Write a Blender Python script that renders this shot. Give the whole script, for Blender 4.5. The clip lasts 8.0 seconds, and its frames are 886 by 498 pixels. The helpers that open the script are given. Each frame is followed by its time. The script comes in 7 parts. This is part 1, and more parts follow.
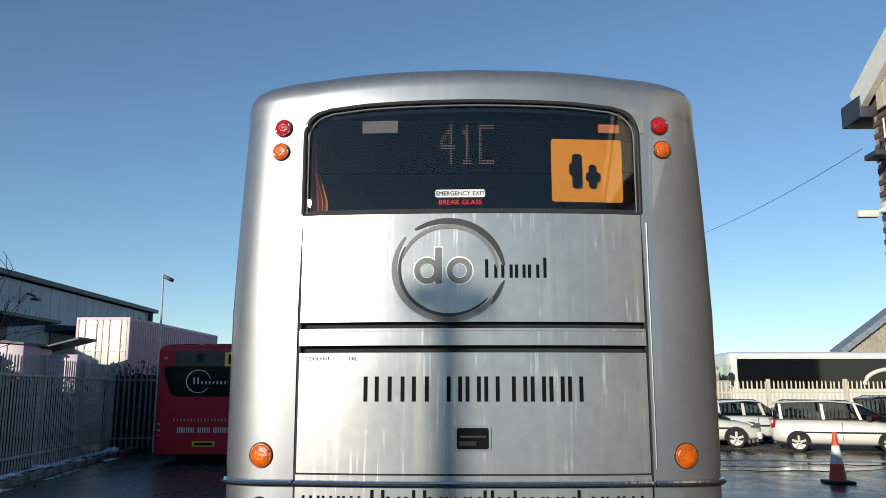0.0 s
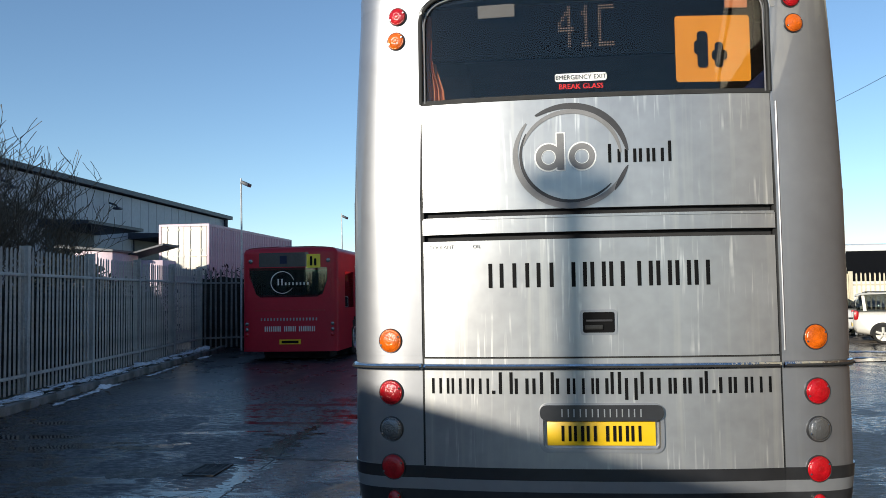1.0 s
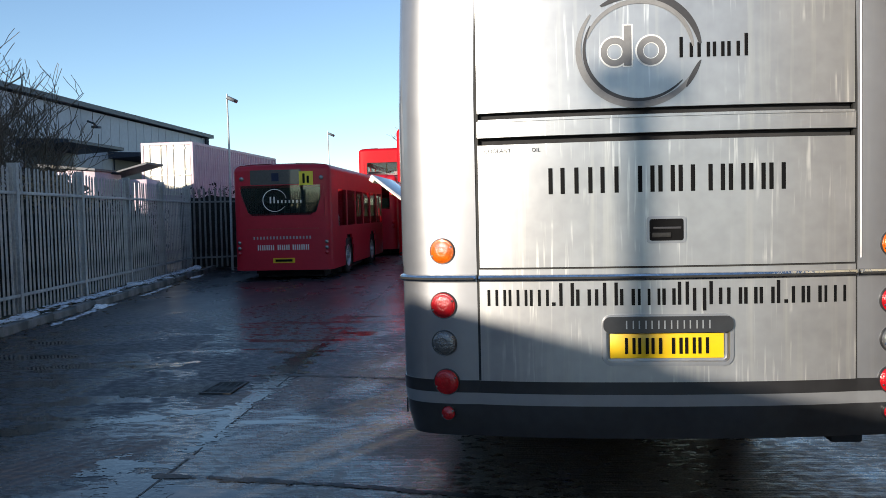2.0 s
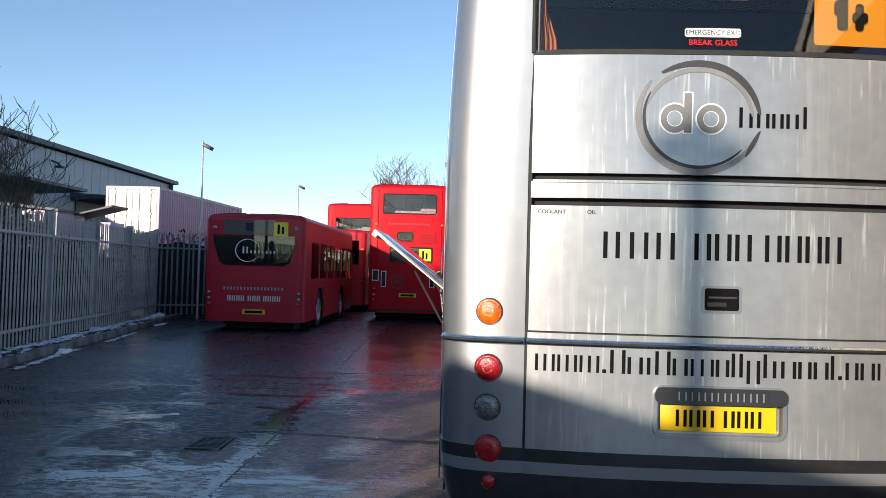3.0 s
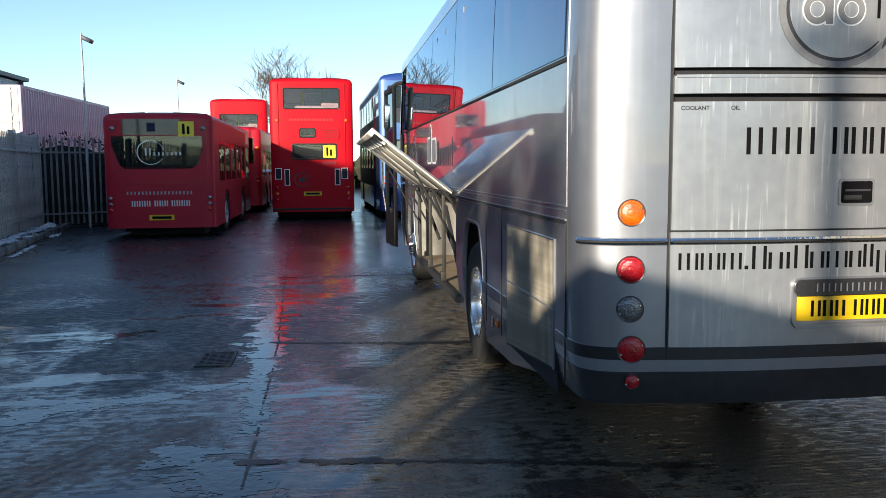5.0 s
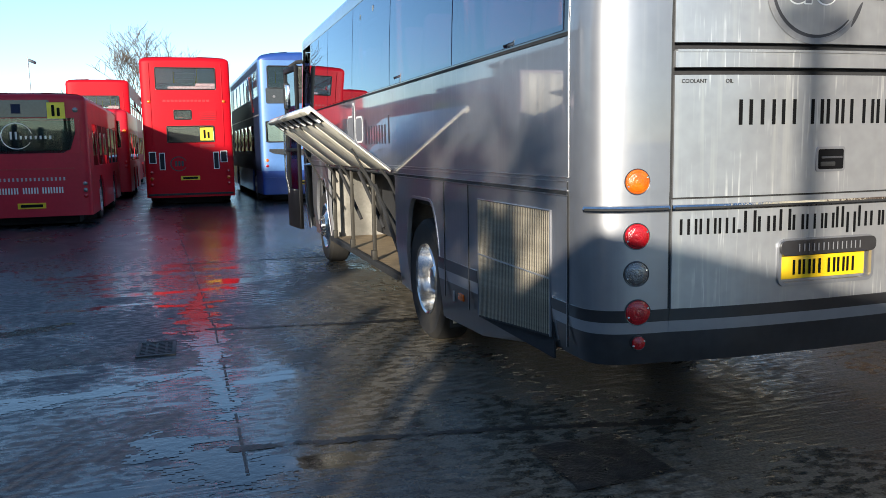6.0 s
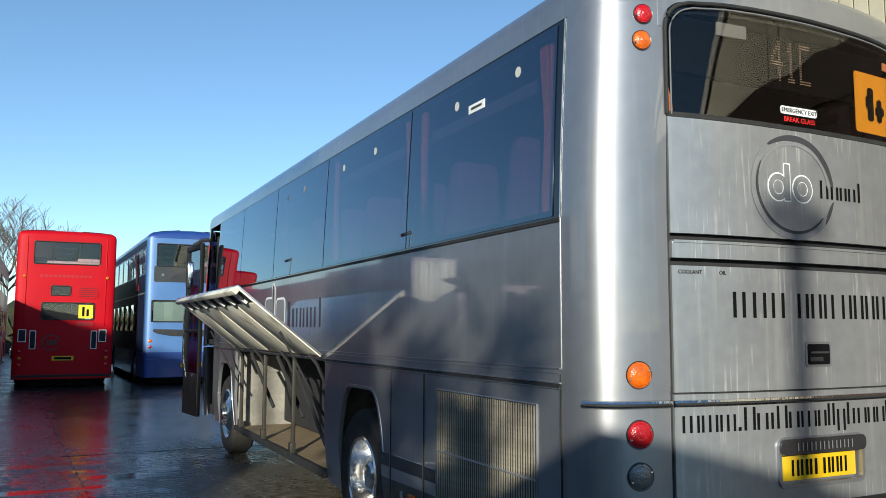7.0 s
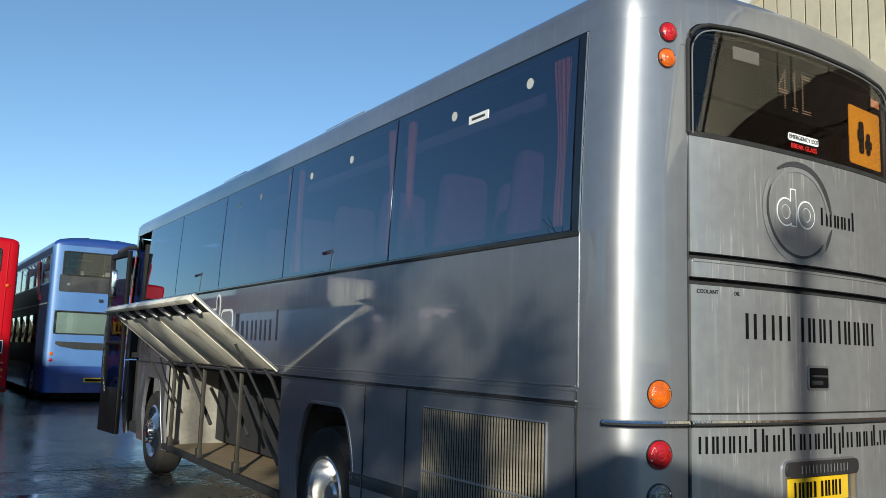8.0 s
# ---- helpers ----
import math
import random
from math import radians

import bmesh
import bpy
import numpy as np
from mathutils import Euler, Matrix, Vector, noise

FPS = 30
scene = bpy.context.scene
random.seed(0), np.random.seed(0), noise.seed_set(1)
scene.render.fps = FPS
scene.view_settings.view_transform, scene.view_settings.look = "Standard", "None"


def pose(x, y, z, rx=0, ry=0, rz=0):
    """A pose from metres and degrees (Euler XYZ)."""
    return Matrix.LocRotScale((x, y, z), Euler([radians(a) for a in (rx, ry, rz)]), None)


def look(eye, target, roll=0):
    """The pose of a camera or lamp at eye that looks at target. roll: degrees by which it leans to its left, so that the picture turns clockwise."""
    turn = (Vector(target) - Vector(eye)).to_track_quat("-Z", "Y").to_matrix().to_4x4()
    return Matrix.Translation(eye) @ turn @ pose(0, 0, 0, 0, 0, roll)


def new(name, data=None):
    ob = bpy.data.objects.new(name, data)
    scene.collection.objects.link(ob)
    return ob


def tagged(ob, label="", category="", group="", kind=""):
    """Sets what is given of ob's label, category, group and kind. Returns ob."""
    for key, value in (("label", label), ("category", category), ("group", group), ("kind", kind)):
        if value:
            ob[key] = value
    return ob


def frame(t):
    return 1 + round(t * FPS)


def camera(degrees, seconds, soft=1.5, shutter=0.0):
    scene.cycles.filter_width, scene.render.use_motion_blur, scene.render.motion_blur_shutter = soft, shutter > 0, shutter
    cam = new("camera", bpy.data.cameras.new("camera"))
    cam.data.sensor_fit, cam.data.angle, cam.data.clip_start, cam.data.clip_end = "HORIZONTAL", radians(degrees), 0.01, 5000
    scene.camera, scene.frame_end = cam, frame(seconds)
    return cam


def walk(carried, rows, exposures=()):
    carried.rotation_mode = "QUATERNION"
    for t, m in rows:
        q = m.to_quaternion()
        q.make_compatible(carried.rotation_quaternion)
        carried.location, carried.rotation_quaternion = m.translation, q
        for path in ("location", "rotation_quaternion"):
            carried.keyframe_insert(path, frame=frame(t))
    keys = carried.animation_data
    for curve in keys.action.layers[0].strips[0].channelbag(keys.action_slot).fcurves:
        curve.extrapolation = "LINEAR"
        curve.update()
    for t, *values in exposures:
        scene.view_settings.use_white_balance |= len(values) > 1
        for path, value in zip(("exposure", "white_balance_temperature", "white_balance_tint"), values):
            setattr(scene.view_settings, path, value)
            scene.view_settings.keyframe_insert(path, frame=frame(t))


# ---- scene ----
cam = camera(57.0, 8.0, soft=0.5)
PATH = [
    (0, (-0.051, -4.024, 1.704), (-0.091, -2.055, 2.05), 0.0),
    (0.5, (-0.178, -4.069, 1.684), (-0.315, -2.1, 2.011), -0.7),
    (1, (-0.339, -4.041, 1.639), (-0.538, -2.053, 1.747), -0.9),
    (1.5, (-0.498, -3.872, 1.593), (-0.682, -1.881, 1.546), -1.8),
    (1.7, (-0.577, -3.827, 1.59), (-0.749, -1.836, 1.5), -1.8),
    (2.8, (-1.079, -3.8, 1.585), (-1.172, -1.803, 1.528), 1.0),
    (3, (-1.145, -3.716, 1.58), (-1.198, -1.718, 1.635), 1.5),
    (3.5, (-1.332, -3.395, 1.526), (-1.272, -1.397, 1.488), 1.4),
    (4, (-1.635, -3.47, 1.583), (-1.694, -1.472, 1.513), 0.3),
    (4.5, (-1.983, -3.522, 1.633), (-1.816, -1.529, 1.598), 0.1),
    (4.7, (-2.132, -3.5, 1.629), (-1.908, -1.516, 1.509), -0.0),
    (5.8, (-2.938, -3.385, 1.594), (-2.503, -1.451, 1.328), -2.7),
    (6, (-3.051, -3.341, 1.586), (-2.459, -1.447, 1.336), -1.1),
    (6.5, (-3.252, -3.134, 1.567), (-2.5, -1.281, 1.528), -0.1),
    (7, (-3.398, -2.841, 1.597), (-2.528, -1.051, 1.795), 0.2),
    (7.5, (-3.682, -2.673, 1.59), (-2.77, -0.921, 1.902), 0.2),
    (8, (-3.771, -2.463, 1.539), (-2.705, -0.791, 1.798), 1.8),
]
walk(cam, [(t, look(eye, target, roll)) for t, eye, target, roll in PATH], exposures=[(0, -0.12, 6350, 6), (1.0, 0.2, 6500, 8), (1.5, 0.5, 6750, 10), (3, 0.55, 6800, 11), (4.5, 0.62, 6800, 11), (5.5, 0.75, 6600, 9), (6, 0.85, 6500, 9), (6.5, 0.65, 6450, 9), (7, 0.28, 6300, 4), (8, 0.10, 6280, 4)])

# ---------------------------------------------------------------- light
SUN_AZ, SUN_EL = radians(30), radians(13)
SUN_TO = Vector((-math.sin(SUN_AZ) * math.cos(SUN_EL), -math.cos(SUN_AZ) * math.cos(SUN_EL), math.sin(SUN_EL)))
world = bpy.data.worlds.new("sky")
scene.world = world
world.use_nodes = True
wn = world.node_tree.nodes
sky = wn.new("ShaderNodeTexSky")
sky.sky_type = "NISHITA"
sky.sun_disc = False
sky.sun_elevation = SUN_EL
sky.sun_rotation = radians(210)
sky.air_density = 0.85
sky.dust_density = 0.05
sky.ozone_density = 2.6
world.node_tree.links.new(sky.outputs[0], wn["Background"].inputs[0])
wn["Background"].inputs[1].default_value = 0.15
sun = new("sun", bpy.data.lights.new("sun", "SUN"))
sun.data.energy = 5.0
sun.data.angle = radians(0.55)
sun.data.color = (1.0, 0.92, 0.79)
sun.matrix_world = look(SUN_TO * 60, (0, 0, 0))


# ---------------------------------------------------------------- materials
def mat(name, color, rough=0.5, metal=0.0, coat=0.0, coat_rough=0.03, var=0.0, scale=6.0, bump=0.0, bump_scale=60.0,
        rough_var=0.0, spec=0.5, stretch=(1, 1, 1), second=None, second_at=(0.45, 0.6), second_scale=1.5, second_rough=None):
    """A painted, bare or dusty surface: colour with grain at a fine and a broad scale, wear in a second colour."""
    m = bpy.data.materials.new(name)
    m.use_nodes = True
    n, l = m.node_tree.nodes, m.node_tree.links
    b = n["Principled BSDF"]
    b.inputs["Base Color"].default_value = (*color, 1)
    b.inputs["Roughness"].default_value = rough
    b.inputs["Metallic"].default_value = metal
    b.inputs["Coat Weight"].default_value = coat
    b.inputs["Coat Roughness"].default_value = coat_rough
    b.inputs["Specular IOR Level"].default_value = spec
    tc = n.new("ShaderNodeTexCoord")
    mp = n.new("ShaderNodeMapping")
    mp.inputs["Scale"].default_value = stretch
    l.new(tc.outputs["Object"], mp.inputs[0])

    def tex(s, detail=4.0):
        t = n.new("ShaderNodeTexNoise")
        t.inputs["Scale"].default_value = s
        t.inputs["Detail"].default_value = detail
        l.new(mp.outputs[0], t.inputs["Vector"])
        return t.outputs["Fac"]

    def rng(src, a, b_, lo=0.3, hi=0.7):
        r = n.new("ShaderNodeMapRange")
        r.inputs[1].default_value, r.inputs[2].default_value = lo, hi
        r.inputs[3].default_value, r.inputs[4].default_value = a, b_
        l.new(src, r.inputs[0])
        return r.outputs[0]

    col = None
    if var:
        mul = n.new("ShaderNodeMath")
        mul.operation = "MULTIPLY"
        l.new(rng(tex(scale), 1 - var, 1 + var), mul.inputs[0])
        l.new(rng(tex(scale * 9, 2.0), 1 - var * 0.6, 1 + var * 0.6), mul.inputs[1])
        mx = n.new("ShaderNodeVectorMath")
        mx.operation = "SCALE"
        mx.inputs[0].default_value = color
        l.new(mul.outputs[0], mx.inputs["Scale"])
        col = mx.outputs[0]
    if second is not None:
        mixer = n.new("ShaderNodeMix")
        mixer.data_type = "RGBA"
        fac = rng(tex(second_scale, 6.0), 0, 1, *second_at)
        l.new(fac, mixer.inputs[0])
        mixer.inputs[6].default_value = (*color, 1)
        if col is not None:
            l.new(col, mixer.inputs[6])
        mixer.inputs[7].default_value = (*second, 1)
        col = mixer.outputs[2]
        if second_rough is not None:
            l.new(rng(tex(second_scale, 6.0), rough, second_rough, *second_at), b.inputs["Roughness"])
    if col is not None:
        l.new(col, b.inputs["Base Color"])
    if rough_var and second_rough is None:
        l.new(rng(tex(scale * 0.6, 5.0), max(0.02, rough - rough_var), rough + rough_var), b.inputs["Roughness"])
    if bump:
        bp = n.new("ShaderNodeBump")
        bp.inputs["Strength"].default_value = bump
        bp.inputs["Distance"].default_value = 0.01
        l.new(tex(bump_scale, 3.0), bp.inputs["Height"])
        l.new(bp.outputs[0], b.inputs["Normal"])
    return m


def glass(name, tint, ior=1.5, rough=0.0, sheen=(1.0, 1.0, 1.0)):
    """Tinted sheet glass: what passes through is coloured, the gloss rises towards a glancing view."""
    m = bpy.data.materials.new(name)
    m.use_nodes = True
    n, l = m.node_tree.nodes, m.node_tree.links
    n.remove(n["Principled BSDF"])
    tr, gl, mx = n.new("ShaderNodeBsdfTransparent"), n.new("ShaderNodeBsdfGlossy"), n.new("ShaderNodeMixShader")
    lw, p, r = n.new("ShaderNodeLayerWeight"), n.new("ShaderNodeMath"), n.new("ShaderNodeMapRange")
    lw.inputs[0].default_value = 0.5
    p.operation = "POWER"
    p.inputs[1].default_value = 5.0
    r.inputs[3].default_value, r.inputs[4].default_value = ((ior - 1) / (ior + 1)) ** 2, 1.0
    l.new(lw.outputs["Facing"], p.inputs[0])
    l.new(p.outputs[0], r.inputs[0])
    tr.inputs[0].default_value = (*tint, 1)
    gl.inputs["Color"].default_value = (*sheen, 1)
    gl.inputs["Roughness"].default_value = rough
    l.new(r.outputs[0], mx.inputs[0])
    l.new(tr.outputs[0], mx.inputs[1])
    l.new(gl.outputs[0], mx.inputs[2])
    l.new(mx.outputs[0], n["Material Output"].inputs[0])
    return m


def rain_streaks(m, strength=0.35, gloss=(0.02, 0.16)):
    """Runs of dried road dirt down a painted side: long upright streaks that dull the coat."""
    n, l = m.node_tree.nodes, m.node_tree.links
    b = n["Principled BSDF"]
    tc, mp, t, r, mx = (n.new("ShaderNodeTexCoord"), n.new("ShaderNodeMapping"), n.new("ShaderNodeTexNoise"), n.new("ShaderNodeMapRange"), n.new("ShaderNodeMix"))
    mp.inputs["Scale"].default_value = (22, 22, 0.8)
    t.inputs["Scale"].default_value, t.inputs["Detail"].default_value = 1.0, 5.0
    l.new(tc.outputs["Object"], mp.inputs[0])
    l.new(mp.outputs[0], t.inputs[0])
    r.inputs[1].default_value, r.inputs[2].default_value, r.inputs[3].default_value, r.inputs[4].default_value = 0.55, 0.75, 0.0, strength
    l.new(t.outputs[0], r.inputs[0])
    mx.data_type = "RGBA"
    l.new(r.outputs[0], mx.inputs[0])
    old = b.inputs["Base Color"].links
    if old:
        l.new(old[0].from_socket, mx.inputs[6])
    else:
        mx.inputs[6].default_value = b.inputs["Base Color"].default_value
    mx.inputs[7].default_value = (0.5, 0.49, 0.46, 1)
    l.new(mx.outputs[2], b.inputs["Base Color"])
    r2 = n.new("ShaderNodeMapRange")
    r2.inputs[1].default_value, r2.inputs[2].default_value, r2.inputs[3].default_value, r2.inputs[4].default_value = 0.5, 0.8, *gloss
    l.new(t.outputs[0], r2.inputs[0])
    l.new(r2.outputs[0], b.inputs["Coat Roughness"])
    return m


SILVER = rain_streaks(mat("silver_metallic_paint", (0.30, 0.305, 0.325), 0.42, 0.72, coat=1.0, coat_rough=0.03, var=0.07, scale=1.2), 0.2, (0.03, 0.10))
SILVER.node_tree.nodes["Principled BSDF"].inputs["Coat IOR"].default_value = 1.55
def drips(m):
    """Chalky runs of dirty water that have dried down a panel."""
    n, l = m.node_tree.nodes, m.node_tree.links
    b = n["Principled BSDF"]
    tc = n.new("ShaderNodeTexCoord")

    def tex(scale, detail):
        mp, t = n.new("ShaderNodeMapping"), n.new("ShaderNodeTexNoise")
        mp.inputs["Scale"].default_value = scale
        t.inputs["Scale"].default_value, t.inputs["Detail"].default_value = 1.0, detail
        l.new(tc.outputs["Object"], mp.inputs[0])
        l.new(mp.outputs[0], t.inputs[0])
        return t.outputs[0]

    def rng(src, lo, hi, a, c):
        r = n.new("ShaderNodeMapRange")
        r.interpolation_type = "SMOOTHSTEP"
        for k, v in enumerate((lo, hi, a, c)):
            r.inputs[k + 1].default_value = v
        l.new(src, r.inputs[0])
        return r.outputs[0]

    mul = n.new("ShaderNodeMath")
    mul.operation = "MULTIPLY"
    l.new(rng(tex((60, 60, 2.6), 3.0), 0.55, 0.70, 0.0, 0.7), mul.inputs[0])
    l.new(rng(tex((2.6, 2.6, 3.2), 4.0), 0.46, 0.62, 0.0, 1.0), mul.inputs[1])
    mx = n.new("ShaderNodeMix")
    mx.data_type = "RGBA"
    l.new(mul.outputs[0], mx.inputs[0])
    l.new(b.inputs["Base Color"].links[0].from_socket, mx.inputs[6])
    mx.inputs[7].default_value = (0.78, 0.77, 0.74, 1)
    l.new(mx.outputs[2], b.inputs["Base Color"])
    return m


TAIL_SILVER = drips(rain_streaks(mat("road_grimed_silver_paint", (0.355, 0.36, 0.372), 0.35, 0.6, coat=0.6, coat_rough=0.2, var=0.10, scale=1.6), 0.6, (0.16, 0.32)))
BLACK_PAINT = mat("black_stripe_paint", (0.022, 0.022, 0.024), 0.3, 0, coat=0.7, var=0.2, scale=2)
STRIPE_GREY = mat("grey_stripe_paint", (0.33, 0.34, 0.36), 0.35, 0.5, coat=0.8, var=0.06, scale=2)
CHARCOAL = mat("charcoal_skirt_paint", (0.03, 0.031, 0.034), 0.35, 0.1, coat=0.6, var=0.25, scale=2)
RUBBER = mat("black_rubber", (0.018, 0.018, 0.018), 0.75, var=0.3, scale=8, bump=0.2)
TYRE = mat("tyre_rubber", (0.013, 0.0125, 0.012), 0.85, var=0.35, scale=5, bump=0.4, bump_scale=90, second=(0.03, 0.025, 0.019), second_at=(0.45, 0.7), second_scale=4)
CHROME = mat("chrome", (0.68, 0.67, 0.66), 0.1, 1.0, var=0.15, rough_var=0.06, scale=9, bump=0.25, bump_scale=35)
ALLOY = mat("polished_alloy", (0.70, 0.69, 0.67), 0.20, 1.0, var=0.08, scale=6, rough_var=0.1)
STEEL = mat("galvanised_steel", (0.42, 0.43, 0.44), 0.5, 0.7, var=0.2, scale=3, rough_var=0.12)
DARK = mat("dark_interior", (0.02, 0.02, 0.022), 0.9, var=0.2)
FRIT = mat("black_glass_border", (0.006, 0.006, 0.007), 0.06, 0, coat=0.5)
GREY_TRIM = mat("grey_interior_trim", (0.16, 0.16, 0.17), 0.8, var=0.1)
ORANGE_CURTAIN = mat("rust_curtain", (0.55, 0.20, 0.09), 0.9, var=0.15, scale=3, stretch=(8, 8, 0.5))
SEAT_BLUE = mat("seat_moquette", (0.20, 0.08, 0.12), 0.95, var=0.3, scale=30)
RED_LENS = mat("red_lens", (0.40, 0.005, 0.010), 0.2, 0, coat=0.35, bump=0.25, bump_scale=160, var=0.25, scale=22)
AMBER_LENS = mat("amber_lens", (0.58, 0.105, 0.004), 0.2, 0, coat=0.35, bump=0.25, bump_scale=160, var=0.3, scale=22)
CLEAR_LENS = mat("clear_lens", (0.17, 0.17, 0.17), 0.1, 0.6, coat=1.0, bump=0.5, bump_scale=140)
SIGN_ORANGE = mat("orange_sign", (0.75, 0.3, 0.02), 0.45, var=0.06)
SIGN_YELLOW = mat("yellow_sign", (0.8, 0.62, 0.03), 0.4, var=0.06)
PLATE_YELLOW = mat("yellow_plate", (0.74, 0.47, 0.012), 0.35, var=0.03)
PRINT_BLACK = mat("black_print", (0.005, 0.005, 0.0055), 0.6, var=0.1, spec=0.08)
PRINT_GREY = mat("grey_print", (0.045, 0.045, 0.05), 0.5, var=0.1, spec=0.3)
PRINT_WHITE = mat("white_print", (0.82, 0.82, 0.8), 0.4, var=0.03)
PRINT_RED = mat("red_print", (0.7, 0.02, 0.02), 0.4, var=0.05)
LOGO_GREY = mat("logo_grey", (0.19, 0.19, 0.195), 0.5, 0.0, var=0.1, spec=0.3)
BUS_RED = mat("red_bus_paint", (0.45, 0.0028, 0.011), 0.5, 0.0, coat=0.04, spec=0.15, var=0.06, scale=1.5)
# bus red for the single-deckers, shifted in colour for the shade they stand in
BUS_RED_SHADE = mat("shaded_red_bus_paint", (0.42, 0.010, 0.026), 0.45, 0.0, coat=0.1, spec=0.3, var=0.08, scale=1.5)
BUS_BLUE = mat("light_blue_bus_paint", (0.078, 0.18, 0.40), 0.4, 0.1, coat=0.4, var=0.06, scale=1.5)
BUS_NAVY = mat("navy_bus_side", (0.010, 0.016, 0.045), 0.5, 0.0, spec=0.2, var=0.1, scale=2)
# deep blue of the roof; on the lower band it paints in a shadow
BUS_DEEP_SHADE = mat("deep_blue_paint_and_shade", (0.02, 0.06, 0.25), 0.35, 0.1, coat=0.5, var=0.06, scale=1.5)
WHITE_PAINT = mat("white_vehicle_paint", (0.75, 0.74, 0.71), 0.3, 0, coat=0.8, var=0.04, scale=2)
CAR_SILVER = mat("silver_car_paint", (0.74, 0.71, 0.64), 0.4, 0.2, coat=1.0, var=0.04, scale=2)
CAR_DARK = mat("dark_car_paint", (0.02, 0.025, 0.025), 0.3, 0.2, coat=1.0, var=0.1, scale=2)
COACH_GLASS = glass("smoked_coach_glass", (0.31, 0.28, 0.38), 2.5, 0.0, (0.74, 0.88, 1.0))
REAR_GLASS = glass("smoked_rear_glass", (0.80, 0.78, 0.74), 1.40)
BUS_GLASS = glass("bus_glass", (0.86, 0.88, 0.87), 1.5)
DARK_GLASS = glass("dark_teal_glass", (0.50, 0.60, 0.60), 1.5)
CAR_GLASS = glass("car_glass", (0.35, 0.37, 0.36), 1.5)
CREAM_CLAD = mat("cream_steel_cladding", (0.68, 0.60, 0.43), 0.5, 0.1, var=0.08, scale=1.0, second=(0.52, 0.45, 0.32), second_at=(0.55, 0.75), second_scale=0.6)
GREY_CLAD = mat("grey_steel_cladding", (0.34, 0.36, 0.40), 0.5, 0.1, var=0.08, scale=0.5)
BEIGE_CLAD = mat("beige_fibre_cladding", (0.42, 0.36, 0.27), 0.8, var=0.15, scale=1.0)
FASCIA_WHITE = mat("white_fascia", (0.78, 0.75, 0.68), 0.5, var=0.06)
SPOT_GREY = mat("pale_sticker", (0.55, 0.54, 0.5), 0.5, var=0.06)
FASCIA_DARK = mat("dark_fascia", (0.03, 0.04, 0.06), 0.5, var=0.1)
BRICK_MAT = mat("brown_brick", (0.115, 0.075, 0.052), 0.9, var=0.3, scale=9, bump=0.4, bump_scale=80)
MORTAR = mat("mortar", (0.34, 0.30, 0.25), 0.95, var=0.15, scale=20)
CONT_WHITE = mat("white_container_steel", (0.72, 0.68, 0.6), 0.5, 0.1, var=0.08, scale=1.0, second=(0.4, 0.28, 0.2), second_at=(0.66, 0.8), second_scale=1.2)
CONT_PINK = mat("faded_mauve_container_steel", (0.46, 0.36, 0.42), 0.5, 0.1, var=0.1, scale=1.0)
FENCE_STEEL = mat("weathered_galvanised_fence", (0.40, 0.395, 0.385), 0.65, 0.15, var=0.22, scale=2.5, rough_var=0.1)
# darker copy of the fence steel: the corner's deep shade is in its colour
FENCE_SHADE = mat("shaded_fence_steel", (0.20, 0.195, 0.19), 0.75, 0.1, var=0.3, scale=3)
FENCE_CREAM = mat("pale_painted_fence", (0.62, 0.56, 0.42), 0.6, 0.1, var=0.12, scale=2.5)
SNOW = mat("old_snow", (0.78, 0.8, 0.84), 0.7, var=0.15, scale=8, bump=0.5, bump_scale=30, second=(0.3, 0.3, 0.29), second_at=(0.58, 0.75), second_scale=9)
KERB = mat("concrete_kerb", (0.2, 0.19, 0.18), 0.7, var=0.25, scale=6, bump=0.3, bump_scale=70, second=(0.1, 0.1, 0.09), second_at=(0.5, 0.7), second_scale=2)
VERGE = mat("muddy_verge", (0.05, 0.045, 0.03), 0.9, var=0.4, scale=9, bump=0.8, bump_scale=40, second=(0.05, 0.065, 0.025), second_at=(0.45, 0.6), second_scale=5)
BARK = mat("bark", (0.10, 0.08, 0.06), 0.95, var=0.3, scale=9)
FLAP_PANEL = mat("grimy_flap_panel", (0.72, 0.66, 0.53), 0.6, 0.1, var=0.2, scale=4, second=(0.36, 0.31, 0.24), second_at=(0.55, 0.8), second_scale=3)
CREAM_LINING = mat("cream_flap_lining", (0.84, 0.79, 0.66), 0.5, 0.1, var=0.1, scale=3, second=(0.4, 0.35, 0.26), second_at=(0.55, 0.75), second_scale=4)
PLY = mat("scuffed_plywood_floor", (0.3, 0.22, 0.13), 0.7, var=0.25, scale=5, stretch=(1, 6, 1))
BAY_GREY = mat("scuffed_bay_lining", (0.32, 0.30, 0.26), 0.7, var=0.15, scale=3, second=(0.16, 0.15, 0.13), second_at=(0.45, 0.7), second_scale=3)
CONE_RED = mat("faded_cone_red", (0.62, 0.10, 0.04), 0.6, var=0.15, scale=9)


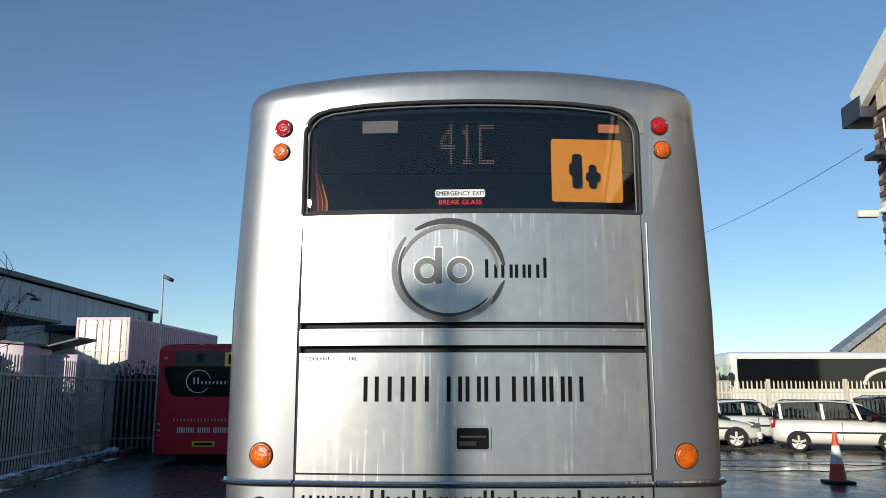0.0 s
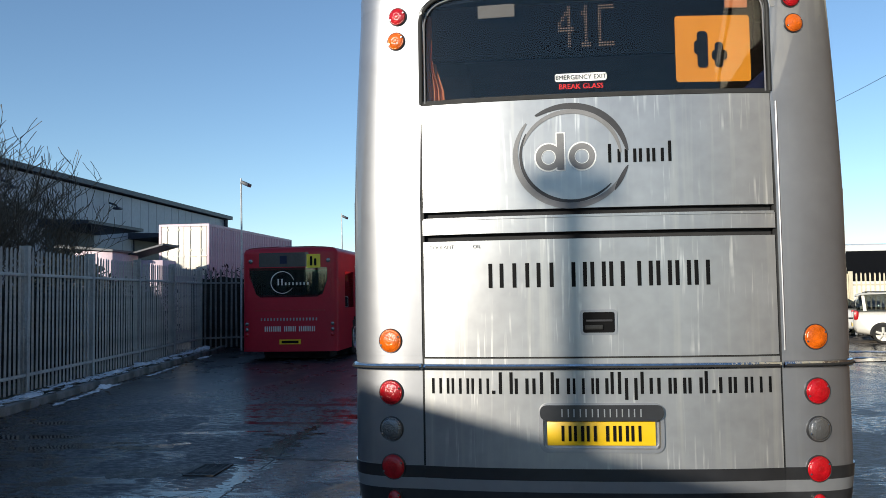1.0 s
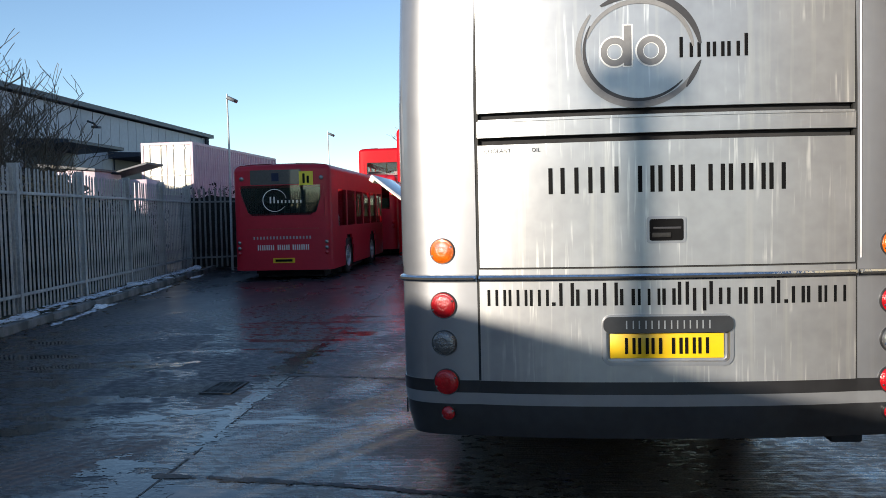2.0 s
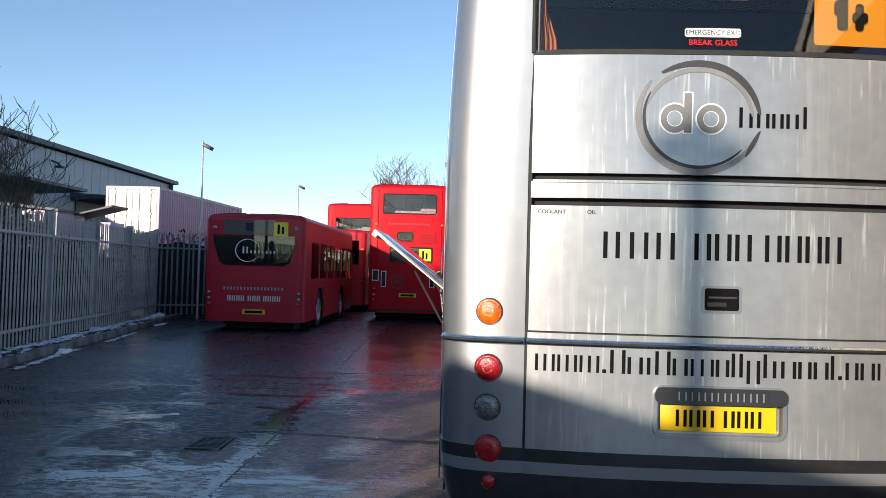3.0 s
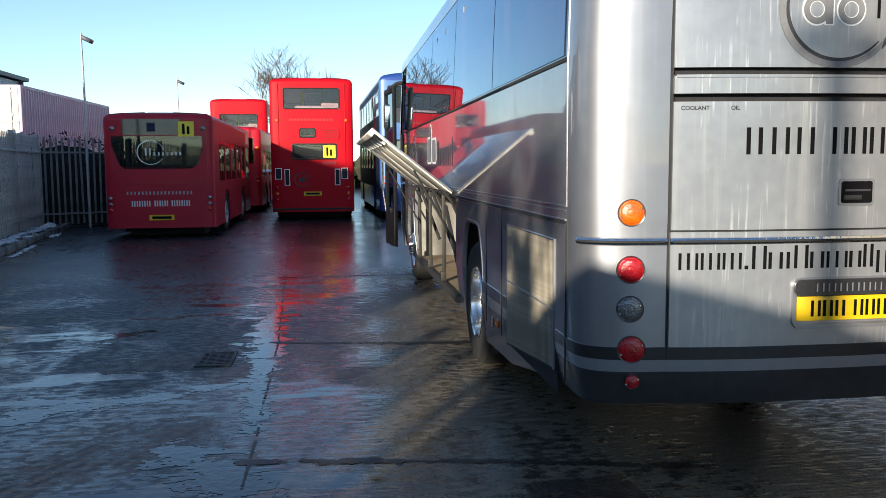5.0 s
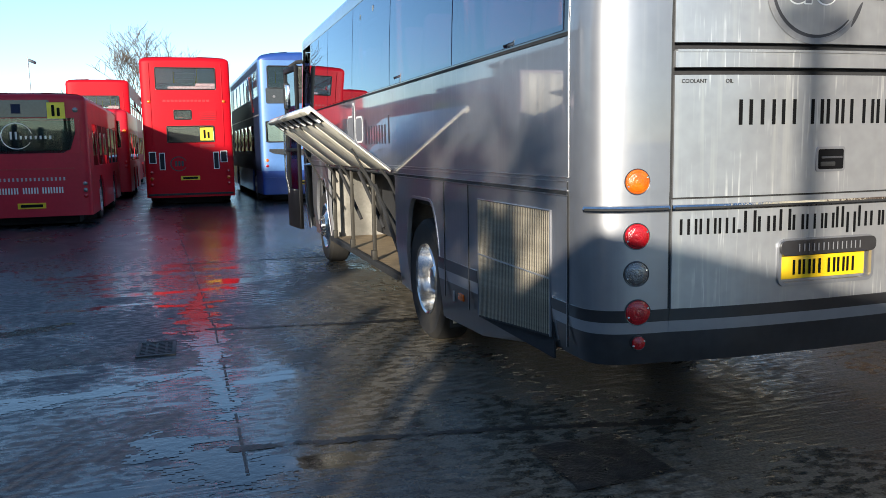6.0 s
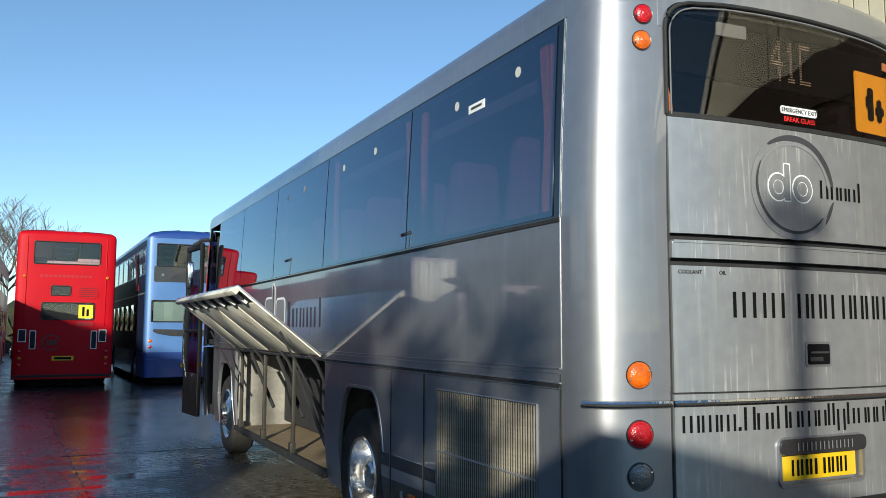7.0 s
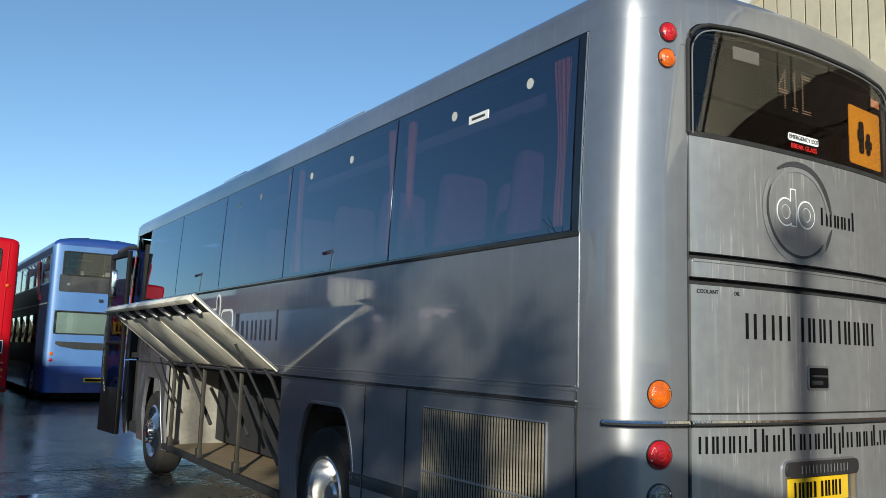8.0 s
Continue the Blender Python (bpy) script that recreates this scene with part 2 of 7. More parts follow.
def wet_ground():
    """Old tarmac and concrete, wet through: damp matt grain, shining films of water, and shallow standing puddles."""
    m = bpy.data.materials.new("wet_tarmac")
    m.use_nodes = True
    n, l = m.node_tree.nodes, m.node_tree.links
    b = n["Principled BSDF"]
    tc = n.new("ShaderNodeTexCoord")

    def tex(s, detail, stretch=(1, 1, 1), rz=0.0):
        mp, t = n.new("ShaderNodeMapping"), n.new("ShaderNodeTexNoise")
        mp.inputs["Scale"].default_value = stretch
        mp.inputs["Rotation"].default_value = (0, 0, rz)
        l.new(tc.outputs["Object"], mp.inputs[0])
        l.new(mp.outputs[0], t.inputs[0])
        t.inputs["Scale"].default_value, t.inputs["Detail"].default_value = s, detail
        return t.outputs[0]

    def rng(src, lo, hi, a, c):
        r = n.new("ShaderNodeMapRange")
        r.interpolation_type = "SMOOTHSTEP"
        for k, v in enumerate((lo, hi, a, c)):
            r.inputs[k + 1].default_value = v
        l.new(src, r.inputs[0])
        return r.outputs[0]

    def op(kind, a, c):
        o = n.new("ShaderNodeMath")
        o.operation = kind
        for k, v in enumerate((a, c)):
            if isinstance(v, float):
                o.inputs[k].default_value = v
            else:
                l.new(v, o.inputs[k])
        return o.outputs[0]

    broad = tex(0.35, 6.0)
    mid = tex(1.6, 8.0, (1.0, 0.6, 1.0), 0.3)
    grain = tex(70.0, 3.0)
    chip = tex(17.0, 6.0, (0.55, 1.0, 1.0))
    brush = tex(8.0, 5.0, (0.18, 4.0, 1.0))
    wet = rng(op("ADD", op("MULTIPLY", broad, 0.55), op("MULTIPLY", mid, 0.45)), 0.43, 0.57, 0.0, 1.0)
    ramp = n.new("ShaderNodeMix")
    ramp.data_type = "RGBA"
    ramp.inputs[6].default_value = (0.034, 0.035, 0.041, 1)
    ramp.inputs[7].default_value = (0.017, 0.0175, 0.021, 1)
    l.new(wet, ramp.inputs[0])
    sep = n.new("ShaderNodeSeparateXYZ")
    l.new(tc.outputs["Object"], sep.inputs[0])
    # paler concrete lane, with brown reflected light put into its colour as well
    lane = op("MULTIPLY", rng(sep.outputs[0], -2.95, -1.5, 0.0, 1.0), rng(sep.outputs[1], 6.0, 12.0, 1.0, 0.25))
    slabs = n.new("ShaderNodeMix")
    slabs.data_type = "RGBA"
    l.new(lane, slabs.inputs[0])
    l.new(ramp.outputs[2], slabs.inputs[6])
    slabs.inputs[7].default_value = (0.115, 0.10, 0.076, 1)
    tone = n.new("ShaderNodeVectorMath")
    tone.operation = "SCALE"
    l.new(slabs.outputs[2], tone.inputs[0])
    l.new(op("MULTIPLY", rng(grain, 0.3, 0.7, 0.5, 1.5), rng(chip, 0.3, 0.7, 0.45, 1.55)), tone.inputs["Scale"])
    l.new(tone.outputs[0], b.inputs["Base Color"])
    slab = rng(sep.outputs[1], 5.5, 10.0, 1.0, 0.36)
    film = op("MULTIPLY", rng(tex(1.5, 9.0, (0.55, 1.9, 1.0), 0.08), 0.54, 0.60, 0.0, 1.0), rng(broad, 0.40, 0.54, 0.0, 1.0))
    far = rng(sep.outputs[1], 5.5, 12.0, 0.0, 1.0)
    left = rng(sep.outputs[0], -3.45, -2.95, 1.0, 0.0)
    film = op("MULTIPLY", op("MULTIPLY", film, rng(sep.outputs[0], -2.6, -1.6, 1.0, 0.2)), op("SUBTRACT", 1.0, far))
    dry = op("SUBTRACT", 1.0, film)
    rough = op("ADD", rng(wet, 0.0, 1.0, 0.30, 0.10), rng(chip, 0.40, 0.60, -0.06, 0.20))
    even = op("MULTIPLY", far, op("ADD", op("ADD", op("MULTIPLY", left, 0.14), 0.15), rng(mid, 0.38, 0.62, -0.05, 0.06)))
    near = op("MULTIPLY", op("MULTIPLY", op("MULTIPLY", rough, dry), op("ADD", op("MULTIPLY", left, 0.35), 1.0)), op("SUBTRACT", 1.0, far))
    l.new(op("ADD", op("ADD", near, even), op("ADD", op("MULTIPLY", lane, 0.05), 0.025)), b.inputs["Roughness"])
    b.inputs["Specular IOR Level"].default_value = 0.5
    bp, bp2 = n.new("ShaderNodeBump"), n.new("ShaderNodeBump")
    bp.inputs["Distance"].default_value, bp2.inputs["Distance"].default_value = 0.008, 0.03
    l.new(op("MULTIPLY", rng(wet, 0.0, 1.0, 0.75, 0.20), op("MULTIPLY", slab, op("ADD", op("MULTIPLY", dry, 0.9), 0.1))), bp.inputs["Strength"])
    l.new(op("ADD", op("ADD", op("MULTIPLY", grain, 0.5), op("MULTIPLY", brush, op("ADD", op("MULTIPLY", left, -0.9), 2.4))), op("MULTIPLY", chip, 1.2)), bp.inputs["Height"])
    bp2.inputs["Strength"].default_value = 0.14
    l.new(tex(2.2, 4.0), bp2.inputs["Height"])
    l.new(bp2.outputs[0], bp.inputs["Normal"])
    l.new(bp.outputs[0], b.inputs["Normal"])
    return m


GROUND_MAT = wet_ground()
WATER = mat("standing_water", (0.012, 0.0125, 0.013), 0.06, 0, bump=0.18, bump_scale=22, rough_var=0.04, scale=14)


# ---------------------------------------------------------------- mesh helpers
def link(name, me, material, parent=None, label="", angle=35):
    if material is not None:
        me.materials.append(material)
    me.polygons.foreach_set("use_smooth", [True] * len(me.polygons))
    me.set_sharp_from_angle(angle=radians(angle))
    ob = new(name, me)
    if parent is not None:
        ob.parent = parent
    if label:
        ob["label"] = label
    return ob


def part(name, bm, material, parent=None, label="", angle=35):
    """Links a bmesh as one mesh object."""
    me = bpy.data.meshes.new(name)
    bm.normal_update()
    bm.to_mesh(me)
    bm.free()
    return link(name, me, material, parent, label, angle)


def thing(name, label, category, m=None, group="", kind=""):
    ob = new(name)
    ob.empty_display_size = 0.2
    if m is not None:
        ob.matrix_world = m
    return tagged(ob, label, category, group, kind)


def box(x0, x1, y0, y1, z0, z1, bevel=0.0, bm=None, seg=2):
    own = bmesh.new()
    bmesh.ops.create_cube(own, size=1.0)
    for v in own.verts:
        v.co = Vector(((x0 + x1) / 2 + v.co.x * (x1 - x0), (y0 + y1) / 2 + v.co.y * (y1 - y0), (z0 + z1) / 2 + v.co.z * (z1 - z0)))
    if bevel:
        bmesh.ops.bevel(own, geom=own.edges[:], offset=bevel, segments=seg, affect="EDGES", profile=0.5)
    return merge(bm, own)


def merge(bm, own):
    if bm is None:
        return own
    me = bpy.data.meshes.new("tmp")
    own.to_mesh(me)
    own.free()
    bm.from_mesh(me)
    bpy.data.meshes.remove(me)
    return bm


def lathe(profile, n=24, axis="z", at=(0, 0, 0), bm=None, close=True):
    """Turns a profile of (radius, along) round an axis."""
    own = bmesh.new()
    rings = []
    for r, h in profile:
        ring = []
        for k in range(n):
            a = 2 * math.pi * k / n
            c, s = r * math.cos(a), r * math.sin(a)
            p = {"z": (c, s, h), "y": (c, h, s), "x": (h, c, s)}[axis]
            ring.append(own.verts.new(Vector(p) + Vector(at)))
        rings.append(ring)
    for a, b in zip(rings, rings[1:]):
        for k in range(n):
            own.faces.new((a[k], a[(k + 1) % n], b[(k + 1) % n], b[k]))
    if close:
        for ring in ((rings[-1],) if close == "end" else (rings[0], rings[-1])):
            own.faces.new(ring)
    bmesh.ops.recalc_face_normals(own, faces=own.faces[:])
    return merge(bm, own)


def tube(points, r, n=8, bm=None, r1=None):
    """A round bar along points; r1: its radius at the end."""
    own = bmesh.new()
    pts = [Vector(p) for p in points]
    rings = []
    for i, p in enumerate(pts):
        d = (pts[min(i + 1, len(pts) - 1)] - pts[max(i - 1, 0)]).normalized()
        side = d.cross(Vector((0, 0, 1)) if abs(d.z) < 0.9 else Vector((1, 0, 0))).normalized()
        up = side.cross(d)
        rad = r if r1 is None else r + (r1 - r) * i / (len(pts) - 1)
        rings.append([own.verts.new(p + rad * (math.cos(2 * math.pi * k / n) * side + math.sin(2 * math.pi * k / n) * up)) for k in range(n)])
    for a, b in zip(rings, rings[1:]):
        for k in range(n):
            own.faces.new((a[k], a[(k + 1) % n], b[(k + 1) % n], b[k]))
    own.faces.new(rings[0][::-1])
    own.faces.new(rings[-1])
    bmesh.ops.recalc_face_normals(own, faces=own.faces[:])
    return merge(bm, own)


def prism(poly, d0, d1, axis="y", bm=None, bevel=0.0):
    """A flat outline given thickness. axis y: outline in x, z; axis x: in y, z; axis z: in x, y."""
    own = bmesh.new()
    f = {"y": lambda a, b, d: (a, d, b), "x": lambda a, b, d: (d, a, b), "z": lambda a, b, d: (a, b, d)}[axis]
    lo = [own.verts.new(f(a, b, d0)) for a, b in poly]
    hi = [own.verts.new(f(a, b, d1)) for a, b in poly]
    own.faces.new(lo)
    own.faces.new(hi)
    for k in range(len(poly)):
        j = (k + 1) % len(poly)
        own.faces.new((lo[k], lo[j], hi[j], hi[k]))
    bmesh.ops.recalc_face_normals(own, faces=own.faces[:])
    if bevel:
        bmesh.ops.bevel(own, geom=own.edges[:], offset=bevel, segments=1, affect="EDGES")
    return merge(bm, own)


def rounded(x0, x1, z0, z1, r, n=5):
    out = []
    for cx, cz, a0 in ((x1 - r, z1 - r, 0), (x0 + r, z1 - r, 90), (x0 + r, z0 + r, 180), (x1 - r, z0 + r, 270)):
        out += [(cx + r * math.cos(radians(a0 + 90 * k / n)), cz + r * math.sin(radians(a0 + 90 * k / n))) for k in range(n + 1)]
    return out


def sheet(us, vs, holes, f, thick):
    """A wall over u and v with openings cut through it; f(u, v, depth) puts it in space, depth 0 outside."""
    us, vs = sorted({round(u, 5) for u in us}), sorted({round(v, 5) for v in vs})
    ulo, uhi, vlo, vhi = us[0], us[-1], vs[0], vs[-1]
    for a, b, c, d in holes:
        us += [u for u in (round(a, 5), round(b, 5)) if ulo < u < uhi]
        vs += [v for v in (round(c, 5), round(d, 5)) if vlo < v < vhi]
    us, vs = sorted(set(us)), sorted(set(vs))
    nu, nv = len(us) - 1, len(vs) - 1
    solid = np.ones((nu + 2, nv + 2), bool)
    solid[0, :] = solid[-1, :] = solid[:, 0] = solid[:, -1] = False
    for i in range(nu):
        for j in range(nv):
            u, v = (us[i] + us[i + 1]) / 2, (vs[j] + vs[j + 1]) / 2
            if any(a < u < b and c < v < d for a, b, c, d in holes):
                solid[i + 1, j + 1] = False
    verts, faces, index = [], [], {}

    def vert(i, j, k):
        if (i, j, k) not in index:
            index[i, j, k] = len(verts)
            verts.append(tuple(f(us[i], vs[j], thick * k)))
        return index[i, j, k]

    for i in range(nu):
        for j in range(nv):
            if not solid[i + 1, j + 1]:
                continue
            a, b, c, d = (i, j), (i + 1, j), (i + 1, j + 1), (i, j + 1)
            faces.append([vert(*p, 0) for p in (a, b, c, d)])
            faces.append([vert(*p, 1) for p in (d, c, b, a)])
            for di, dj, p, q in ((0, -1, a, b), (1, 0, b, c), (0, 1, c, d), (-1, 0, d, a)):
                if not solid[i + 1 + di, j + 1 + dj]:
                    faces.append([vert(*q, 0), vert(*p, 0), vert(*p, 1), vert(*q, 1)])
    me = bpy.data.meshes.new("sheet")
    me.from_pydata(verts, [], faces)
    bm = bmesh.new()
    bm.from_mesh(me)
    bpy.data.meshes.remove(me)
    bmesh.ops.recalc_face_normals(bm, faces=bm.faces[:])
    return bm


class Ring:
    """The outline of a vehicle in plan, from its front centre round the near side, the rear and the off side."""

    def __init__(self, half, length, rear, front, n_rear=4.5, n_front=4.0, bow=None):
        pts = []
        for k in range(0, 21):
            a = k / 20 * math.pi / 2
            pts.append((-half * math.sin(a) ** (2 / n_front), length - front * (1 - max(math.cos(a), 0) ** (2 / n_front))))
        for k in range(0, 25):
            a = k / 24 * math.pi / 2
            x = -half * max(math.cos(a), 0) ** (2 / n_rear)
            pts.append((x, rear * (1 - math.sin(a) ** (2 / n_rear)) + (bow(abs(x)) if bow else 0.0)))
        left = pts
        right = [(-x, y) for x, y in left[-2::-1]]
        self.p = np.array(left + right)
        step = np.hypot(*np.diff(self.p, axis=0).T)
        self.p = self.p[np.r_[True, step > 1e-6]]
        self.s = np.r_[0, np.cumsum(np.hypot(*np.diff(self.p, axis=0).T))]
        self.half, self.length, self.rear, self.front = half, length, rear, front
        self.mid = self.s[-1] / 2

    def at(self, u):
        x, y = np.interp(u, self.s, self.p[:, 0]), np.interp(u, self.s, self.p[:, 1])
        e = 0.01
        t = np.array([np.interp(u + e, self.s, self.p[:, 0]) - np.interp(u - e, self.s, self.p[:, 0]),
                      np.interp(u + e, self.s, self.p[:, 1]) - np.interp(u - e, self.s, self.p[:, 1])])
        t /= np.hypot(*t)
        return (x, y), (t[1], -t[0])

    def left(self, y):
        """u on the near side at y"""
        k = int(np.argmax(self.s >= self.mid))
        return float(np.interp(-y, -self.p[:k + 1, 1], self.s[:k + 1]))

    def right(self, y):
        return 2 * self.mid - self.left(y)

    def back(self, x):
        """u on the rear at x"""
        k = len(self.p) // 4
        return float(np.interp(x, self.p[k:-k, 0], self.s[k:-k]))

    def rear_y(self, x):
        return float(np.interp(self.back(x), self.s, self.p[:, 1]))

    def steps(self, a, b):
        return [a, b] + [float(s) for s in self.s if a < s < b]


def shell(ring, u0, u1, v0, v1, holes, thick=0.04, off=0.0, inset=None, dv=(), tumble=None):
    """A band of a vehicle's skin between two heights. inset(z): how far it leans in; tumble(z): the same for the sides alone."""

    def f(u, v, d):
        (x, y), (nx, ny) = ring.at(u)
        k = off - d - (inset(v) if inset else 0.0)
        return x * (1 - (tumble(v) / ring.half if tumble else 0.0)) + nx * k, y + ny * k, v

    return sheet(ring.steps(u0, u1), [v0, v1, *dv], holes, f, thick)


def crown(ring, levels, bow=0.0, tumble=0.0):
    """A roof that closes in over an outline: levels of (inset, z), the last filled."""
    own = bmesh.new()
    rings = []
    us = ring.s[:-1] if np.hypot(*(ring.p[0] - ring.p[-1])) < 1e-4 else ring.s
    c = ring.p[:, 1].mean()
    for ins, z in levels:
        row = []
        for u in us:
            (x, y), (nx, ny) = ring.at(u)
            fx = max(1 - (ins + tumble) / ring.half, 0.0)
            yy = min(max(y - ny * min(ins, 0.5), ring.p[:, 1].min()), ring.p[:, 1].max())
            row.append(own.verts.new((x * fx, yy, z + bow * (1 - (x * fx / ring.half) ** 2))))
        rings.append(row)
    m = len(us)
    for a, b in zip(rings, rings[1:]):
        for k in range(m):
            own.faces.new((a[k], a[(k + 1) % m], b[(k + 1) % m], b[k]))
    own.faces.new(rings[-1])
    bmesh.ops.recalc_face_normals(own, faces=own.faces[:])
    return own


def words(text, size, m, material, parent, name, extrude=0.0006):
    cu = bpy.data.curves.new(name, "FONT")
    cu.body, cu.size, cu.extrude = text, size, extrude
    cu.align_x, cu.align_y = "CENTER", "CENTER"
    cu.resolution_u = 3
    tmp = bpy.data.objects.new(name, cu)
    scene.collection.objects.link(tmp)
    bpy.context.view_layer.update()
    me = bpy.data.meshes.new_from_object(tmp.evaluated_get(bpy.context.evaluated_depsgraph_get()))
    bpy.data.objects.remove(tmp)
    bpy.data.curves.remove(cu)
    me.transform(m)
    me.materials.clear()
    return link(name, me, material, parent)

# ---------------------------------------------------------------- ground
def ground_sheet():
    """One sheet to the horizon, fine near the coach so that it can heave a little."""
    xs = sorted({*np.linspace(-14, 16, 61), -3000, -600, -120, -40, -25, 30, 60, 150, 600, 3000})
    ys = sorted({*np.linspace(-14, 40, 109), -3000, -600, -120, -40, 60, 90, 150, 600, 3000})
    verts = [(x, y, 0.012 * noise.noise(Vector((x * 0.5, y * 0.5, 0))) if -14 < x < 16 and -14 < y < 40 else 0.0) for x in xs for y in ys]
    ny = len(ys)
    faces = [(i * ny + j, (i + 1) * ny + j, (i + 1) * ny + j + 1, i * ny + j + 1) for i in range(len(xs) - 1) for j in range(ny - 1)]
    me = bpy.data.meshes.new("ground")
    me.from_pydata(verts, [], faces)
    return tagged(link("ground", me, GROUND_MAT), "dark wet tarmac and concrete yard with puddles", "ground", kind="structure")


ground_sheet()


# ---------------------------------------------------------------- buildings
GX = 5.3


def gable_building():
    """The depot shed: brick to the eaves, ribbed cream cladding in the gable, white verge boards."""
    y0, y1, ridge, eave, top = -10.0, 6.2, -2.4, 5.35, 9.45
    b = thing("depot_building", "dark brown brick depot with cream ribbed gable and white verge", "building")
    part("wall", box(GX + 0.012, 25, y0 + 0.012, y1 - 0.012, 0, eave, 0), MORTAR, b, "brown brick wall in mortar")
    rows = bmesh.new()
    y = y0

    def foot(v):
        return 5.05 if v < -1.5 else 4.4 if v < 0.0 else 4.72 if v < 5.0 else eave - 0.12

    pitch = 0.2
    while y < y1 - 0.02:
        h0 = eave + (top - eave) * (1 - abs(y - ridge) / (ridge - y0 if y < ridge else y1 - ridge))
        h1 = eave + (top - eave) * (1 - abs(y + 0.178 - ridge) / (ridge - y0 if y + 0.178 < ridge else y1 - ridge))
        if min(h0, h1) > eave + 0.05:
            prism([(y, foot(y)), (y + 0.178, foot(y)), (y + 0.178, max(h1, eave)), (y, max(h0, eave))], GX - 0.045, GX + 0.02, "x", rows)
        y += pitch
    part("cladding", rows, CREAM_CLAD, b, "cream upright steel cladding")
    part("brick_band", box(GX - 0.03, GX, -9.2, -1.5, 4.4, 5.05), BRICK_MAT, b, "dark brown brick under the gable")
    part("cladding_joint", prism([(y0, 4.4), (0.0, 4.4), (0.0, 4.72), (5.05, 4.72), (5.05, eave - 0.12), (y1, eave - 0.12), (y1, eave), (ridge, top), (y0, eave)], GX - 0.01, GX + 0.2, "x"), BARK, b, "dark cladding joints")
    for s, e in ((-1, y0), (1, y1)):
        d = Vector((0, e - ridge, eave - top)).normalized()
        nrm = Vector((0, -d.z * s, d.y * s))
        p, q = Vector((0, ridge, top)), Vector((0, e + 0.1 * s, eave - 0.05))
        pts = [p, q, q + nrm * 0.34, p + nrm * 0.34]
        part("verge_board", prism([(v.y, v.z) for v in pts], GX - 0.14, GX - 0.05, "x"), FASCIA_WHITE, b, "white verge board")
        pts = [p + nrm * 0.24, q + nrm * 0.24, q + nrm * 0.36, p + nrm * 0.36]
        part("roof", prism([(v.y, v.z) for v in pts], GX - 0.05, 25, "x"), BEIGE_CLAD, b)
    g = part("gutter_box", box(GX - 0.16, GX + 0.5, y1 - 0.02, y1 + 0.5, eave - 0.14, eave + 0.16, 0.02), FASCIA_DARK, b, "rusty dark box gutter end")
    lamp = bmesh.new()
    box(GX - 0.28, GX - 0.06, y1 - 0.55, y1 - 0.25, 4.55, 4.62, 0.01, lamp)
    tube([(GX, y1 - 0.4, 4.85), (GX - 0.12, y1 - 0.4, 4.75), (GX - 0.17, y1 - 0.4, 4.62)], 0.02, 6, lamp)
    part("floodlight", lamp, FASCIA_DARK, b)
    cctv = bmesh.new()
    box(GX - 0.36, GX - 0.1, y1 - 0.16, y1 - 0.07, 3.86, 3.95, 0.015, cctv)
    tube([(GX, y1 - 0.12, 3.98), (GX - 0.12, y1 - 0.12, 3.92)], 0.025, 6, cctv)
    box(GX - 0.03, GX + 0.01, y1 - 0.2, y1 - 0.04, 3.92, 4.06, 0.01, cctv)
    part("security_camera", cctv, FASCIA_WHITE, b, "white security camera")
    part("cable", tube([(GX - 0.02, y1 - 0.3, 5.1), (GX - 0.02, y1 - 0.31, 4.6), (GX - 0.02, y1 - 0.22, 4.06)], 0.012, 5), FASCIA_WHITE, b)
    return b


depot = gable_building()

# service wire from the depot across the yard
wire = [Vector((GX - 0.1, 6.32, 4.83)).lerp(Vector((4.4, 22, 6.2)), k / 24) - Vector((0, 0, 0.5 * (1 - (2 * k / 24 - 1) ** 2))) for k in range(25)]
tagged(part("overhead_wire", tube(wire, 0.004, 5), RUBBER), "thin black overhead service wire", "wire")


def cladding_wall(y0, y1, z0, z1, x, material, parent, pitch=0.6):
    bm = bmesh.new()
    box(x, x + 0.1, y0, y1, z0, z1, 0, bm)
    y = y0
    while y < y1 - 0.2:
        box(x + 0.1, x + 0.112, y, y + 0.06, z0, z1, 0, bm)
        y += pitch
    return part("cladding", bm, material, parent)


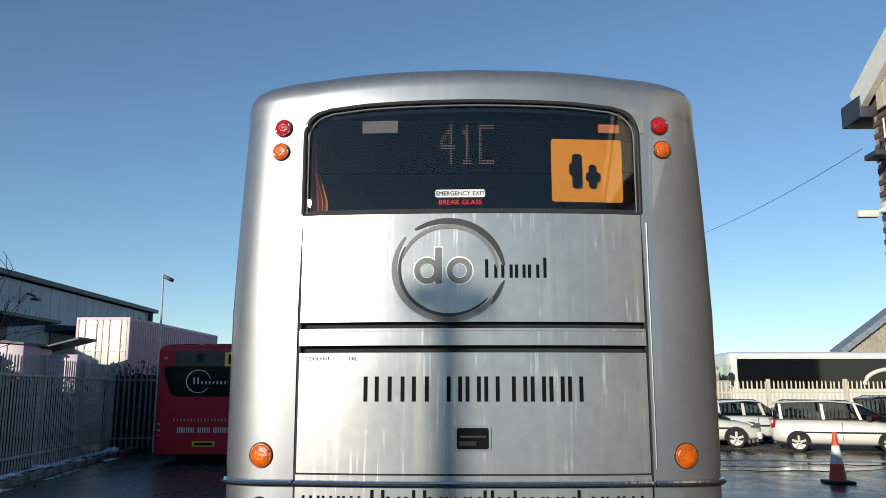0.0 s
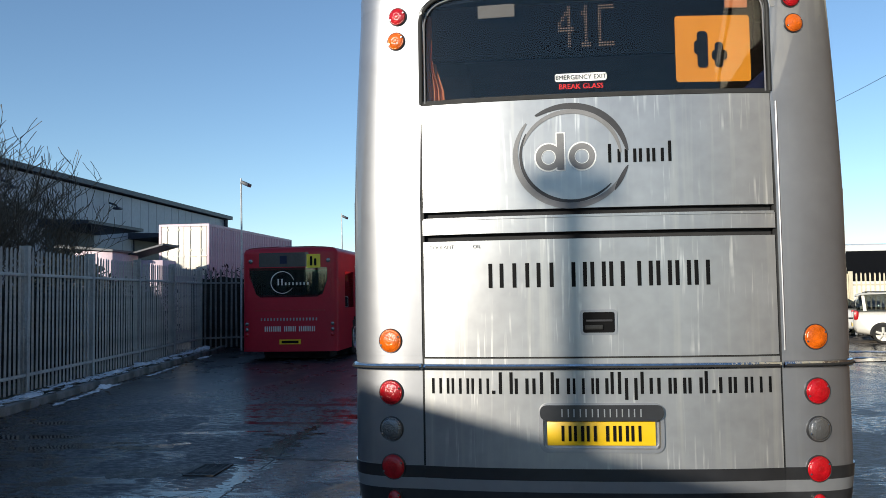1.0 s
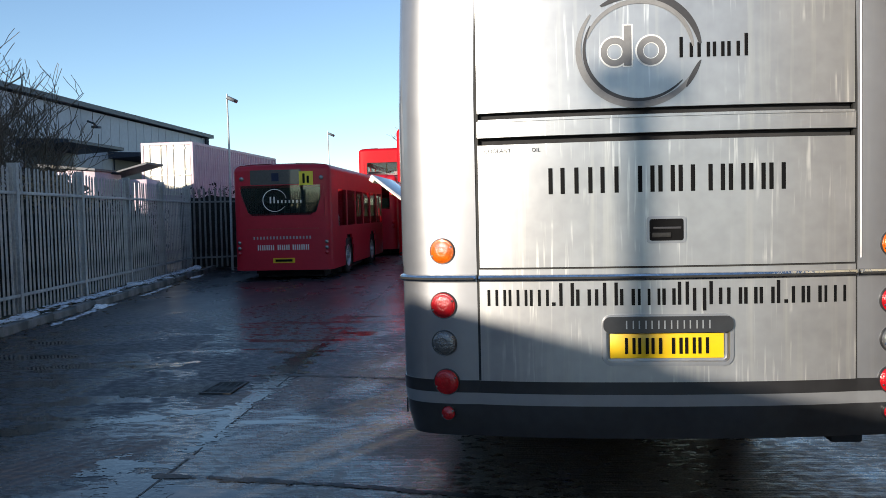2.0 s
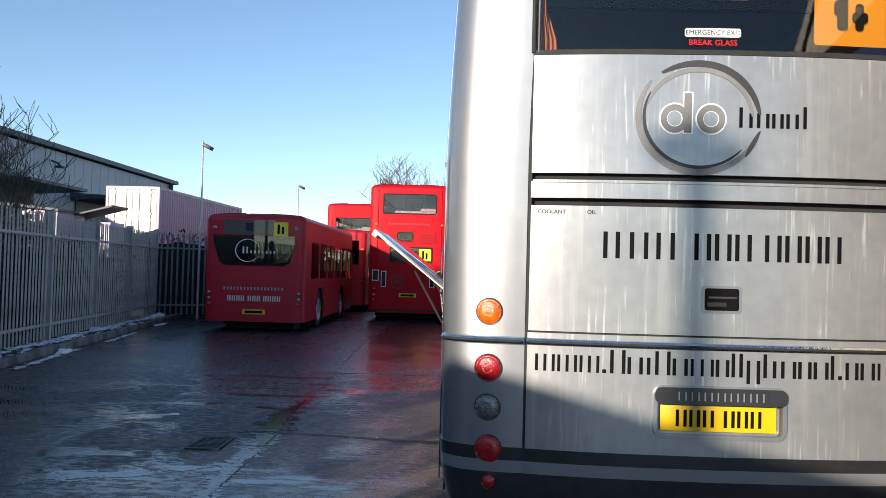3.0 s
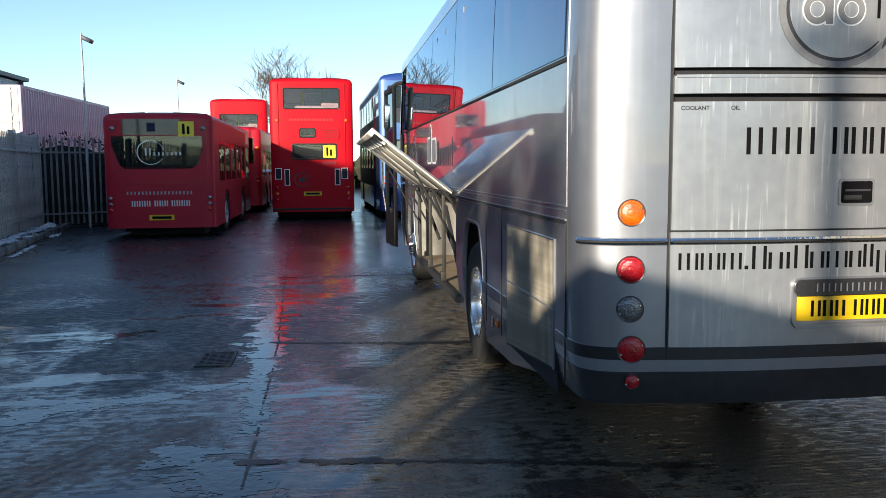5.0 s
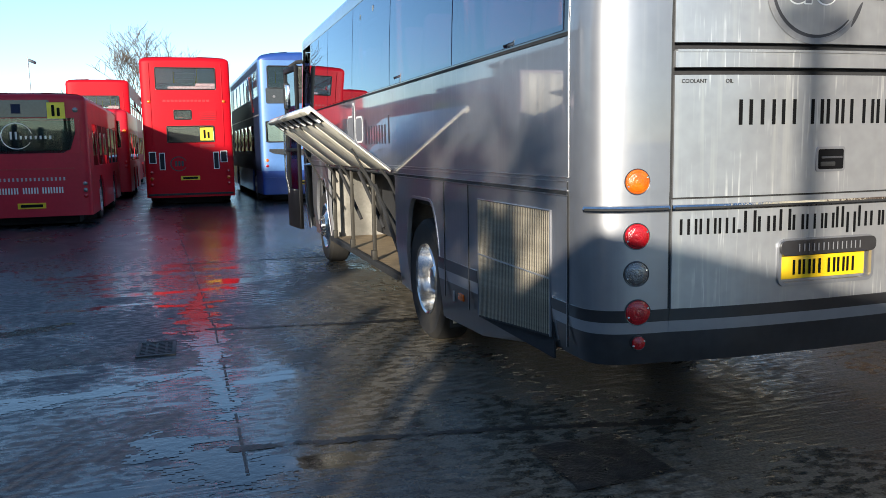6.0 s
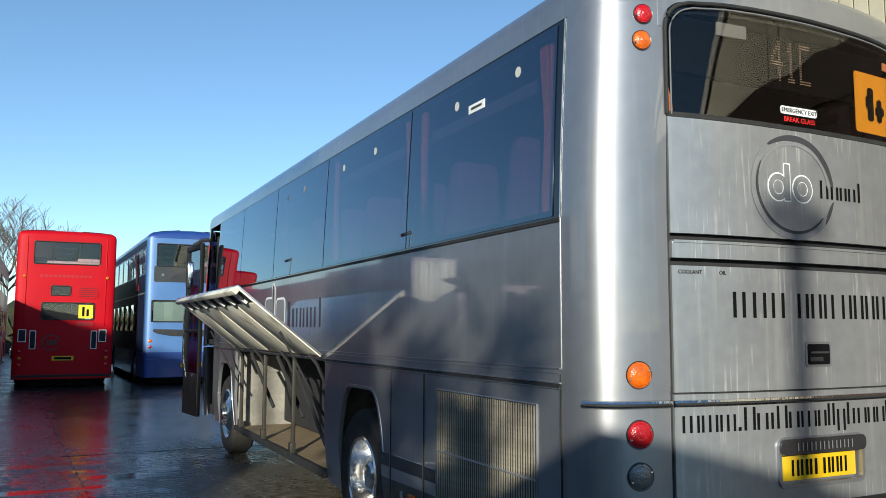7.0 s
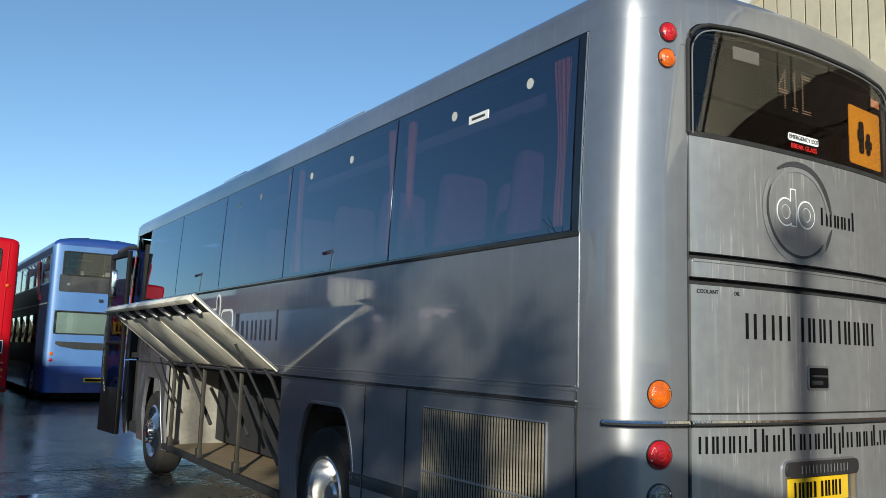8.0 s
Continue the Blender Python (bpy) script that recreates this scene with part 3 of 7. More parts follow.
def warehouse():
    """The long pale grey shed behind the fence, with a dark roof edge and dark loading doors."""
    w = thing("warehouse", "pale grey steel warehouse with dark roof edge and loading doors", "warehouse")
    X, Y0, Y1, H = -23.6, 22.5, 58.0, 7.6
    part("wall", box(X - 22, X, Y0, Y1, 0, H, 0), GREY_CLAD, w)
    cladding_wall(Y0, Y1, 0, H, X - 0.095, GREY_CLAD, w, 1.1)
    part("roof", prism([(X - 22.3, H), (X + 0.35, H + 0.08), (X + 0.35, H + 0.34), (X - 11, H + 1.6), (X - 22.3, H + 0.34)], Y0 - 0.3, Y1 + 0.3, "y"), FASCIA_DARK, w, "dark roof and gutter edge")
    for y, wdt, z in ((24, 4.4, 5.6), (33.5, 4.4, 5.6), (42.5, 4.4, 5.6), (51, 3.2, 5.6)):
        d = part("loading_door", box(X + 0.03, X + 0.09, y, y + wdt, 0, z, 0), FASCIA_DARK, w, "dark roller door")
        part("door_canopy", prism([(X, z - 0.5), (X + 2.6, z - 0.35), (X + 2.6, z - 0.2), (X, z - 0.1)], y - 0.6, y + wdt + 0.6, "y"), FASCIA_DARK, d)
    for y in (23.2, 30.0, 39.5, 55.0):
        bm = tube([(X + 0.1, y, 7.0), (X + 0.5, y, 6.85), (X + 0.6, y, 6.7)], 0.06, 6)
        box(X + 0.4, X + 0.8, y - 0.2, y + 0.2, 6.6, 6.72, 0.03, bm)
        part("wall_lamp", bm, FASCIA_DARK, w)
    part("corner_pipe", tube([(X + 0.12, Y1 - 0.6, 0), (X + 0.12, Y1 - 0.6, H)], 0.16, 8), FASCIA_DARK, w)
    return w


warehouse()


def container(z, label):
    """A shipping container: corrugated sides, doors with lock rods at the end."""
    c = thing("shipping_container", label, "container", Matrix.Translation((-14.7, 32.0, z)) @ Matrix.Rotation(radians(-1.5), 4, "Z"), "stacked containers")
    W, L, H = 2.44, 12.2, 2.5
    core = box(-W + 0.04, -0.04, 0.05, L - 0.04, 0.02, H - 0.02)
    part("body", core, CONT_PINK, c)
    rib = prism([(0, 0), (0.0, 0.07), (-0.05, 0.11), (-0.05, -0.04)], 0.16, H - 0.12, "z")
    rib_me = bpy.data.meshes.new("corrugation")
    rib.to_mesh(rib_me)
    rib.free()
    rib_me.materials.append(CONT_PINK)
    for k in range(42):
        ob = new("corrugation", rib_me)
        ob.parent = c
        ob.location = (0, 0.18 + 0.28 * k, 0)
    fr = bmesh.new()
    for x in (-W, -0.12):
        for yy in (0, L - 0.12):
            box(x, x + 0.12, yy, yy + 0.12, 0, H, 0.01, fr)
    for zz in (0, H - 0.12):
        for x in (-W, -0.12):
            box(x, x + 0.12, 0.12, L - 0.12, zz, zz + 0.12, 0, fr)
        for yy in (0, L - 0.12):
            box(-W + 0.12, -0.12, yy, yy + 0.12, zz, zz + 0.12, 0, fr)
    part("frame", fr, CONT_PINK, c)
    for k in range(2):
        x0 = -W + 0.13 + k * 1.1
        d = part("door", box(x0, x0 + 1.07, 0.02, 0.06, 0.13, H - 0.13, 0.01), CONT_WHITE, c, "white steel container door")
        for dx in (0.28, 0.8):
            rod = tube([(x0 + dx, -0.01, 0.1), (x0 + dx, -0.01, H - 0.1)], 0.022, 6)
            box(x0 + dx - 0.02, x0 + dx + 0.3, -0.03, -0.005, 1.0, 1.04, 0, rod)
            for zz in (0.2, 1.25, 2.2):
                box(x0 + dx - 0.06, x0 + dx + 0.06, -0.02, 0.022, zz, zz + 0.08, 0, rod)
            part("lock_rod", rod, CONT_WHITE, d)
    return c


container(0.0, "faded mauve shipping container with white doors, carrying another")
container(2.5, "faded mauve shipping container with white doors, stacked on another")


# unseen plain blocks added behind the camera, shaped to throw the yard's long shadows
LIGHT_R = Vector((math.cos(SUN_AZ), -math.sin(SUN_AZ), 0))
LIGHT_L = Vector((math.sin(SUN_AZ), math.cos(SUN_AZ), 0))


def shade_block(name, label, dist, outline, depth):
    """An added block outside the view: its outline across the light (sideways, height over the yard's light line)."""
    rise = dist * math.tan(SUN_EL)
    bm = bmesh.new()
    fr = [bm.verts.new(LIGHT_R * u - LIGHT_L * dist + Vector((0, 0, h + rise if h > -50 else 0))) for u, h in outline]
    bk = [bm.verts.new(v.co - LIGHT_L * depth) for v in fr]
    bm.faces.new(fr)
    bm.faces.new(bk)
    for k in range(len(fr)):
        j = (k + 1) % len(fr)
        bm.faces.new((fr[k], fr[j], bk[j], bk[k]))
    bmesh.ops.recalc_face_normals(bm, faces=bm.faces[:])
    return tagged(part(name, bm, BEIGE_CLAD), label, "building", kind="structure")


T = math.tan(SUN_EL)
shade_block("shade_south", "unseen beige block added to shade the yard from behind", 22, [(-44, -99), (-44, 2.4 + 5 * T), (-18, 3.0 + 17 * T), (-14.5, 2.25 + 16.9 * T), (-12.4, 1.57 + 18.1 * T), (-11.5, 1.05 + 18.4 * T), (-9.8, 0.6 + 19.2 * T), (-9.8, 2.9), (-5.6, 1.9), (-4.4, 1.25), (-4.4, -99)], 10)
shade_block("shade_low", "unseen low beige block added to shade the coach's tail", 9, [(-2.2, -99), (-2.2, 0.23 + 0.9 * T), (-1.1, 1.18 - 0.5 * T), (0.2, 0.79 + 0.1 * T), (3.6, 0.0 + 1.6 * T), (3.6, -99)], 0.5)


# ---------------------------------------------------------------- the silver coach
def tail_bow(x):
    """The tail's middle stands out a little, its edges fall away towards the corners."""
    return -0.02 + 0.045 * (x / 0.868) ** 2 if x < 0.868 else 0.025 * (1.25 - x) / 0.382


CO = Ring(1.25, 10.2, 0.40, 0.55, 4.5, 3.6, tail_bow)
coach = thing("coach", "silver touring coach with smoked windows and raised luggage flap", "coach", Matrix.Translation((0.010, 0, 0)))


def co_rear(x):
    return CO.rear_y(x)


def rear_slab(x0, x1, z0, z1, off=0.0, thick=0.03, holes=(), r=0.0):
    """A panel that follows the gentle bow of the coach's rear."""

    def f(u, v, d):
        return u, co_rear(u) - off + d, v

    return sheet([x0 + (x1 - x0) * k / 16 for k in range(17)], [z0, z1], holes, f, thick)


def bend(bm, off):
    for v in bm.verts:
        v.co.y += co_rear(v.co.x) - off
    return bm


U0, U1 = CO.left(9.75), CO.s[-1]
XB = 0.870
bL, bR = CO.back(-XB), CO.back(XB)
lu = CO.left
ARCH_R, ARCH_F = (2.52, 3.54), (7.62, 8.60)


def arch_height(a, top, bot=0.3):
    """Height of a wheel opening along its length, a from 0 to 1: flat-topped with round shoulders."""
    c = abs(a - 0.5) * 2
    return bot + (top - bot) * (1 - 0.55 * max(0, (c - 0.4) / 0.6) ** 2.6)



def arch_holes(y0, y1, top=1.17, bot=0.3):
    """An arch stepped finely enough to read as round-shouldered."""
    out = []
    n = 28
    for k in range(n):
        a0, a1 = k / n, (k + 1) / n
        ym0, ym1 = y0 + (y1 - y0) * a0, y0 + (y1 - y0) * a1
        h = arch_height((a0 + a1) / 2, top, bot)
        out.append((lu(ym1), lu(ym0), 0.2, h))
        out.append((CO.right(ym0), CO.right(ym1), 0.2, h))
    return out


WIN = [(0.42, 2.13), (2.19, 3.95), (4.01, 5.68), (5.74, 7.32), (7.38, 8.82)]
WZ0, WZ1 = 2.17, 3.06
skirt_holes = [(lu(1.7), CO.right(1.7), 0.3, 0.55), (lu(0.5), CO.right(0.5), 0.3, 0.645), (lu(1.68), lu(0.56), 0.56, 1.24), (lu(7.50), lu(3.88), 0.36, 1.34), (bL, bR, 0.2, 3.0)] + arch_holes(*ARCH_R) + arch_holes(*ARCH_F)
door_hole = (lu(9.7), lu(8.95), 0.2, 3.4)


TUM = 0.045


def tumble(z):
    return TUM * max(0.0, (z - 2.125) / 0.98) ** 1.3


def lean(z):
    return 0.0 if z > 0.75 else 0.045 * (0.75 - z) / 0.3


def settle(bm):
    """The lower edge of the sides, which hangs lower towards the wheels than at the tail."""
    for v in bm.verts:
        if v.co.z < 0.85 and v.co.y > 0.5:
            low = float(np.interp(v.co.y, (0.5, 1.7, 2.5, 3.9), (0.46, 0.315, 0.28, 0.335)))
            v.co.z = 0.85 - (0.85 - v.co.z) * (0.85 - low) / 0.39
    return bm


part("skirt", settle(shell(CO, 0, U1, 0.46, 1.335, skirt_holes + [door_hole], 0.035, 0, lean, (0.55, 0.65, 0.75))), SILVER, coach, "silver lower body panel with dark stripes")
part("waist_panel", shell(CO, 0, U1, 1.35, WZ0 - 0.045, [(bL, bR, 1.0, 3.0), door_hole], 0.035, 0.004), SILVER, coach, "silver waist panel")
wb_holes = [(lu(b), lu(a), WZ0, WZ1) for a, b in WIN] + [(CO.right(a), CO.right(b), WZ0, WZ1) for a, b in WIN] + [(bL, bR, 2.0, 3.3), door_hole]
wb_holes += [(0, lu(9.95), 1.9, 2.95), (CO.right(9.95), U1, 1.9, 2.95)]
part("window_band", shell(CO, 0, lu(0.335), WZ0 - 0.045, 3.105, wb_holes, 0.03, 0.0, None, (2.4, 2.65, 2.9), tumble), FRIT, coach, "black bonded glazing surround")
part("window_band", shell(CO, CO.right(0.335), U1, WZ0 - 0.045, 3.105, wb_holes, 0.03, 0.0, None, (2.4, 2.65, 2.9), tumble), FRIT, coach)
part("rear_corner", shell(CO, lu(0.33), bL, WZ0 - 0.0455, 3.165, (), 0.03, 0.003, None, (2.4, 2.65, 2.9), tumble), SILVER, coach)
part("rear_corner", shell(CO, bR, CO.right(0.33), WZ0 - 0.0455, 3.165, (), 0.03, 0.003, None, (2.4, 2.65, 2.9), tumble), SILVER, coach)
for u in ((lu(0.34), bL), (bR, CO.right(0.34))):
    part("corner_joint", shell(CO, u[0], u[1], 1.328, 1.353, (), 0.03, 0.002), SILVER, coach)
roof = crown(CO, [(-0.0032, 3.10), (-0.0032, 3.19), (0.004, 3.232), (0.028, 3.272), (0.075, 3.305), (0.16, 3.33), (0.4, 3.352), (1.1, 3.362)], 0.075, TUM)
part("roof", roof, SILVER, coach)
part("floor", box(-1.19, 1.19, 0.42, 9.9, 1.38, 1.45), DARK, coach)
part("underframe", box(-0.62, 0.62, 0.5, 9.6, 0.45, 1.3, 0.02), DARK, coach)
part("engine", box(-1.14, 1.14, 0.3, 2.5, 0.62, 1.3, 0.02), DARK, coach)

# rear: window, hatch, louvre slots, engine door, bumper
def win_top(x):
    return 3.10 + 0.075 * (1 - (x / 1.25) ** 2)


def rear_pane(z0, off, thick, x0=-XB + 0.01, x1=XB - 0.01, drop=0.0, lower=None):
    """A bowed sheet under the arched head of the rear window."""

    def f(u, v, d):
        hi = win_top(u) - drop
        lo = z0 if lower is None else hi - lower
        return u, co_rear(u) - off + d, lo + (hi - lo) * v

    return sheet([x0 + (x1 - x0) * k / 20 for k in range(21)], [0, 1], (), f, thick)


rear_window = part("rear_window", rear_pane(2.605, 0.0, 0.006), REAR_GLASS, coach, "smoked rear window")
rear_window.visible_shadow = False
part("glass_border", rear_pane(0, -0.008, 0.004, lower=0.05), FRIT, rear_window, "black glass border")


def corner_fillet(x, z, r, sx):
    """The rounded body corner of the rear window opening."""
    pts = [(x - sx * 0.02, z)] + [(x + sx * (r - r * math.sin(radians(a))), z - (r - r * math.cos(radians(a)))) for a in range(0, 91, 10)] + [(x - sx * 0.02, z - r)]
    return prism(pts, -0.0035, 0.02, "y")


for sx in (-1, 1):
    part("window_corner", bend(corner_fillet(sx * (XB + 0.004), win_top(XB) + 0.012, 0.13, -sx), 0.0), SILVER, coach)
WR = 0.13
head = win_top(XB) + 0.004
loop = [(-XB + 0.012, z) for z in np.linspace(2.60, head - WR, 8)]
loop += [(-XB + 0.012 + WR - WR * math.cos(radians(a)), head - WR + WR * math.sin(radians(a))) for a in range(10, 81, 10)]
loop += [(x, head + 0.075 * ((XB / 1.25) ** 2 - (x / 1.25) ** 2) * min(1.0, (XB - abs(x)) / 0.3)) for x in np.linspace(-XB + WR + 0.012, XB - WR - 0.012, 24)]
loop += [(-x, z) for x, z in loop[15::-1]]
for name, r, inset, lift, m_, lab in (("window_seal", 0.0105, 0.0, 0.004, RUBBER, "black rubber window seal"), ("seal_bead", 0.004, 0.022, 0.012, GREY_TRIM, "thin grey seal bead")):
    pts = [(x * (1 - inset / XB), co_rear(x) - lift, z - inset * (z - 2.6) / 0.5) for x, z in loop]
    part(name, tube(pts, r, 8), m_, rear_window, lab)
part("window_seal", rear_slab(-XB + 0.01, XB - 0.01, 2.59, 2.612, 0.008, 0.02), RUBBER, rear_window)

hatch = part("rear_hatch", rear_slab(-XB + 0.015, XB - 0.015, 2.045, 2.588, 0.006), TAIL_SILVER, coach, "silver upper rear panel")
part("louvre", rear_slab(-XB + 0.02, XB - 0.02, 2.005, 2.045, -0.035, 0.02), DARK, coach, "black louvre slot")
part("louvre", rear_slab(-XB + 0.02, XB - 0.02, 1.898, 1.93, -0.035, 0.02), DARK, coach, "black louvre slot")
lip = rear_slab(-XB + 0.013, XB - 0.013, 1.93, 2.005, 0.016, 0.04)
part("louvre_rail", lip, TAIL_SILVER, coach)
lip = rear_slab(-XB + 0.02, XB - 0.02, 2.000, 2.012, 0.022, 0.03)
part("louvre_lip", lip, TAIL_SILVER, coach)
engine_door = part("engine_door", rear_slab(-XB + 0.015, XB - 0.015, 1.322, 1.895, 0.008), TAIL_SILVER, coach, "silver engine door with water streaks")
bumper = part("rear_bumper", rear_slab(-XB + 0.012, XB - 0.012, 0.785, 1.313, 0.010, 0.03, [(-0.285, 0.285, 0.875, 1.085)]), TAIL_SILVER, coach, "silver rear bumper panel")
for sx in (-1, 1):
    part("panel_seam", bend(box(sx * (XB - 0.006) - 0.012, sx * (XB - 0.006) + 0.012, 0.003, 0.03, 0.70, 2.6), 0.0), RUBBER, coach)
part("panel_edge", tube([(XB + 0.016, co_rear(XB + 0.016) - 0.001, z) for z in (1.34, 1.7, 2.1, 2.55)], 0.0055, 6), SILVER, coach)
seam = rear_slab(-XB, XB, 1.31, 1.326, -0.004, 0.02)
part("panel_seam", seam, RUBBER, coach)

# stripes round the tail and chrome moulding
part("black_stripe", settle(shell(CO, lu(2.58), lu(1.70), 0.725, 0.785, (), 0.01, 0.006, lean)), BLACK_PAINT, coach)
part("black_stripe", shell(CO, lu(0.54), bL + 0.006, 0.725, 0.785, (), 0.01, 0.006, lean), BLACK_PAINT, coach)
part("black_stripe", settle(shell(CO, bR - 0.006, CO.right(2.58), 0.725, 0.785, (), 0.01, 0.006, lean)), BLACK_PAINT, coach)


def lean_in(bm):
    for v in bm.verts:
        v.co.y += lean(v.co.z)
    return bm


part("black_stripe", lean_in(rear_slab(-XB + 0.006, XB - 0.006, 0.725, 0.785, 0.008)), BLACK_PAINT, coach)
part("grey_stripe", settle(shell(CO, lu(2.58), lu(1.70), 0.668, 0.725, (), 0.01, 0.006, lean)), STRIPE_GREY, coach)
part("grey_stripe", shell(CO, lu(0.54), bL + 0.006, 0.668, 0.725, (), 0.01, 0.006, lean), STRIPE_GREY, coach)
part("grey_stripe", settle(shell(CO, bR - 0.006, CO.right(2.58), 0.668, 0.725, (), 0.01, 0.006, lean)), STRIPE_GREY, coach)
part("grey_stripe", lean_in(rear_slab(-XB + 0.006, XB - 0.006, 0.668, 0.725, 0.008)), STRIPE_GREY, coach)
part("valance", shell(CO, lu(0.5), CO.right(0.5), 0.508, 0.668, (), 0.012, 0.008, lambda z: lean(z) + 0.008 * max(0, 0.6 - z) / 0.07, (0.56, 0.6)), CHARCOAL, coach, "charcoal lower valance")
part("skirt_stripe", settle(shell(CO, lu(2.58), lu(1.70), 0.462, 0.668, (), 0.01, 0.006, lean, (0.55,))), CHARCOAL, coach)
for u in ((lu(1.70), lu(0.5)), (CO.right(0.5), CO.right(1.70))):
    low = shell(CO, u[0], u[1], 0.462, 0.56, (), 0.012, 0.007, lean)
    for v in low.verts:
        if v.co.z < 0.5:
            v.co.z += 0.055 * (1.7 - v.co.y) / 1.2
    part("skirt_stripe", settle(low), CHARCOAL, coach)


def moulding(u0, u1, prof=((0.0, -0.018), (0.012, -0.014), (0.019, 0.0), (0.012, 0.014), (0.0, 0.018))):
    bm = bmesh.new()
    rows = []
    for u in sorted(set(CO.steps(u0, u1))):
        (x, y), (nx, ny) = CO.at(u)
        rows.append([bm.verts.new((x + nx * (d + 0.006), y + ny * (d + 0.006), 1.272 + h)) for d, h in prof])
    for a, b in zip(rows, rows[1:]):
        for k in range(len(prof) - 1):
            bm.faces.new((a[k], b[k], b[k + 1], a[k + 1]))
    bm.faces.new(rows[0])
    bm.faces.new(rows[-1])
    bmesh.ops.recalc_face_normals(bm, faces=bm.faces[:])
    return bm


# profile of a thin black line along the middle of the moulding
DARK_LINE = ((0.0165, -0.006), (0.0205, -0.004), (0.0205, 0.003), (0.0165, 0.005))
for k, (a, b) in enumerate(((lu(0.19), bL - 0.004), (bL + 0.012, bR - 0.012), (bR + 0.004, CO.right(0.19)))):
    mould = part("chrome_moulding", moulding(a, b), CHROME, coach, "chrome moulding" if k == 0 else "")
    part("moulding_line", moulding(a + 0.01, b - 0.01, DARK_LINE), RUBBER, mould, "thin black line along the moulding" if k == 0 else "")

# windows of the coach
for k, (a, b) in enumerate(WIN):
    for side in (-1, 1):
        u = (lu(b), lu(a)) if side < 0 else (CO.right(a), CO.right(b))
        w = part("side_window", shell(CO, u[0] - 0.02, u[1] + 0.02, WZ0 - 0.03, WZ1 + 0.03, (), 0.004, 0.005, None, (2.4, 2.65, 2.9), tumble), COACH_GLASS, coach, "smoked bonded side window" if k == 0 else "")
        w.visible_shadow = False
for u in ((0, lu(9.95)), (CO.right(9.95), U1)):
    part("windscreen", shell(CO, u[0], u[1], 1.9, 2.95, (), 0.004, 0.003, None, (2.4, 2.65), tumble), COACH_GLASS, coach)
part("window_sill_trim", shell(CO, lu(8.9), lu(0.335), WZ0 - 0.062, WZ0 - 0.044, (), 0.01, 0.012), RUBBER, coach, "black rubber trim under windows")
part("ceiling_lining", box(-1.1, 1.1, 0.6, 9.6, 3.12, 3.14), GREY_TRIM, coach)
for s in (-1, 1):
    part("luggage_rack", box(s * 0.85 - 0.2, s * 0.85 + 0.2, 0.6, 9.0, 2.88, 2.98, 0.04), GREY_TRIM, coach)
part("rear_shelf", box(-1.1, 1.1, 0.12, 0.7, 2.28, 2.36, 0.03), DARK, coach)
part("rear_backing", box(-1.15, 1.15, 0.10, 0.14, 1.45, 2.3), DARK, coach)


# round lamps of the tail
def round_lamp(x, z, r, lens, name, label):
    y = co_rear(x)
    tilt = Matrix.Translation((x, y, z)) @ Matrix.Rotation(radians(-13 if x < 0 else 13), 4, "Z")
    bz = lathe([(r * 0.95, 0.03), (r * 1.05, 0.01), (r * 1.055, -0.003), (r * 1.02, -0.008), (r * 0.96, -0.007), (r * 0.95, 0.03)], 28, "y", close=False)
    bz.transform(tilt)
    lamp = part(name, bz, BLACK_PAINT, coach, label)
    prof = [(r * 0.97, 0.012), (r * 0.97, -0.007), (r * 0.90, -0.012), (r * 0.84, -0.0125), (r * 0.80, -0.0155)]
    prof += [(r * q, -0.0155 - 0.008 * (1 - (q / 0.8) ** 2)) for q in (0.7, 0.58, 0.46, 0.34)]
    prof += [(r * 0.30, -0.0215), (r * 0.20, -0.0235), (r * 0.05, -0.024)]
    ln = lathe(prof, 28, "y")
    ln.transform(tilt)
    part("lens", ln, lens, lamp)
    for k in range(2):
        sc = lathe([(0.006, -0.015), (0.004, -0.018)], 8, "y", ((-1) ** k * r * 0.75, 0, (-1) ** k * r * 0.35))
        sc.transform(tilt)
        part("screw", sc, CHROME, lamp)


for s in (-1, 1):
    round_lamp(s * 1.033, 1.402, 0.060, AMBER_LENS, "indicator_lamp", "round amber indicator lamp")
    round_lamp(s * 1.033, 1.143, 0.062, RED_LENS, "tail_lamp", "round red tail lamp")
    round_lamp(s * 1.033, 0.962, 0.060, CLEAR_LENS, "reversing_lamp", "round clear reversing lamp")
    round_lamp(s * 1.025, 0.775, 0.062, RED_LENS, "fog_lamp", "round red fog lamp")
    round_lamp(s * 1.02, 0.625, 0.034, RED_LENS, "reflector", "small round red reflector")
    round_lamp(s * 0.985, 2.935, 0.046, AMBER_LENS, "indicator_lamp", "small amber high-level lamp")
    round_lamp(s * 0.975, 3.062, 0.046, RED_LENS, "tail_lamp", "small red high-level lamp")

# number plate in its housing
def recess(outer, inner, y_out, y_lip, y_in):
    """A pressed housing: walls out from the panel, a lip, and a well that is open to the front."""
    bm = bmesh.new()
    rows = [[bm.verts.new((x, y, z)) for x, z in ring_] for ring_, y in ((outer, y_out), ([(x * 0.985, z) for x, z in outer], y_lip), (inner, y_lip), ([(x * 0.98, z) for x, z in inner], y_in))]
    n = len(outer)
    for a, b in zip(rows, rows[1:]):
        for k in range(n):
            bm.faces.new((a[k], a[(k + 1) % n], b[(k + 1) % n], b[k]))
    bm.faces.new(rows[-1])
    bmesh.ops.recalc_face_normals(bm, faces=bm.faces[:])
    return bm


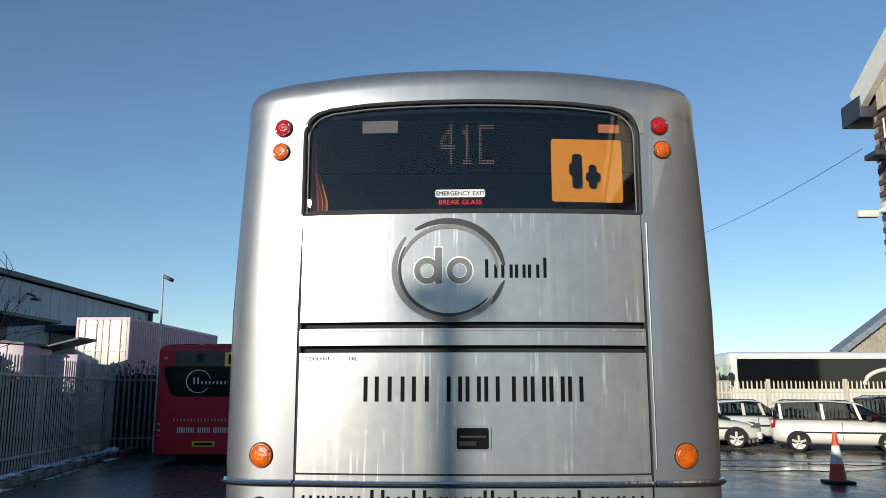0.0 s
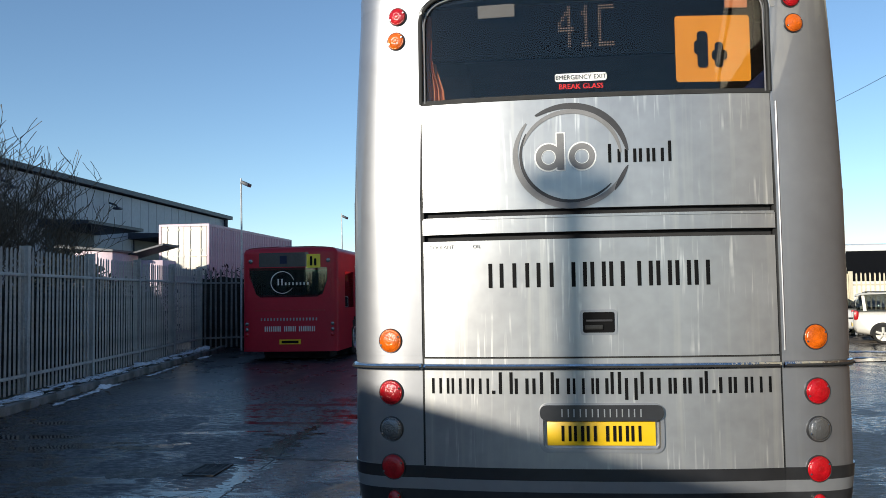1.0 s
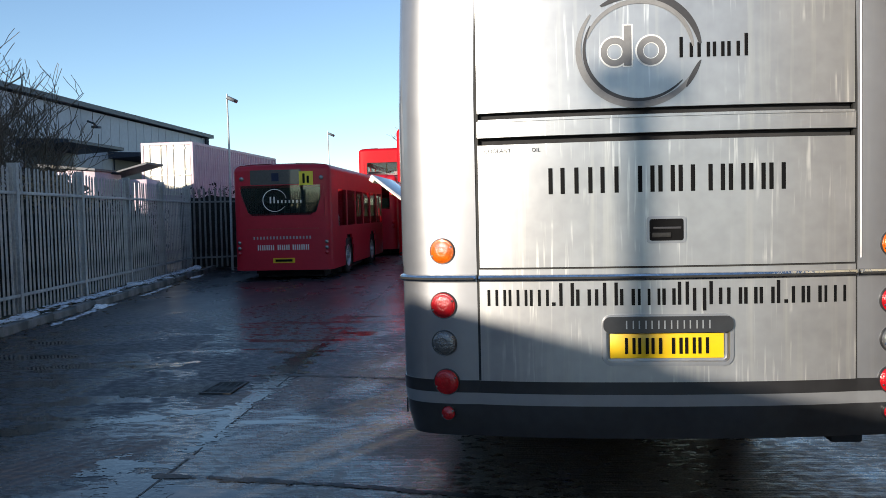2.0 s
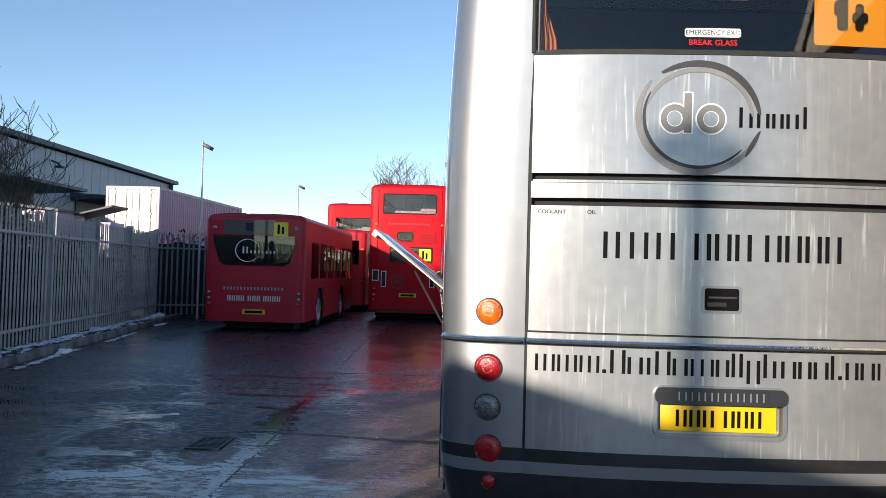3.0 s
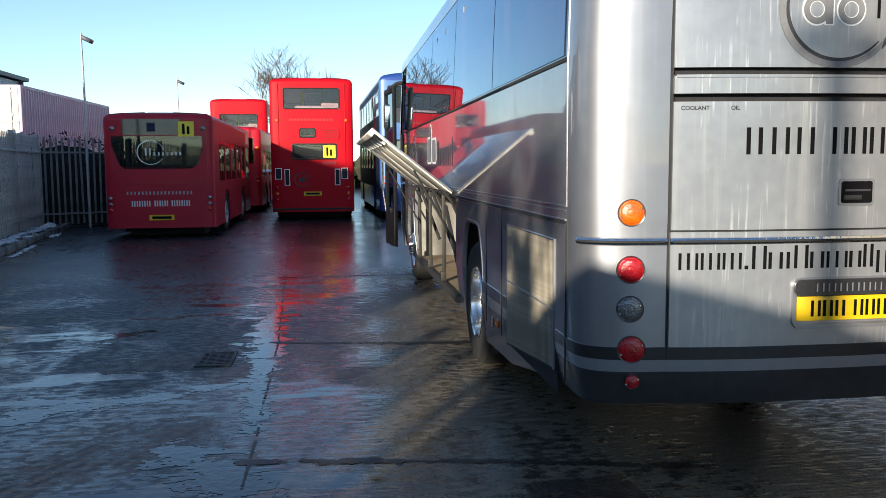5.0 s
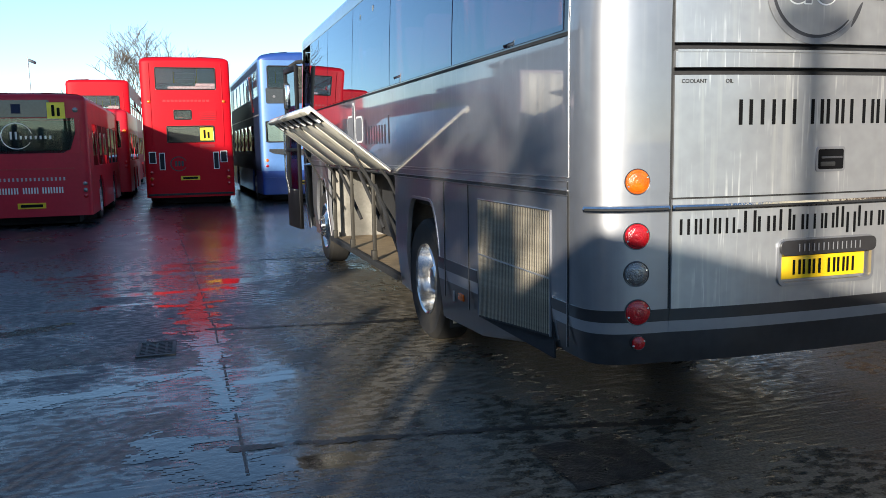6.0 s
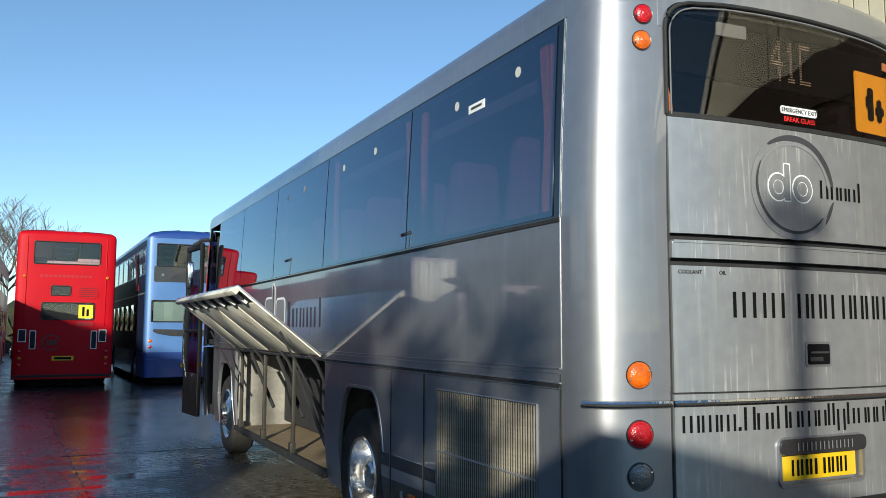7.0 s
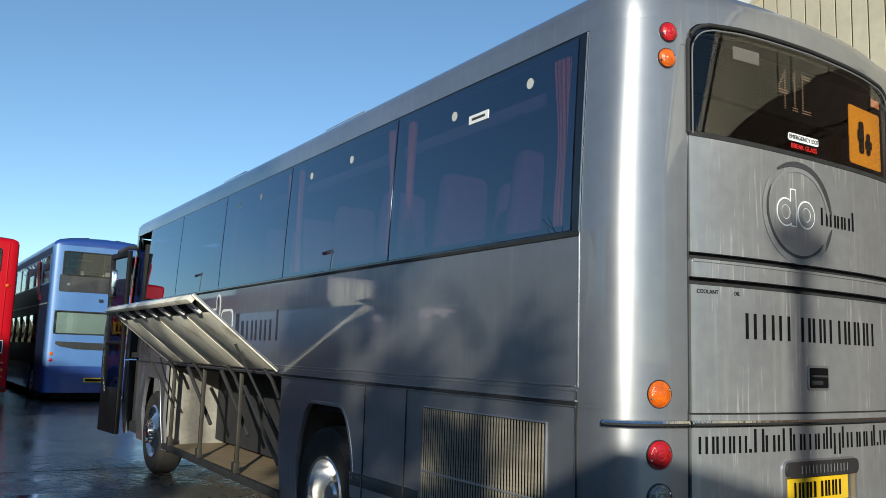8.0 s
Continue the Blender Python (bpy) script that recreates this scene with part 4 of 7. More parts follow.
def strokes(x0, x1, z0, h, s, n=2):
    """Plain upright bars over the width of one printed sign."""
    if n == 1:
        c = (x0 + x1) / 2
        return [(c - s / 2, c + s / 2, z0, h)]
    return [(x0 + (x1 - x0 - s) * k / (n - 1), x0 + (x1 - x0 - s) * k / (n - 1) + s, z0, h) for k in range(n)]


def print_bars(spec, y, material, parent, name):
    """One printed sign as thin bars that follow the bow of the tail."""
    for x0, x1, z0, h in spec:
        bm = box(x0, x1, -0.0012, 0, z0, z0 + h)
        for v in bm.verts:
            v.co.y += co_rear(v.co.x) + y
        part(name, bm, material, parent)


plate_housing = part("plate_housing", bend(recess(rounded(-0.300, 0.300, 0.862, 1.10, 0.045, 5), rounded(-0.278, 0.278, 0.880, 1.035, 0.022, 5), 0.03, -0.022, 0.022), 0.0), SILVER, coach, "silver number plate housing with a sunken well")
part("badge_bar", bend(prism(rounded(-0.292, 0.292, 1.018, 1.092, 0.03, 4), -0.036, 0.0, "y"), 0.0), BLACK_PAINT, plate_housing, "dark chrome badge bar")
num_plate = part("number_plate", bend(box(-0.258, 0.258, 0.004, 0.012, 0.893, 1.008, 0.003), 0.0), PLATE_YELLOW, plate_housing, "yellow number plate")
for k in range(6):
    x = -0.190 + 0.060 * k + (0.032 if k > 2 else 0)
    print_bars(strokes(x, x + 0.048, 0.914, 0.075, 0.014), 0.0035, PRINT_BLACK, num_plate, "plate_bar")
for k in range(7):
    print_bars(strokes(-0.19 + 0.057 * k, -0.154 + 0.057 * k, 1.036, 0.038, 0.006), -0.0365, STRIPE_GREY, plate_housing, "badge_mark")

# engine door: recessed latch, filler words, printed bars
latch = part("latch_frame", bend(prism(rounded(-0.088, 0.088, 1.425, 1.548, 0.016, 4), -0.006, 0.0, "y"), 0.008), SILVER, engine_door, "silver latch frame")
part("latch_recess", bend(prism(rounded(-0.076, 0.076, 1.437, 1.536, 0.01, 3), -0.008, -0.004, "y"), 0.008), PRINT_BLACK, latch, "black recessed latch")
part("latch_bar", bend(box(-0.06, 0.065, -0.014, -0.008, 1.49, 1.50, 0.002), 0.008), PRINT_GREY, latch)
part("latch_paddle", bend(box(-0.066, 0.02, -0.016, -0.008, 1.452, 1.474, 0.004), 0.008), RUBBER, latch)
UPRIGHT = Matrix.Rotation(radians(90), 4, "X")
for text, x in (("COOLANT", -0.762), ("OIL", -0.584)):
    turn = math.atan2(co_rear(x + 0.05) - co_rear(x - 0.05), 0.1)
    words(text, 0.026, Matrix.Translation((x, co_rear(x) - 0.0098, 1.866)) @ Matrix.Rotation(turn, 4, "Z") @ UPRIGHT, PRINT_BLACK, engine_door, "filler_word")
for k, n in enumerate("2212222222" + "2"):
    x = -0.529 + 0.0905 * k + (0.043 if k > 3 else 0) + (0.043 if k > 6 else 0)
    print_bars(strokes(x, x + 0.074, 1.660, 0.120, 0.019, 1 if k in (1, 3) else 2), -0.0085, PRINT_BLACK, engine_door, "printed_bar")
# the web line: widths of its signs, with how many bars each takes and whether it rises or hangs
x = -0.832
for wide, n, rise in ((72, 3, 0), (72, 3, 0), (72, 3, 0), (28, 0, 0), (56, 2, 1), (56, 2, 0), (33, 1, 0), (56, 2, 1), (56, 2, 0), (83, 3, 0), (50, 2, 0), (22, 1, 1), (28, 1, 1), (50, 2, -1),
                      (28, 1, 1), (33, 1, 0), (56, 2, 0), (50, 2, 0), (56, 2, 0), (22, 1, 1), (28, 0, 0), (50, 2, 0), (56, 2, 0), (83, 3, 0)):
    a, b = x + wide * 0.00013 + 0.001, x + wide * 0.001375 - 0.001
    x += wide * 0.001375
    if n == 0:
        spec = strokes(a, b, 1.142, 0.017, 0.017, 1)
    else:
        spec = strokes(a, b, 1.142 - (0.028 if rise < 0 else 0), 0.076 + (0.03 if rise > 0 else 0.028 if rise < 0 else 0), 0.0155 if n < 3 else 0.013, n)
    print_bars(spec, -0.0105, PRINT_BLACK, bumper, "printed_bar")

# round emblem on the hatch: two broken rings and plain blocks
def arc_band(r0, r1, a0, a1, cx, cz, taper=1.0):
    n = 40
    out = []
    for k in range(n + 1):
        a = radians(a0 + (a1 - a0) * k / n)
        out.append((cx + r1 * math.cos(a), cz + r1 * 0.93 * math.sin(a)))
    for k in range(n, -1, -1):
        a = radians(a0 + (a1 - a0) * k / n)
        w = (r1 - r0) * (math.sin(math.pi * k / n) ** 0.6 * (1 - taper) + taper)
        out.append((cx + (r1 - w) * math.cos(a), cz + (r1 - w) * 0.93 * math.sin(a)))
    bm = bmesh.new()
    for k in range(n):
        q = [out[k], out[k + 1], out[2 * n - k], out[2 * n + 1 - k]]
        bm.faces.new([bm.verts.new((px, -0.0005, pz)) for px, pz in q])
    bmesh.ops.remove_doubles(bm, verts=bm.verts[:], dist=1e-5)
    bmesh.ops.recalc_face_normals(bm, faces=bm.faces[:])
    bmesh.ops.solidify(bm, geom=bm.faces[:], thickness=0.001)
    return bm


LCX, LCZ = -0.114, 2.304
part("emblem_ring", bend(arc_band(0.245, 0.280, 4, 128, LCX, LCZ, 0.30), 0.0085), PRINT_GREY, hatch, "dark grey emblem ring")
part("emblem_ring", bend(arc_band(0.222, 0.246, 2, 165, LCX, LCZ, 0.35), 0.0087), LOGO_GREY, hatch, "mid grey emblem ring")
part("emblem_ring", bend(arc_band(0.248, 0.282, 140, 345, LCX - 0.002, LCZ, 0.25), 0.0085), LOGO_GREY, hatch)
part("emblem_ring", bend(arc_band(0.232, 0.250, 150, 322, LCX - 0.002, LCZ, 0.25), 0.0089), PRINT_GREY, hatch)
part("emblem_ring", bend(arc_band(0.262, 0.284, 318, 348, LCX, LCZ, 0.1), 0.0089), PRINT_GREY, hatch)


def blob(name, x0, x1, z0, z1, r, y, material, parent, f=None):
    bm = prism(rounded(x0, x1, z0, z1, r, 4), y - 0.0015, y, "y")
    return part(name, bend(bm, 0.0) if f is None else bm, material, parent)


def annulus(cx, cz, rx, rz, hole, y):
    """A plain flat ring."""
    n = 40
    bm = bmesh.new()
    rows = [[bm.verts.new((cx + rx * q * math.cos(2 * math.pi * k / n), d, cz + rz * q * math.sin(2 * math.pi * k / n))) for k in range(n)] for q, d in ((1.0, y), (1.0, y - 0.0012), (hole, y - 0.0012), (hole, y))]
    for a, b in zip(rows, rows[1:]):
        for k in range(n):
            bm.faces.new((a[k], a[(k + 1) % n], b[(k + 1) % n], b[k]))
    bmesh.ops.recalc_face_normals(bm, faces=bm.faces[:])
    return bm


for cx, cz in ((-0.222, 2.298), (-0.060, 2.298)):
    part("emblem_edge", bend(annulus(cx, cz, 0.070, 0.072, 0.46, -0.0070), 0.0), PRINT_WHITE, hatch)
    part("emblem_disc", bend(annulus(cx, cz, 0.063, 0.065, 0.56, -0.0088), 0.0), LOGO_GREY, hatch)
blob("emblem_edge", -0.186, -0.140, 2.228, 2.420, 0.004, -0.0076, PRINT_WHITE, hatch)
blob("emblem_block", -0.181, -0.147, 2.234, 2.414, 0.003, -0.0100, LOGO_GREY, hatch)
for x, w, hgt, n in ((0.056, 0.036, 0.092, 1), (0.104, 0.030, 0.066, 1), (0.146, 0.056, 0.066, 2), (0.214, 0.052, 0.066, 2), (0.278, 0.056, 0.066, 2), (0.352, 0.020, 0.100, 1)):
    print_bars(strokes(x, x + w, 2.262, hgt, 0.015, n), -0.0075, PRINT_BLACK, hatch, "emblem_bar")

# rear window: stickers, school sign, dot-matrix number, curtains
blob("exit_sticker", -0.182, 0.070, 2.672, 2.712, 0.012, -0.0015, PRINT_WHITE, rear_window)
words("EMERGENCY EXIT", 0.031, Matrix.Translation((-0.056, co_rear(0) - 0.0045, 2.691)) @ UPRIGHT, PRINT_GREY, rear_window, "exit_words")
words("BREAK GLASS", 0.036, Matrix.Translation((-0.056, co_rear(0) - 0.0025, 2.645)) @ UPRIGHT, PRINT_RED, rear_window, "break_words")
blob("grey_label", -0.56, -0.375, 3.020, 3.085, 0.004, 0.014, GREY_TRIM, rear_window)
blob("bar_label", 0.655, 0.765, 3.02, 3.065, 0.004, 0.014, ORANGE_CURTAIN, rear_window)
school = part("school_sign", bend(prism(rounded(0.41, 0.775, 2.655, 2.985, 0.015, 3), 0.020, 0.024, "y"), 0.0), SIGN_ORANGE, rear_window, "orange school bus sign with dark shapes")
for x0, x1, z0, z1 in ((0.515, 0.565, 2.725, 2.905), (0.50, 0.535, 2.79, 2.86), (0.60, 0.64, 2.725, 2.85), (0.585, 0.66, 2.76, 2.81)):
    part("sign_shape", bend(prism(rounded(x0, x1, z0, z1, 0.016, 4), 0.0165, 0.0185, "y"), 0.0), PRINT_BLACK, school)
LED = mat("unlit_led_dots", (0.42, 0.29, 0.22), 0.5)
GLYPHS = (("00010", "00110", "01010", "10010", "11111", "00010", "00010", "00010"), ("00100", "01100", "00100", "00100", "00100", "00100", "00100", "01110"), ("11111", "10000", "10000", "10000", "10000", "10000", "10000", "11111"))
dots = bmesh.new()
for g, rows in enumerate(GLYPHS):
    for j, row in enumerate(rows):
        for i, c in enumerate(row):
            if c == "1":
                for du in (0, 0.5):
                    for dv in (0, 0.5):
                        x, z = -0.155 + g * 0.10 + (i + du) * 0.016, 3.07 - (j + dv) * 0.027
                        box(x - 0.0019, x + 0.0019, 0.046, 0.048, z - 0.0024, z + 0.0024, 0, dots)
BOARD = mat("matt_black_board", (0.0025, 0.0025, 0.003), 0.8, spec=0.02)
display = part("display_board", box(-0.80, 0.80, 0.05, 0.10, 2.82, 3.10, 0.01), BOARD, coach, "dot-matrix route display")
tagged(part("display_dots", dots, LED, display, "small unlit display dots"), kind="stuff")


def curtain(x, y0, y1, z0, z1, axis="y", narrow=0.5):
    """A gathered curtain, tied in towards its foot."""
    bm = bmesh.new()
    rows = []
    for j in range(9):
        z = z1 + (z0 - z1) * j / 8
        squeeze = 1 - narrow * math.sin(math.pi * min(j / 8, 0.9)) ** 2
        row = []
        for i in range(13):
            t = i / 12 * squeeze
            off = 0.012 * math.sin(i * 1.9)
            p = (x + off, y0 + (y1 - y0) * t, z) if axis == "y" else (y0 + (y1 - y0) * t, x + off, z)
            row.append(bm.verts.new(p))
        rows.append(row)
    for a, b in zip(rows, rows[1:]):
        for i in range(12):
            bm.faces.new((a[i], a[i + 1], b[i + 1], b[i]))
    bmesh.ops.recalc_face_normals(bm, faces=bm.faces[:])
    bmesh.ops.solidify(bm, geom=bm.faces[:], thickness=0.006)
    return part("curtain", bm, ORANGE_CURTAIN, coach, "gathered rust-orange curtain")


for a, b in ((0.51, 0.62), (2.10, 2.00), (2.22, 2.36), (3.92, 3.84), (4.03, 4.15), (5.6, 5.48), (5.8, 5.92)):
    for s in (-1, 1):
        curtain(s * 1.165, a, b, 2.175, 3.05, "y", 0.3)
curtain(0.13, -0.84, -0.74, 2.63, 3.08, "x")


def coach_seat(x, y):
    s = part("coach_seat", box(x - 0.21, x + 0.21, y, y + 0.46, 1.78, 1.93, 0.05), SEAT_BLUE, coach)
    back = box(x - 0.21, x + 0.21, -0.06, 0.06, 0, 0.80, 0.055, seg=3)
    for v in back.verts:
        if v.co.z > 0.5:
            v.co.x = x + (v.co.x - x) * (1 - 0.3 * ((v.co.z - 0.5) / 0.3) ** 2)
    back.transform(Matrix.Translation((0, y, 1.88)) @ Matrix.Rotation(radians(7), 4, "X"))
    part("seat_back", back, SEAT_BLUE, s)
    part("seat_pedestal", box(x - 0.15, x + 0.15, y + 0.05, y + 0.35, 1.45, 1.78, 0.02), DARK, s)


for r in range(10):
    for x in (-0.95, -0.5, 0.5, 0.95):
        coach_seat(x, 1.08 + 0.76 * r)

# marks on the near-side windows
for k, (y, z) in enumerate(((0.76, 2.955), (1.47, 2.945), (2.83, 2.94), (3.55, 2.94), (4.7, 2.94), (5.3, 2.94))):
    bm = lathe([(0.029, -0.0008), (0.028, 0.0008)], 16, "x", (-1.2565 + tumble(z), y, z))
    part("window_spot", bm, SPOT_GREY, coach, "pale round window sticker")
st = part("window_sticker", box(-1.2585 + tumble(2.88), -1.2545 + tumble(2.88), 1.12, 1.31, 2.855, 2.905), PRINT_WHITE, coach, "small white exit sticker")
part("sticker_bar", box(-1.2594 + tumble(2.88), -1.2587 + tumble(2.88), 1.15, 1.28, 2.873, 2.888), PRINT_GREY, st)

# near side: side emblem as plain shapes, grille, seams, marker lamp
SX = -1.2555
SIDE_PRINT = mat("slate_print", (0.022, 0.023, 0.028), 0.3, spec=0.3, var=0.1)


def side_blob(name, y0, y1, z0, z1, r, material, off):
    return part(name, prism(rounded(y0, y1, z0, z1, r, 4), SX - off - 0.0012, SX - off, "x"), material, coach)


for k, (y0, y1, z0, z1) in enumerate(((5.62, 5.98, 1.66, 1.92), (5.60, 5.70, 1.66, 2.06), (5.20, 5.52, 1.66, 1.90))):
    side_blob("emblem_edge", y0 - 0.022, y1 + 0.022, z0 - 0.022, z1 + 0.022, 0.07, PRINT_WHITE, 0.0005 + 0.0004 * k)
    side_blob("emblem_block", y0, y1, z0, z1, 0.06, LOGO_GREY, 0.0025 + 0.0004 * k)
for y0, y1, z1 in ((5.00, 5.09, 1.87), (4.86, 4.93, 1.80), (4.62, 4.79, 1.80), (4.40, 4.56, 1.80), (4.17, 4.33, 1.80), (4.02, 4.06, 1.88)):
    for a, b in ((y0, y0 + 0.042), (y1 - 0.042, y1)) if y1 - y0 > 0.1 else ((y0, y1),):
        side_blob("emblem_bar", a, b, 1.62, z1, 0.012, SIDE_PRINT, 0.0005)

def grille_foot(y):
    return 0.568 - 0.108 * (y - 0.545) / 1.105


grille = part("engine_grille", prism([(0.552, grille_foot(0.552)), (0.560, grille_foot(0.560)), (0.560, 1.245), (0.552, 1.245)], -1.257, -1.245, "x"), SILVER, coach, "slatted engine cooling grille")
part("grille_frame", prism([(1.668, grille_foot(1.668)), (1.676, grille_foot(1.676)), (1.676, 1.245), (1.668, 1.245)], -1.257, -1.245, "x"), SILVER, grille)
part("grille_frame", prism([(0.560, grille_foot(0.560)), (1.668, grille_foot(1.668)), (1.668, grille_foot(1.668) + 0.008), (0.560, grille_foot(0.560) + 0.008)], -1.257, -1.245, "x"), RUBBER, grille)
part("grille_frame", box(-1.257, -1.245, 0.560, 1.668, 1.237, 1.245, 0.002), SILVER, grille)
part("grille_frame", box(-1.2585, -1.245, 0.560, 1.668, 0.875, 0.885, 0.003), STEEL, grille, "steel cross bar")
GRILLE = mat("dusty_grille_slat", (0.38, 0.335, 0.255), 0.55, 0.1, var=0.22, scale=5, second=(0.22, 0.195, 0.15), second_at=(0.5, 0.75), second_scale=3)
slat = bmesh.new()
prism([(-1.2565, -0.0052), (-1.2565, 0.0052), (-1.2535, 0.0052), (-1.2535, -0.0052)], 0.0, 1.0, "z", slat)
slat_me = bpy.data.meshes.new("grille_slat")
slat.to_mesh(slat_me)
slat.free()
slat_me.materials.append(GRILLE)
for k in range(46):
    y = 0.574 + 0.0239 * k
    ob = new("grille_slat", slat_me)
    ob.parent = grille
    ob.location = (0, y, grille_foot(y) + 0.012)
    ob.scale = (1, 1, 1.235 - grille_foot(y) - 0.012)
part("grille_backing", box(-1.235, -1.225, 0.545, 1.685, 0.45, 1.25), DARK, grille)

PIN = mat("bright_panel_edge", (0.55, 0.55, 0.56), 0.3, 0.9)
for y, z0, z1 in ((0.345, 0.56, 1.34), (1.86, 0.47, 1.335), (2.40, 0.47, 1.335), (0.345, 1.36, 1.40)):
    part("panel_seam", box(-1.2562, -1.25, y - 0.0035, y + 0.0035, z0, z1), RUBBER, coach)
    part("panel_edge", box(-1.2568, -1.25, y + 0.0035, y + 0.0075, z0, z1), PIN, coach)
part("panel_seam", box(-1.2565, -1.25, 0.345, 8.9, 1.334, 1.352), RUBBER, coach)
part("panel_edge", tube([(-1.2535 + tumble(z), 0.338, z) for z in (1.42, 1.8, 2.12, 2.4, 2.65, 2.9, 3.1)], 0.0045, 5), PIN, coach)
part("panel_edge", box(-1.2595, -1.25, 0.345, 3.88, 1.352, 1.358), PIN, coach)
part("panel_edge", box(-1.2570, -1.25, 0.345, 3.88, 1.398, 1.402), PIN, coach)
part("panel_edge", box(-1.2595, -1.25, 0.345, 8.9, 1.418, 1.424), PIN, coach)
part("panel_edge", box(-1.2585, -1.25, 0.345, 3.88, 1.327, 1.332), PIN, coach)
part("side_marker", box(-1.247, -1.232, 2.02, 2.13, 0.495, 0.545, 0.004), AMBER_LENS, coach, "amber side marker lamp")
part("filler_catch", box(-1.247, -1.235, 2.22, 2.25, 0.46, 0.54, 0.004), PIN, coach)
part("wheel_liner", box(-1.16, -0.7, 2.62, 3.56, 1.1, 1.2, 0.03), DARK, coach)
part("wheel_liner", box(-0.75, -0.7, 2.5, 3.7, 0.35, 1.2), DARK, coach)
flapm = part("mud_flap", box(-1.19, -0.93, 2.50, 2.512, 0.20, 0.45, 0.004), RUBBER, coach, "black mud flap with pale grimy shapes")
for a in (-1.15, -1.09):
    part("flap_mark", prism([(a - 0.018, 0.30), (a + 0.018, 0.30), (a + 0.016, 0.235), (a - 0.016, 0.235)], 2.496, 2.499, "y"), FLAP_PANEL, flapm)
part("flap_mark", box(-1.05, -1.0, 2.496, 2.499, 0.235, 0.30), FLAP_PANEL, flapm)
for x in (-1.08, 1.08):
    part("jacking_tab", prism([(x - 0.015, 0.56), (x + 0.015, 0.56), (x + 0.008, 0.50), (x - 0.010, 0.50)], 0.16, 0.18, "y"), RUBBER, coach)
part("exhaust_box", box(0.78, 0.93, 0.12, 0.4, 0.46, 0.56, 0.015), DARK, coach, "dark exhaust box")

# luggage bay and raised flap
GRIMY = mat("grimy_steel", (0.04, 0.036, 0.029), 0.6, 0.3, var=0.3, scale=8)
bay = part("luggage_bay", box(-1.19, 0.25, 3.90, 7.48, 0.385, 0.41), PLY, coach, "open luggage bay with plywood floor")
part("bay_back", box(0.24, 0.27, 3.9, 7.48, 0.41, 1.33), BAY_GREY, bay)
part("bay_end", box(-1.20, 0.24, 3.88, 3.90, 0.41, 1.33), BAY_GREY, bay)
part("bay_end", box(-1.20, 0.24, 7.48, 7.50, 0.41, 1.33), BAY_GREY, bay)
part("bay_ceiling", box(-1.20, 0.24, 3.9, 7.48, 1.31, 1.33), DARK, bay)
part("bay_divider", box(-0.35, -0.32, 4.6, 7.45, 0.42, 1.28), BAY_GREY, bay, "pale scuffed bay partition")
part("bay_sill", box(-1.25, -1.195, 3.88, 7.5, 0.36, 0.425, 0.008), RUBBER, bay)
for y in (4.95, 6.1, 7.25):
    p_ = box(-1.235, -1.195, y - 0.016, y + 0.016, 0.42, 1.33, 0.006)
    box(-1.25, -1.195, y - 0.035, y + 0.035, 0.42, 0.52, 0.004, p_)
    part("bay_post", p_, GRIMY, bay)
for p0, p1 in (((-1.2, 3.98, 0.62), (-1.2, 4.9, 1.2)), ((-1.1, 5.0, 0.75), (-1.28, 5.35, 1.33)), ((-1.1, 6.15, 0.75), (-1.28, 6.5, 1.33)), ((-0.3, 4.0, 0.5), (-0.3, 4.3, 1.25))):
    part("brace", tube([p0, p1], 0.02, 6), DARK, bay)
HA = math.atan2(1.955 - 1.365, 2.005 - 1.26)
FL = 0.95
flap_m = Matrix.Translation((-1.262, 3.90, 1.362)) @ Matrix.Rotation(HA, 4, "Y")


def flap_part(name, x0, x1, y0, y1, z0, z1, material, parent, label="", bevel=0.004):
    bm = box(-x1, -x0, y0, y1, z0, z1, bevel)
    bm.transform(flap_m)
    return part(name, bm, material, parent, label)


FW = 3.38
flap = flap_part("luggage_flap", 0.02, FL, 0, FW, 0.0, 0.016, SILVER, coach, "raised luggage flap, silver outside, cream inside", 0.006)
flap_part("flap_lining", 0.03, FL - 0.20, 0.03, FW - 0.03, -0.008, -0.002, FLAP_PANEL, flap, "grimy recessed flap lining")
for y in (0.0, FW - 0.03):
    flap_part("flap_edge", 0.02, FL, y, y + 0.03, -0.014, 0.0, CREAM_LINING, flap)
flap_part("flap_edge", FL - 0.05, FL, 0.05, FW - 0.05, -0.05, 0.0, CREAM_LINING, flap)
flap_part("flap_channel", FL - 0.20, FL - 0.05, 0.05, FW - 0.05, -0.006, 0.0, DARK, flap, "dark seal channel")
for y in (0.24, 1.20, 2.18, 3.14):
    flap_part("flap_rib", 0.05, FL - 0.21, max(y - 0.44, 0.035), min(y + 0.44, FW - 0.035), -0.013, -0.008, CREAM_LINING, flap)
for k in range(7):
    y = 0.22 + k * 0.47
    flap_part("flap_clip", FL - 0.19, FL - 0.06, y, y + 0.10, -0.03, -0.006, PRINT_WHITE, flap)
for y in (0.15, 1.1, 2.2, 3.2):
    part("hinge_arm", tube([(-1.2, 3.90 + y, 1.15), (-1.27, 3.90 + y, 1.30), (-1.34, 3.90 + y, 1.385)], 0.016, 6), RUBBER, flap)
for y in (0.08, FW - 0.1):
    part("gas_strut", tube([(-1.21, 3.9 + y, 0.85), (-1.62, 3.9 + y, 1.58)], 0.011, 6), RUBBER, flap)

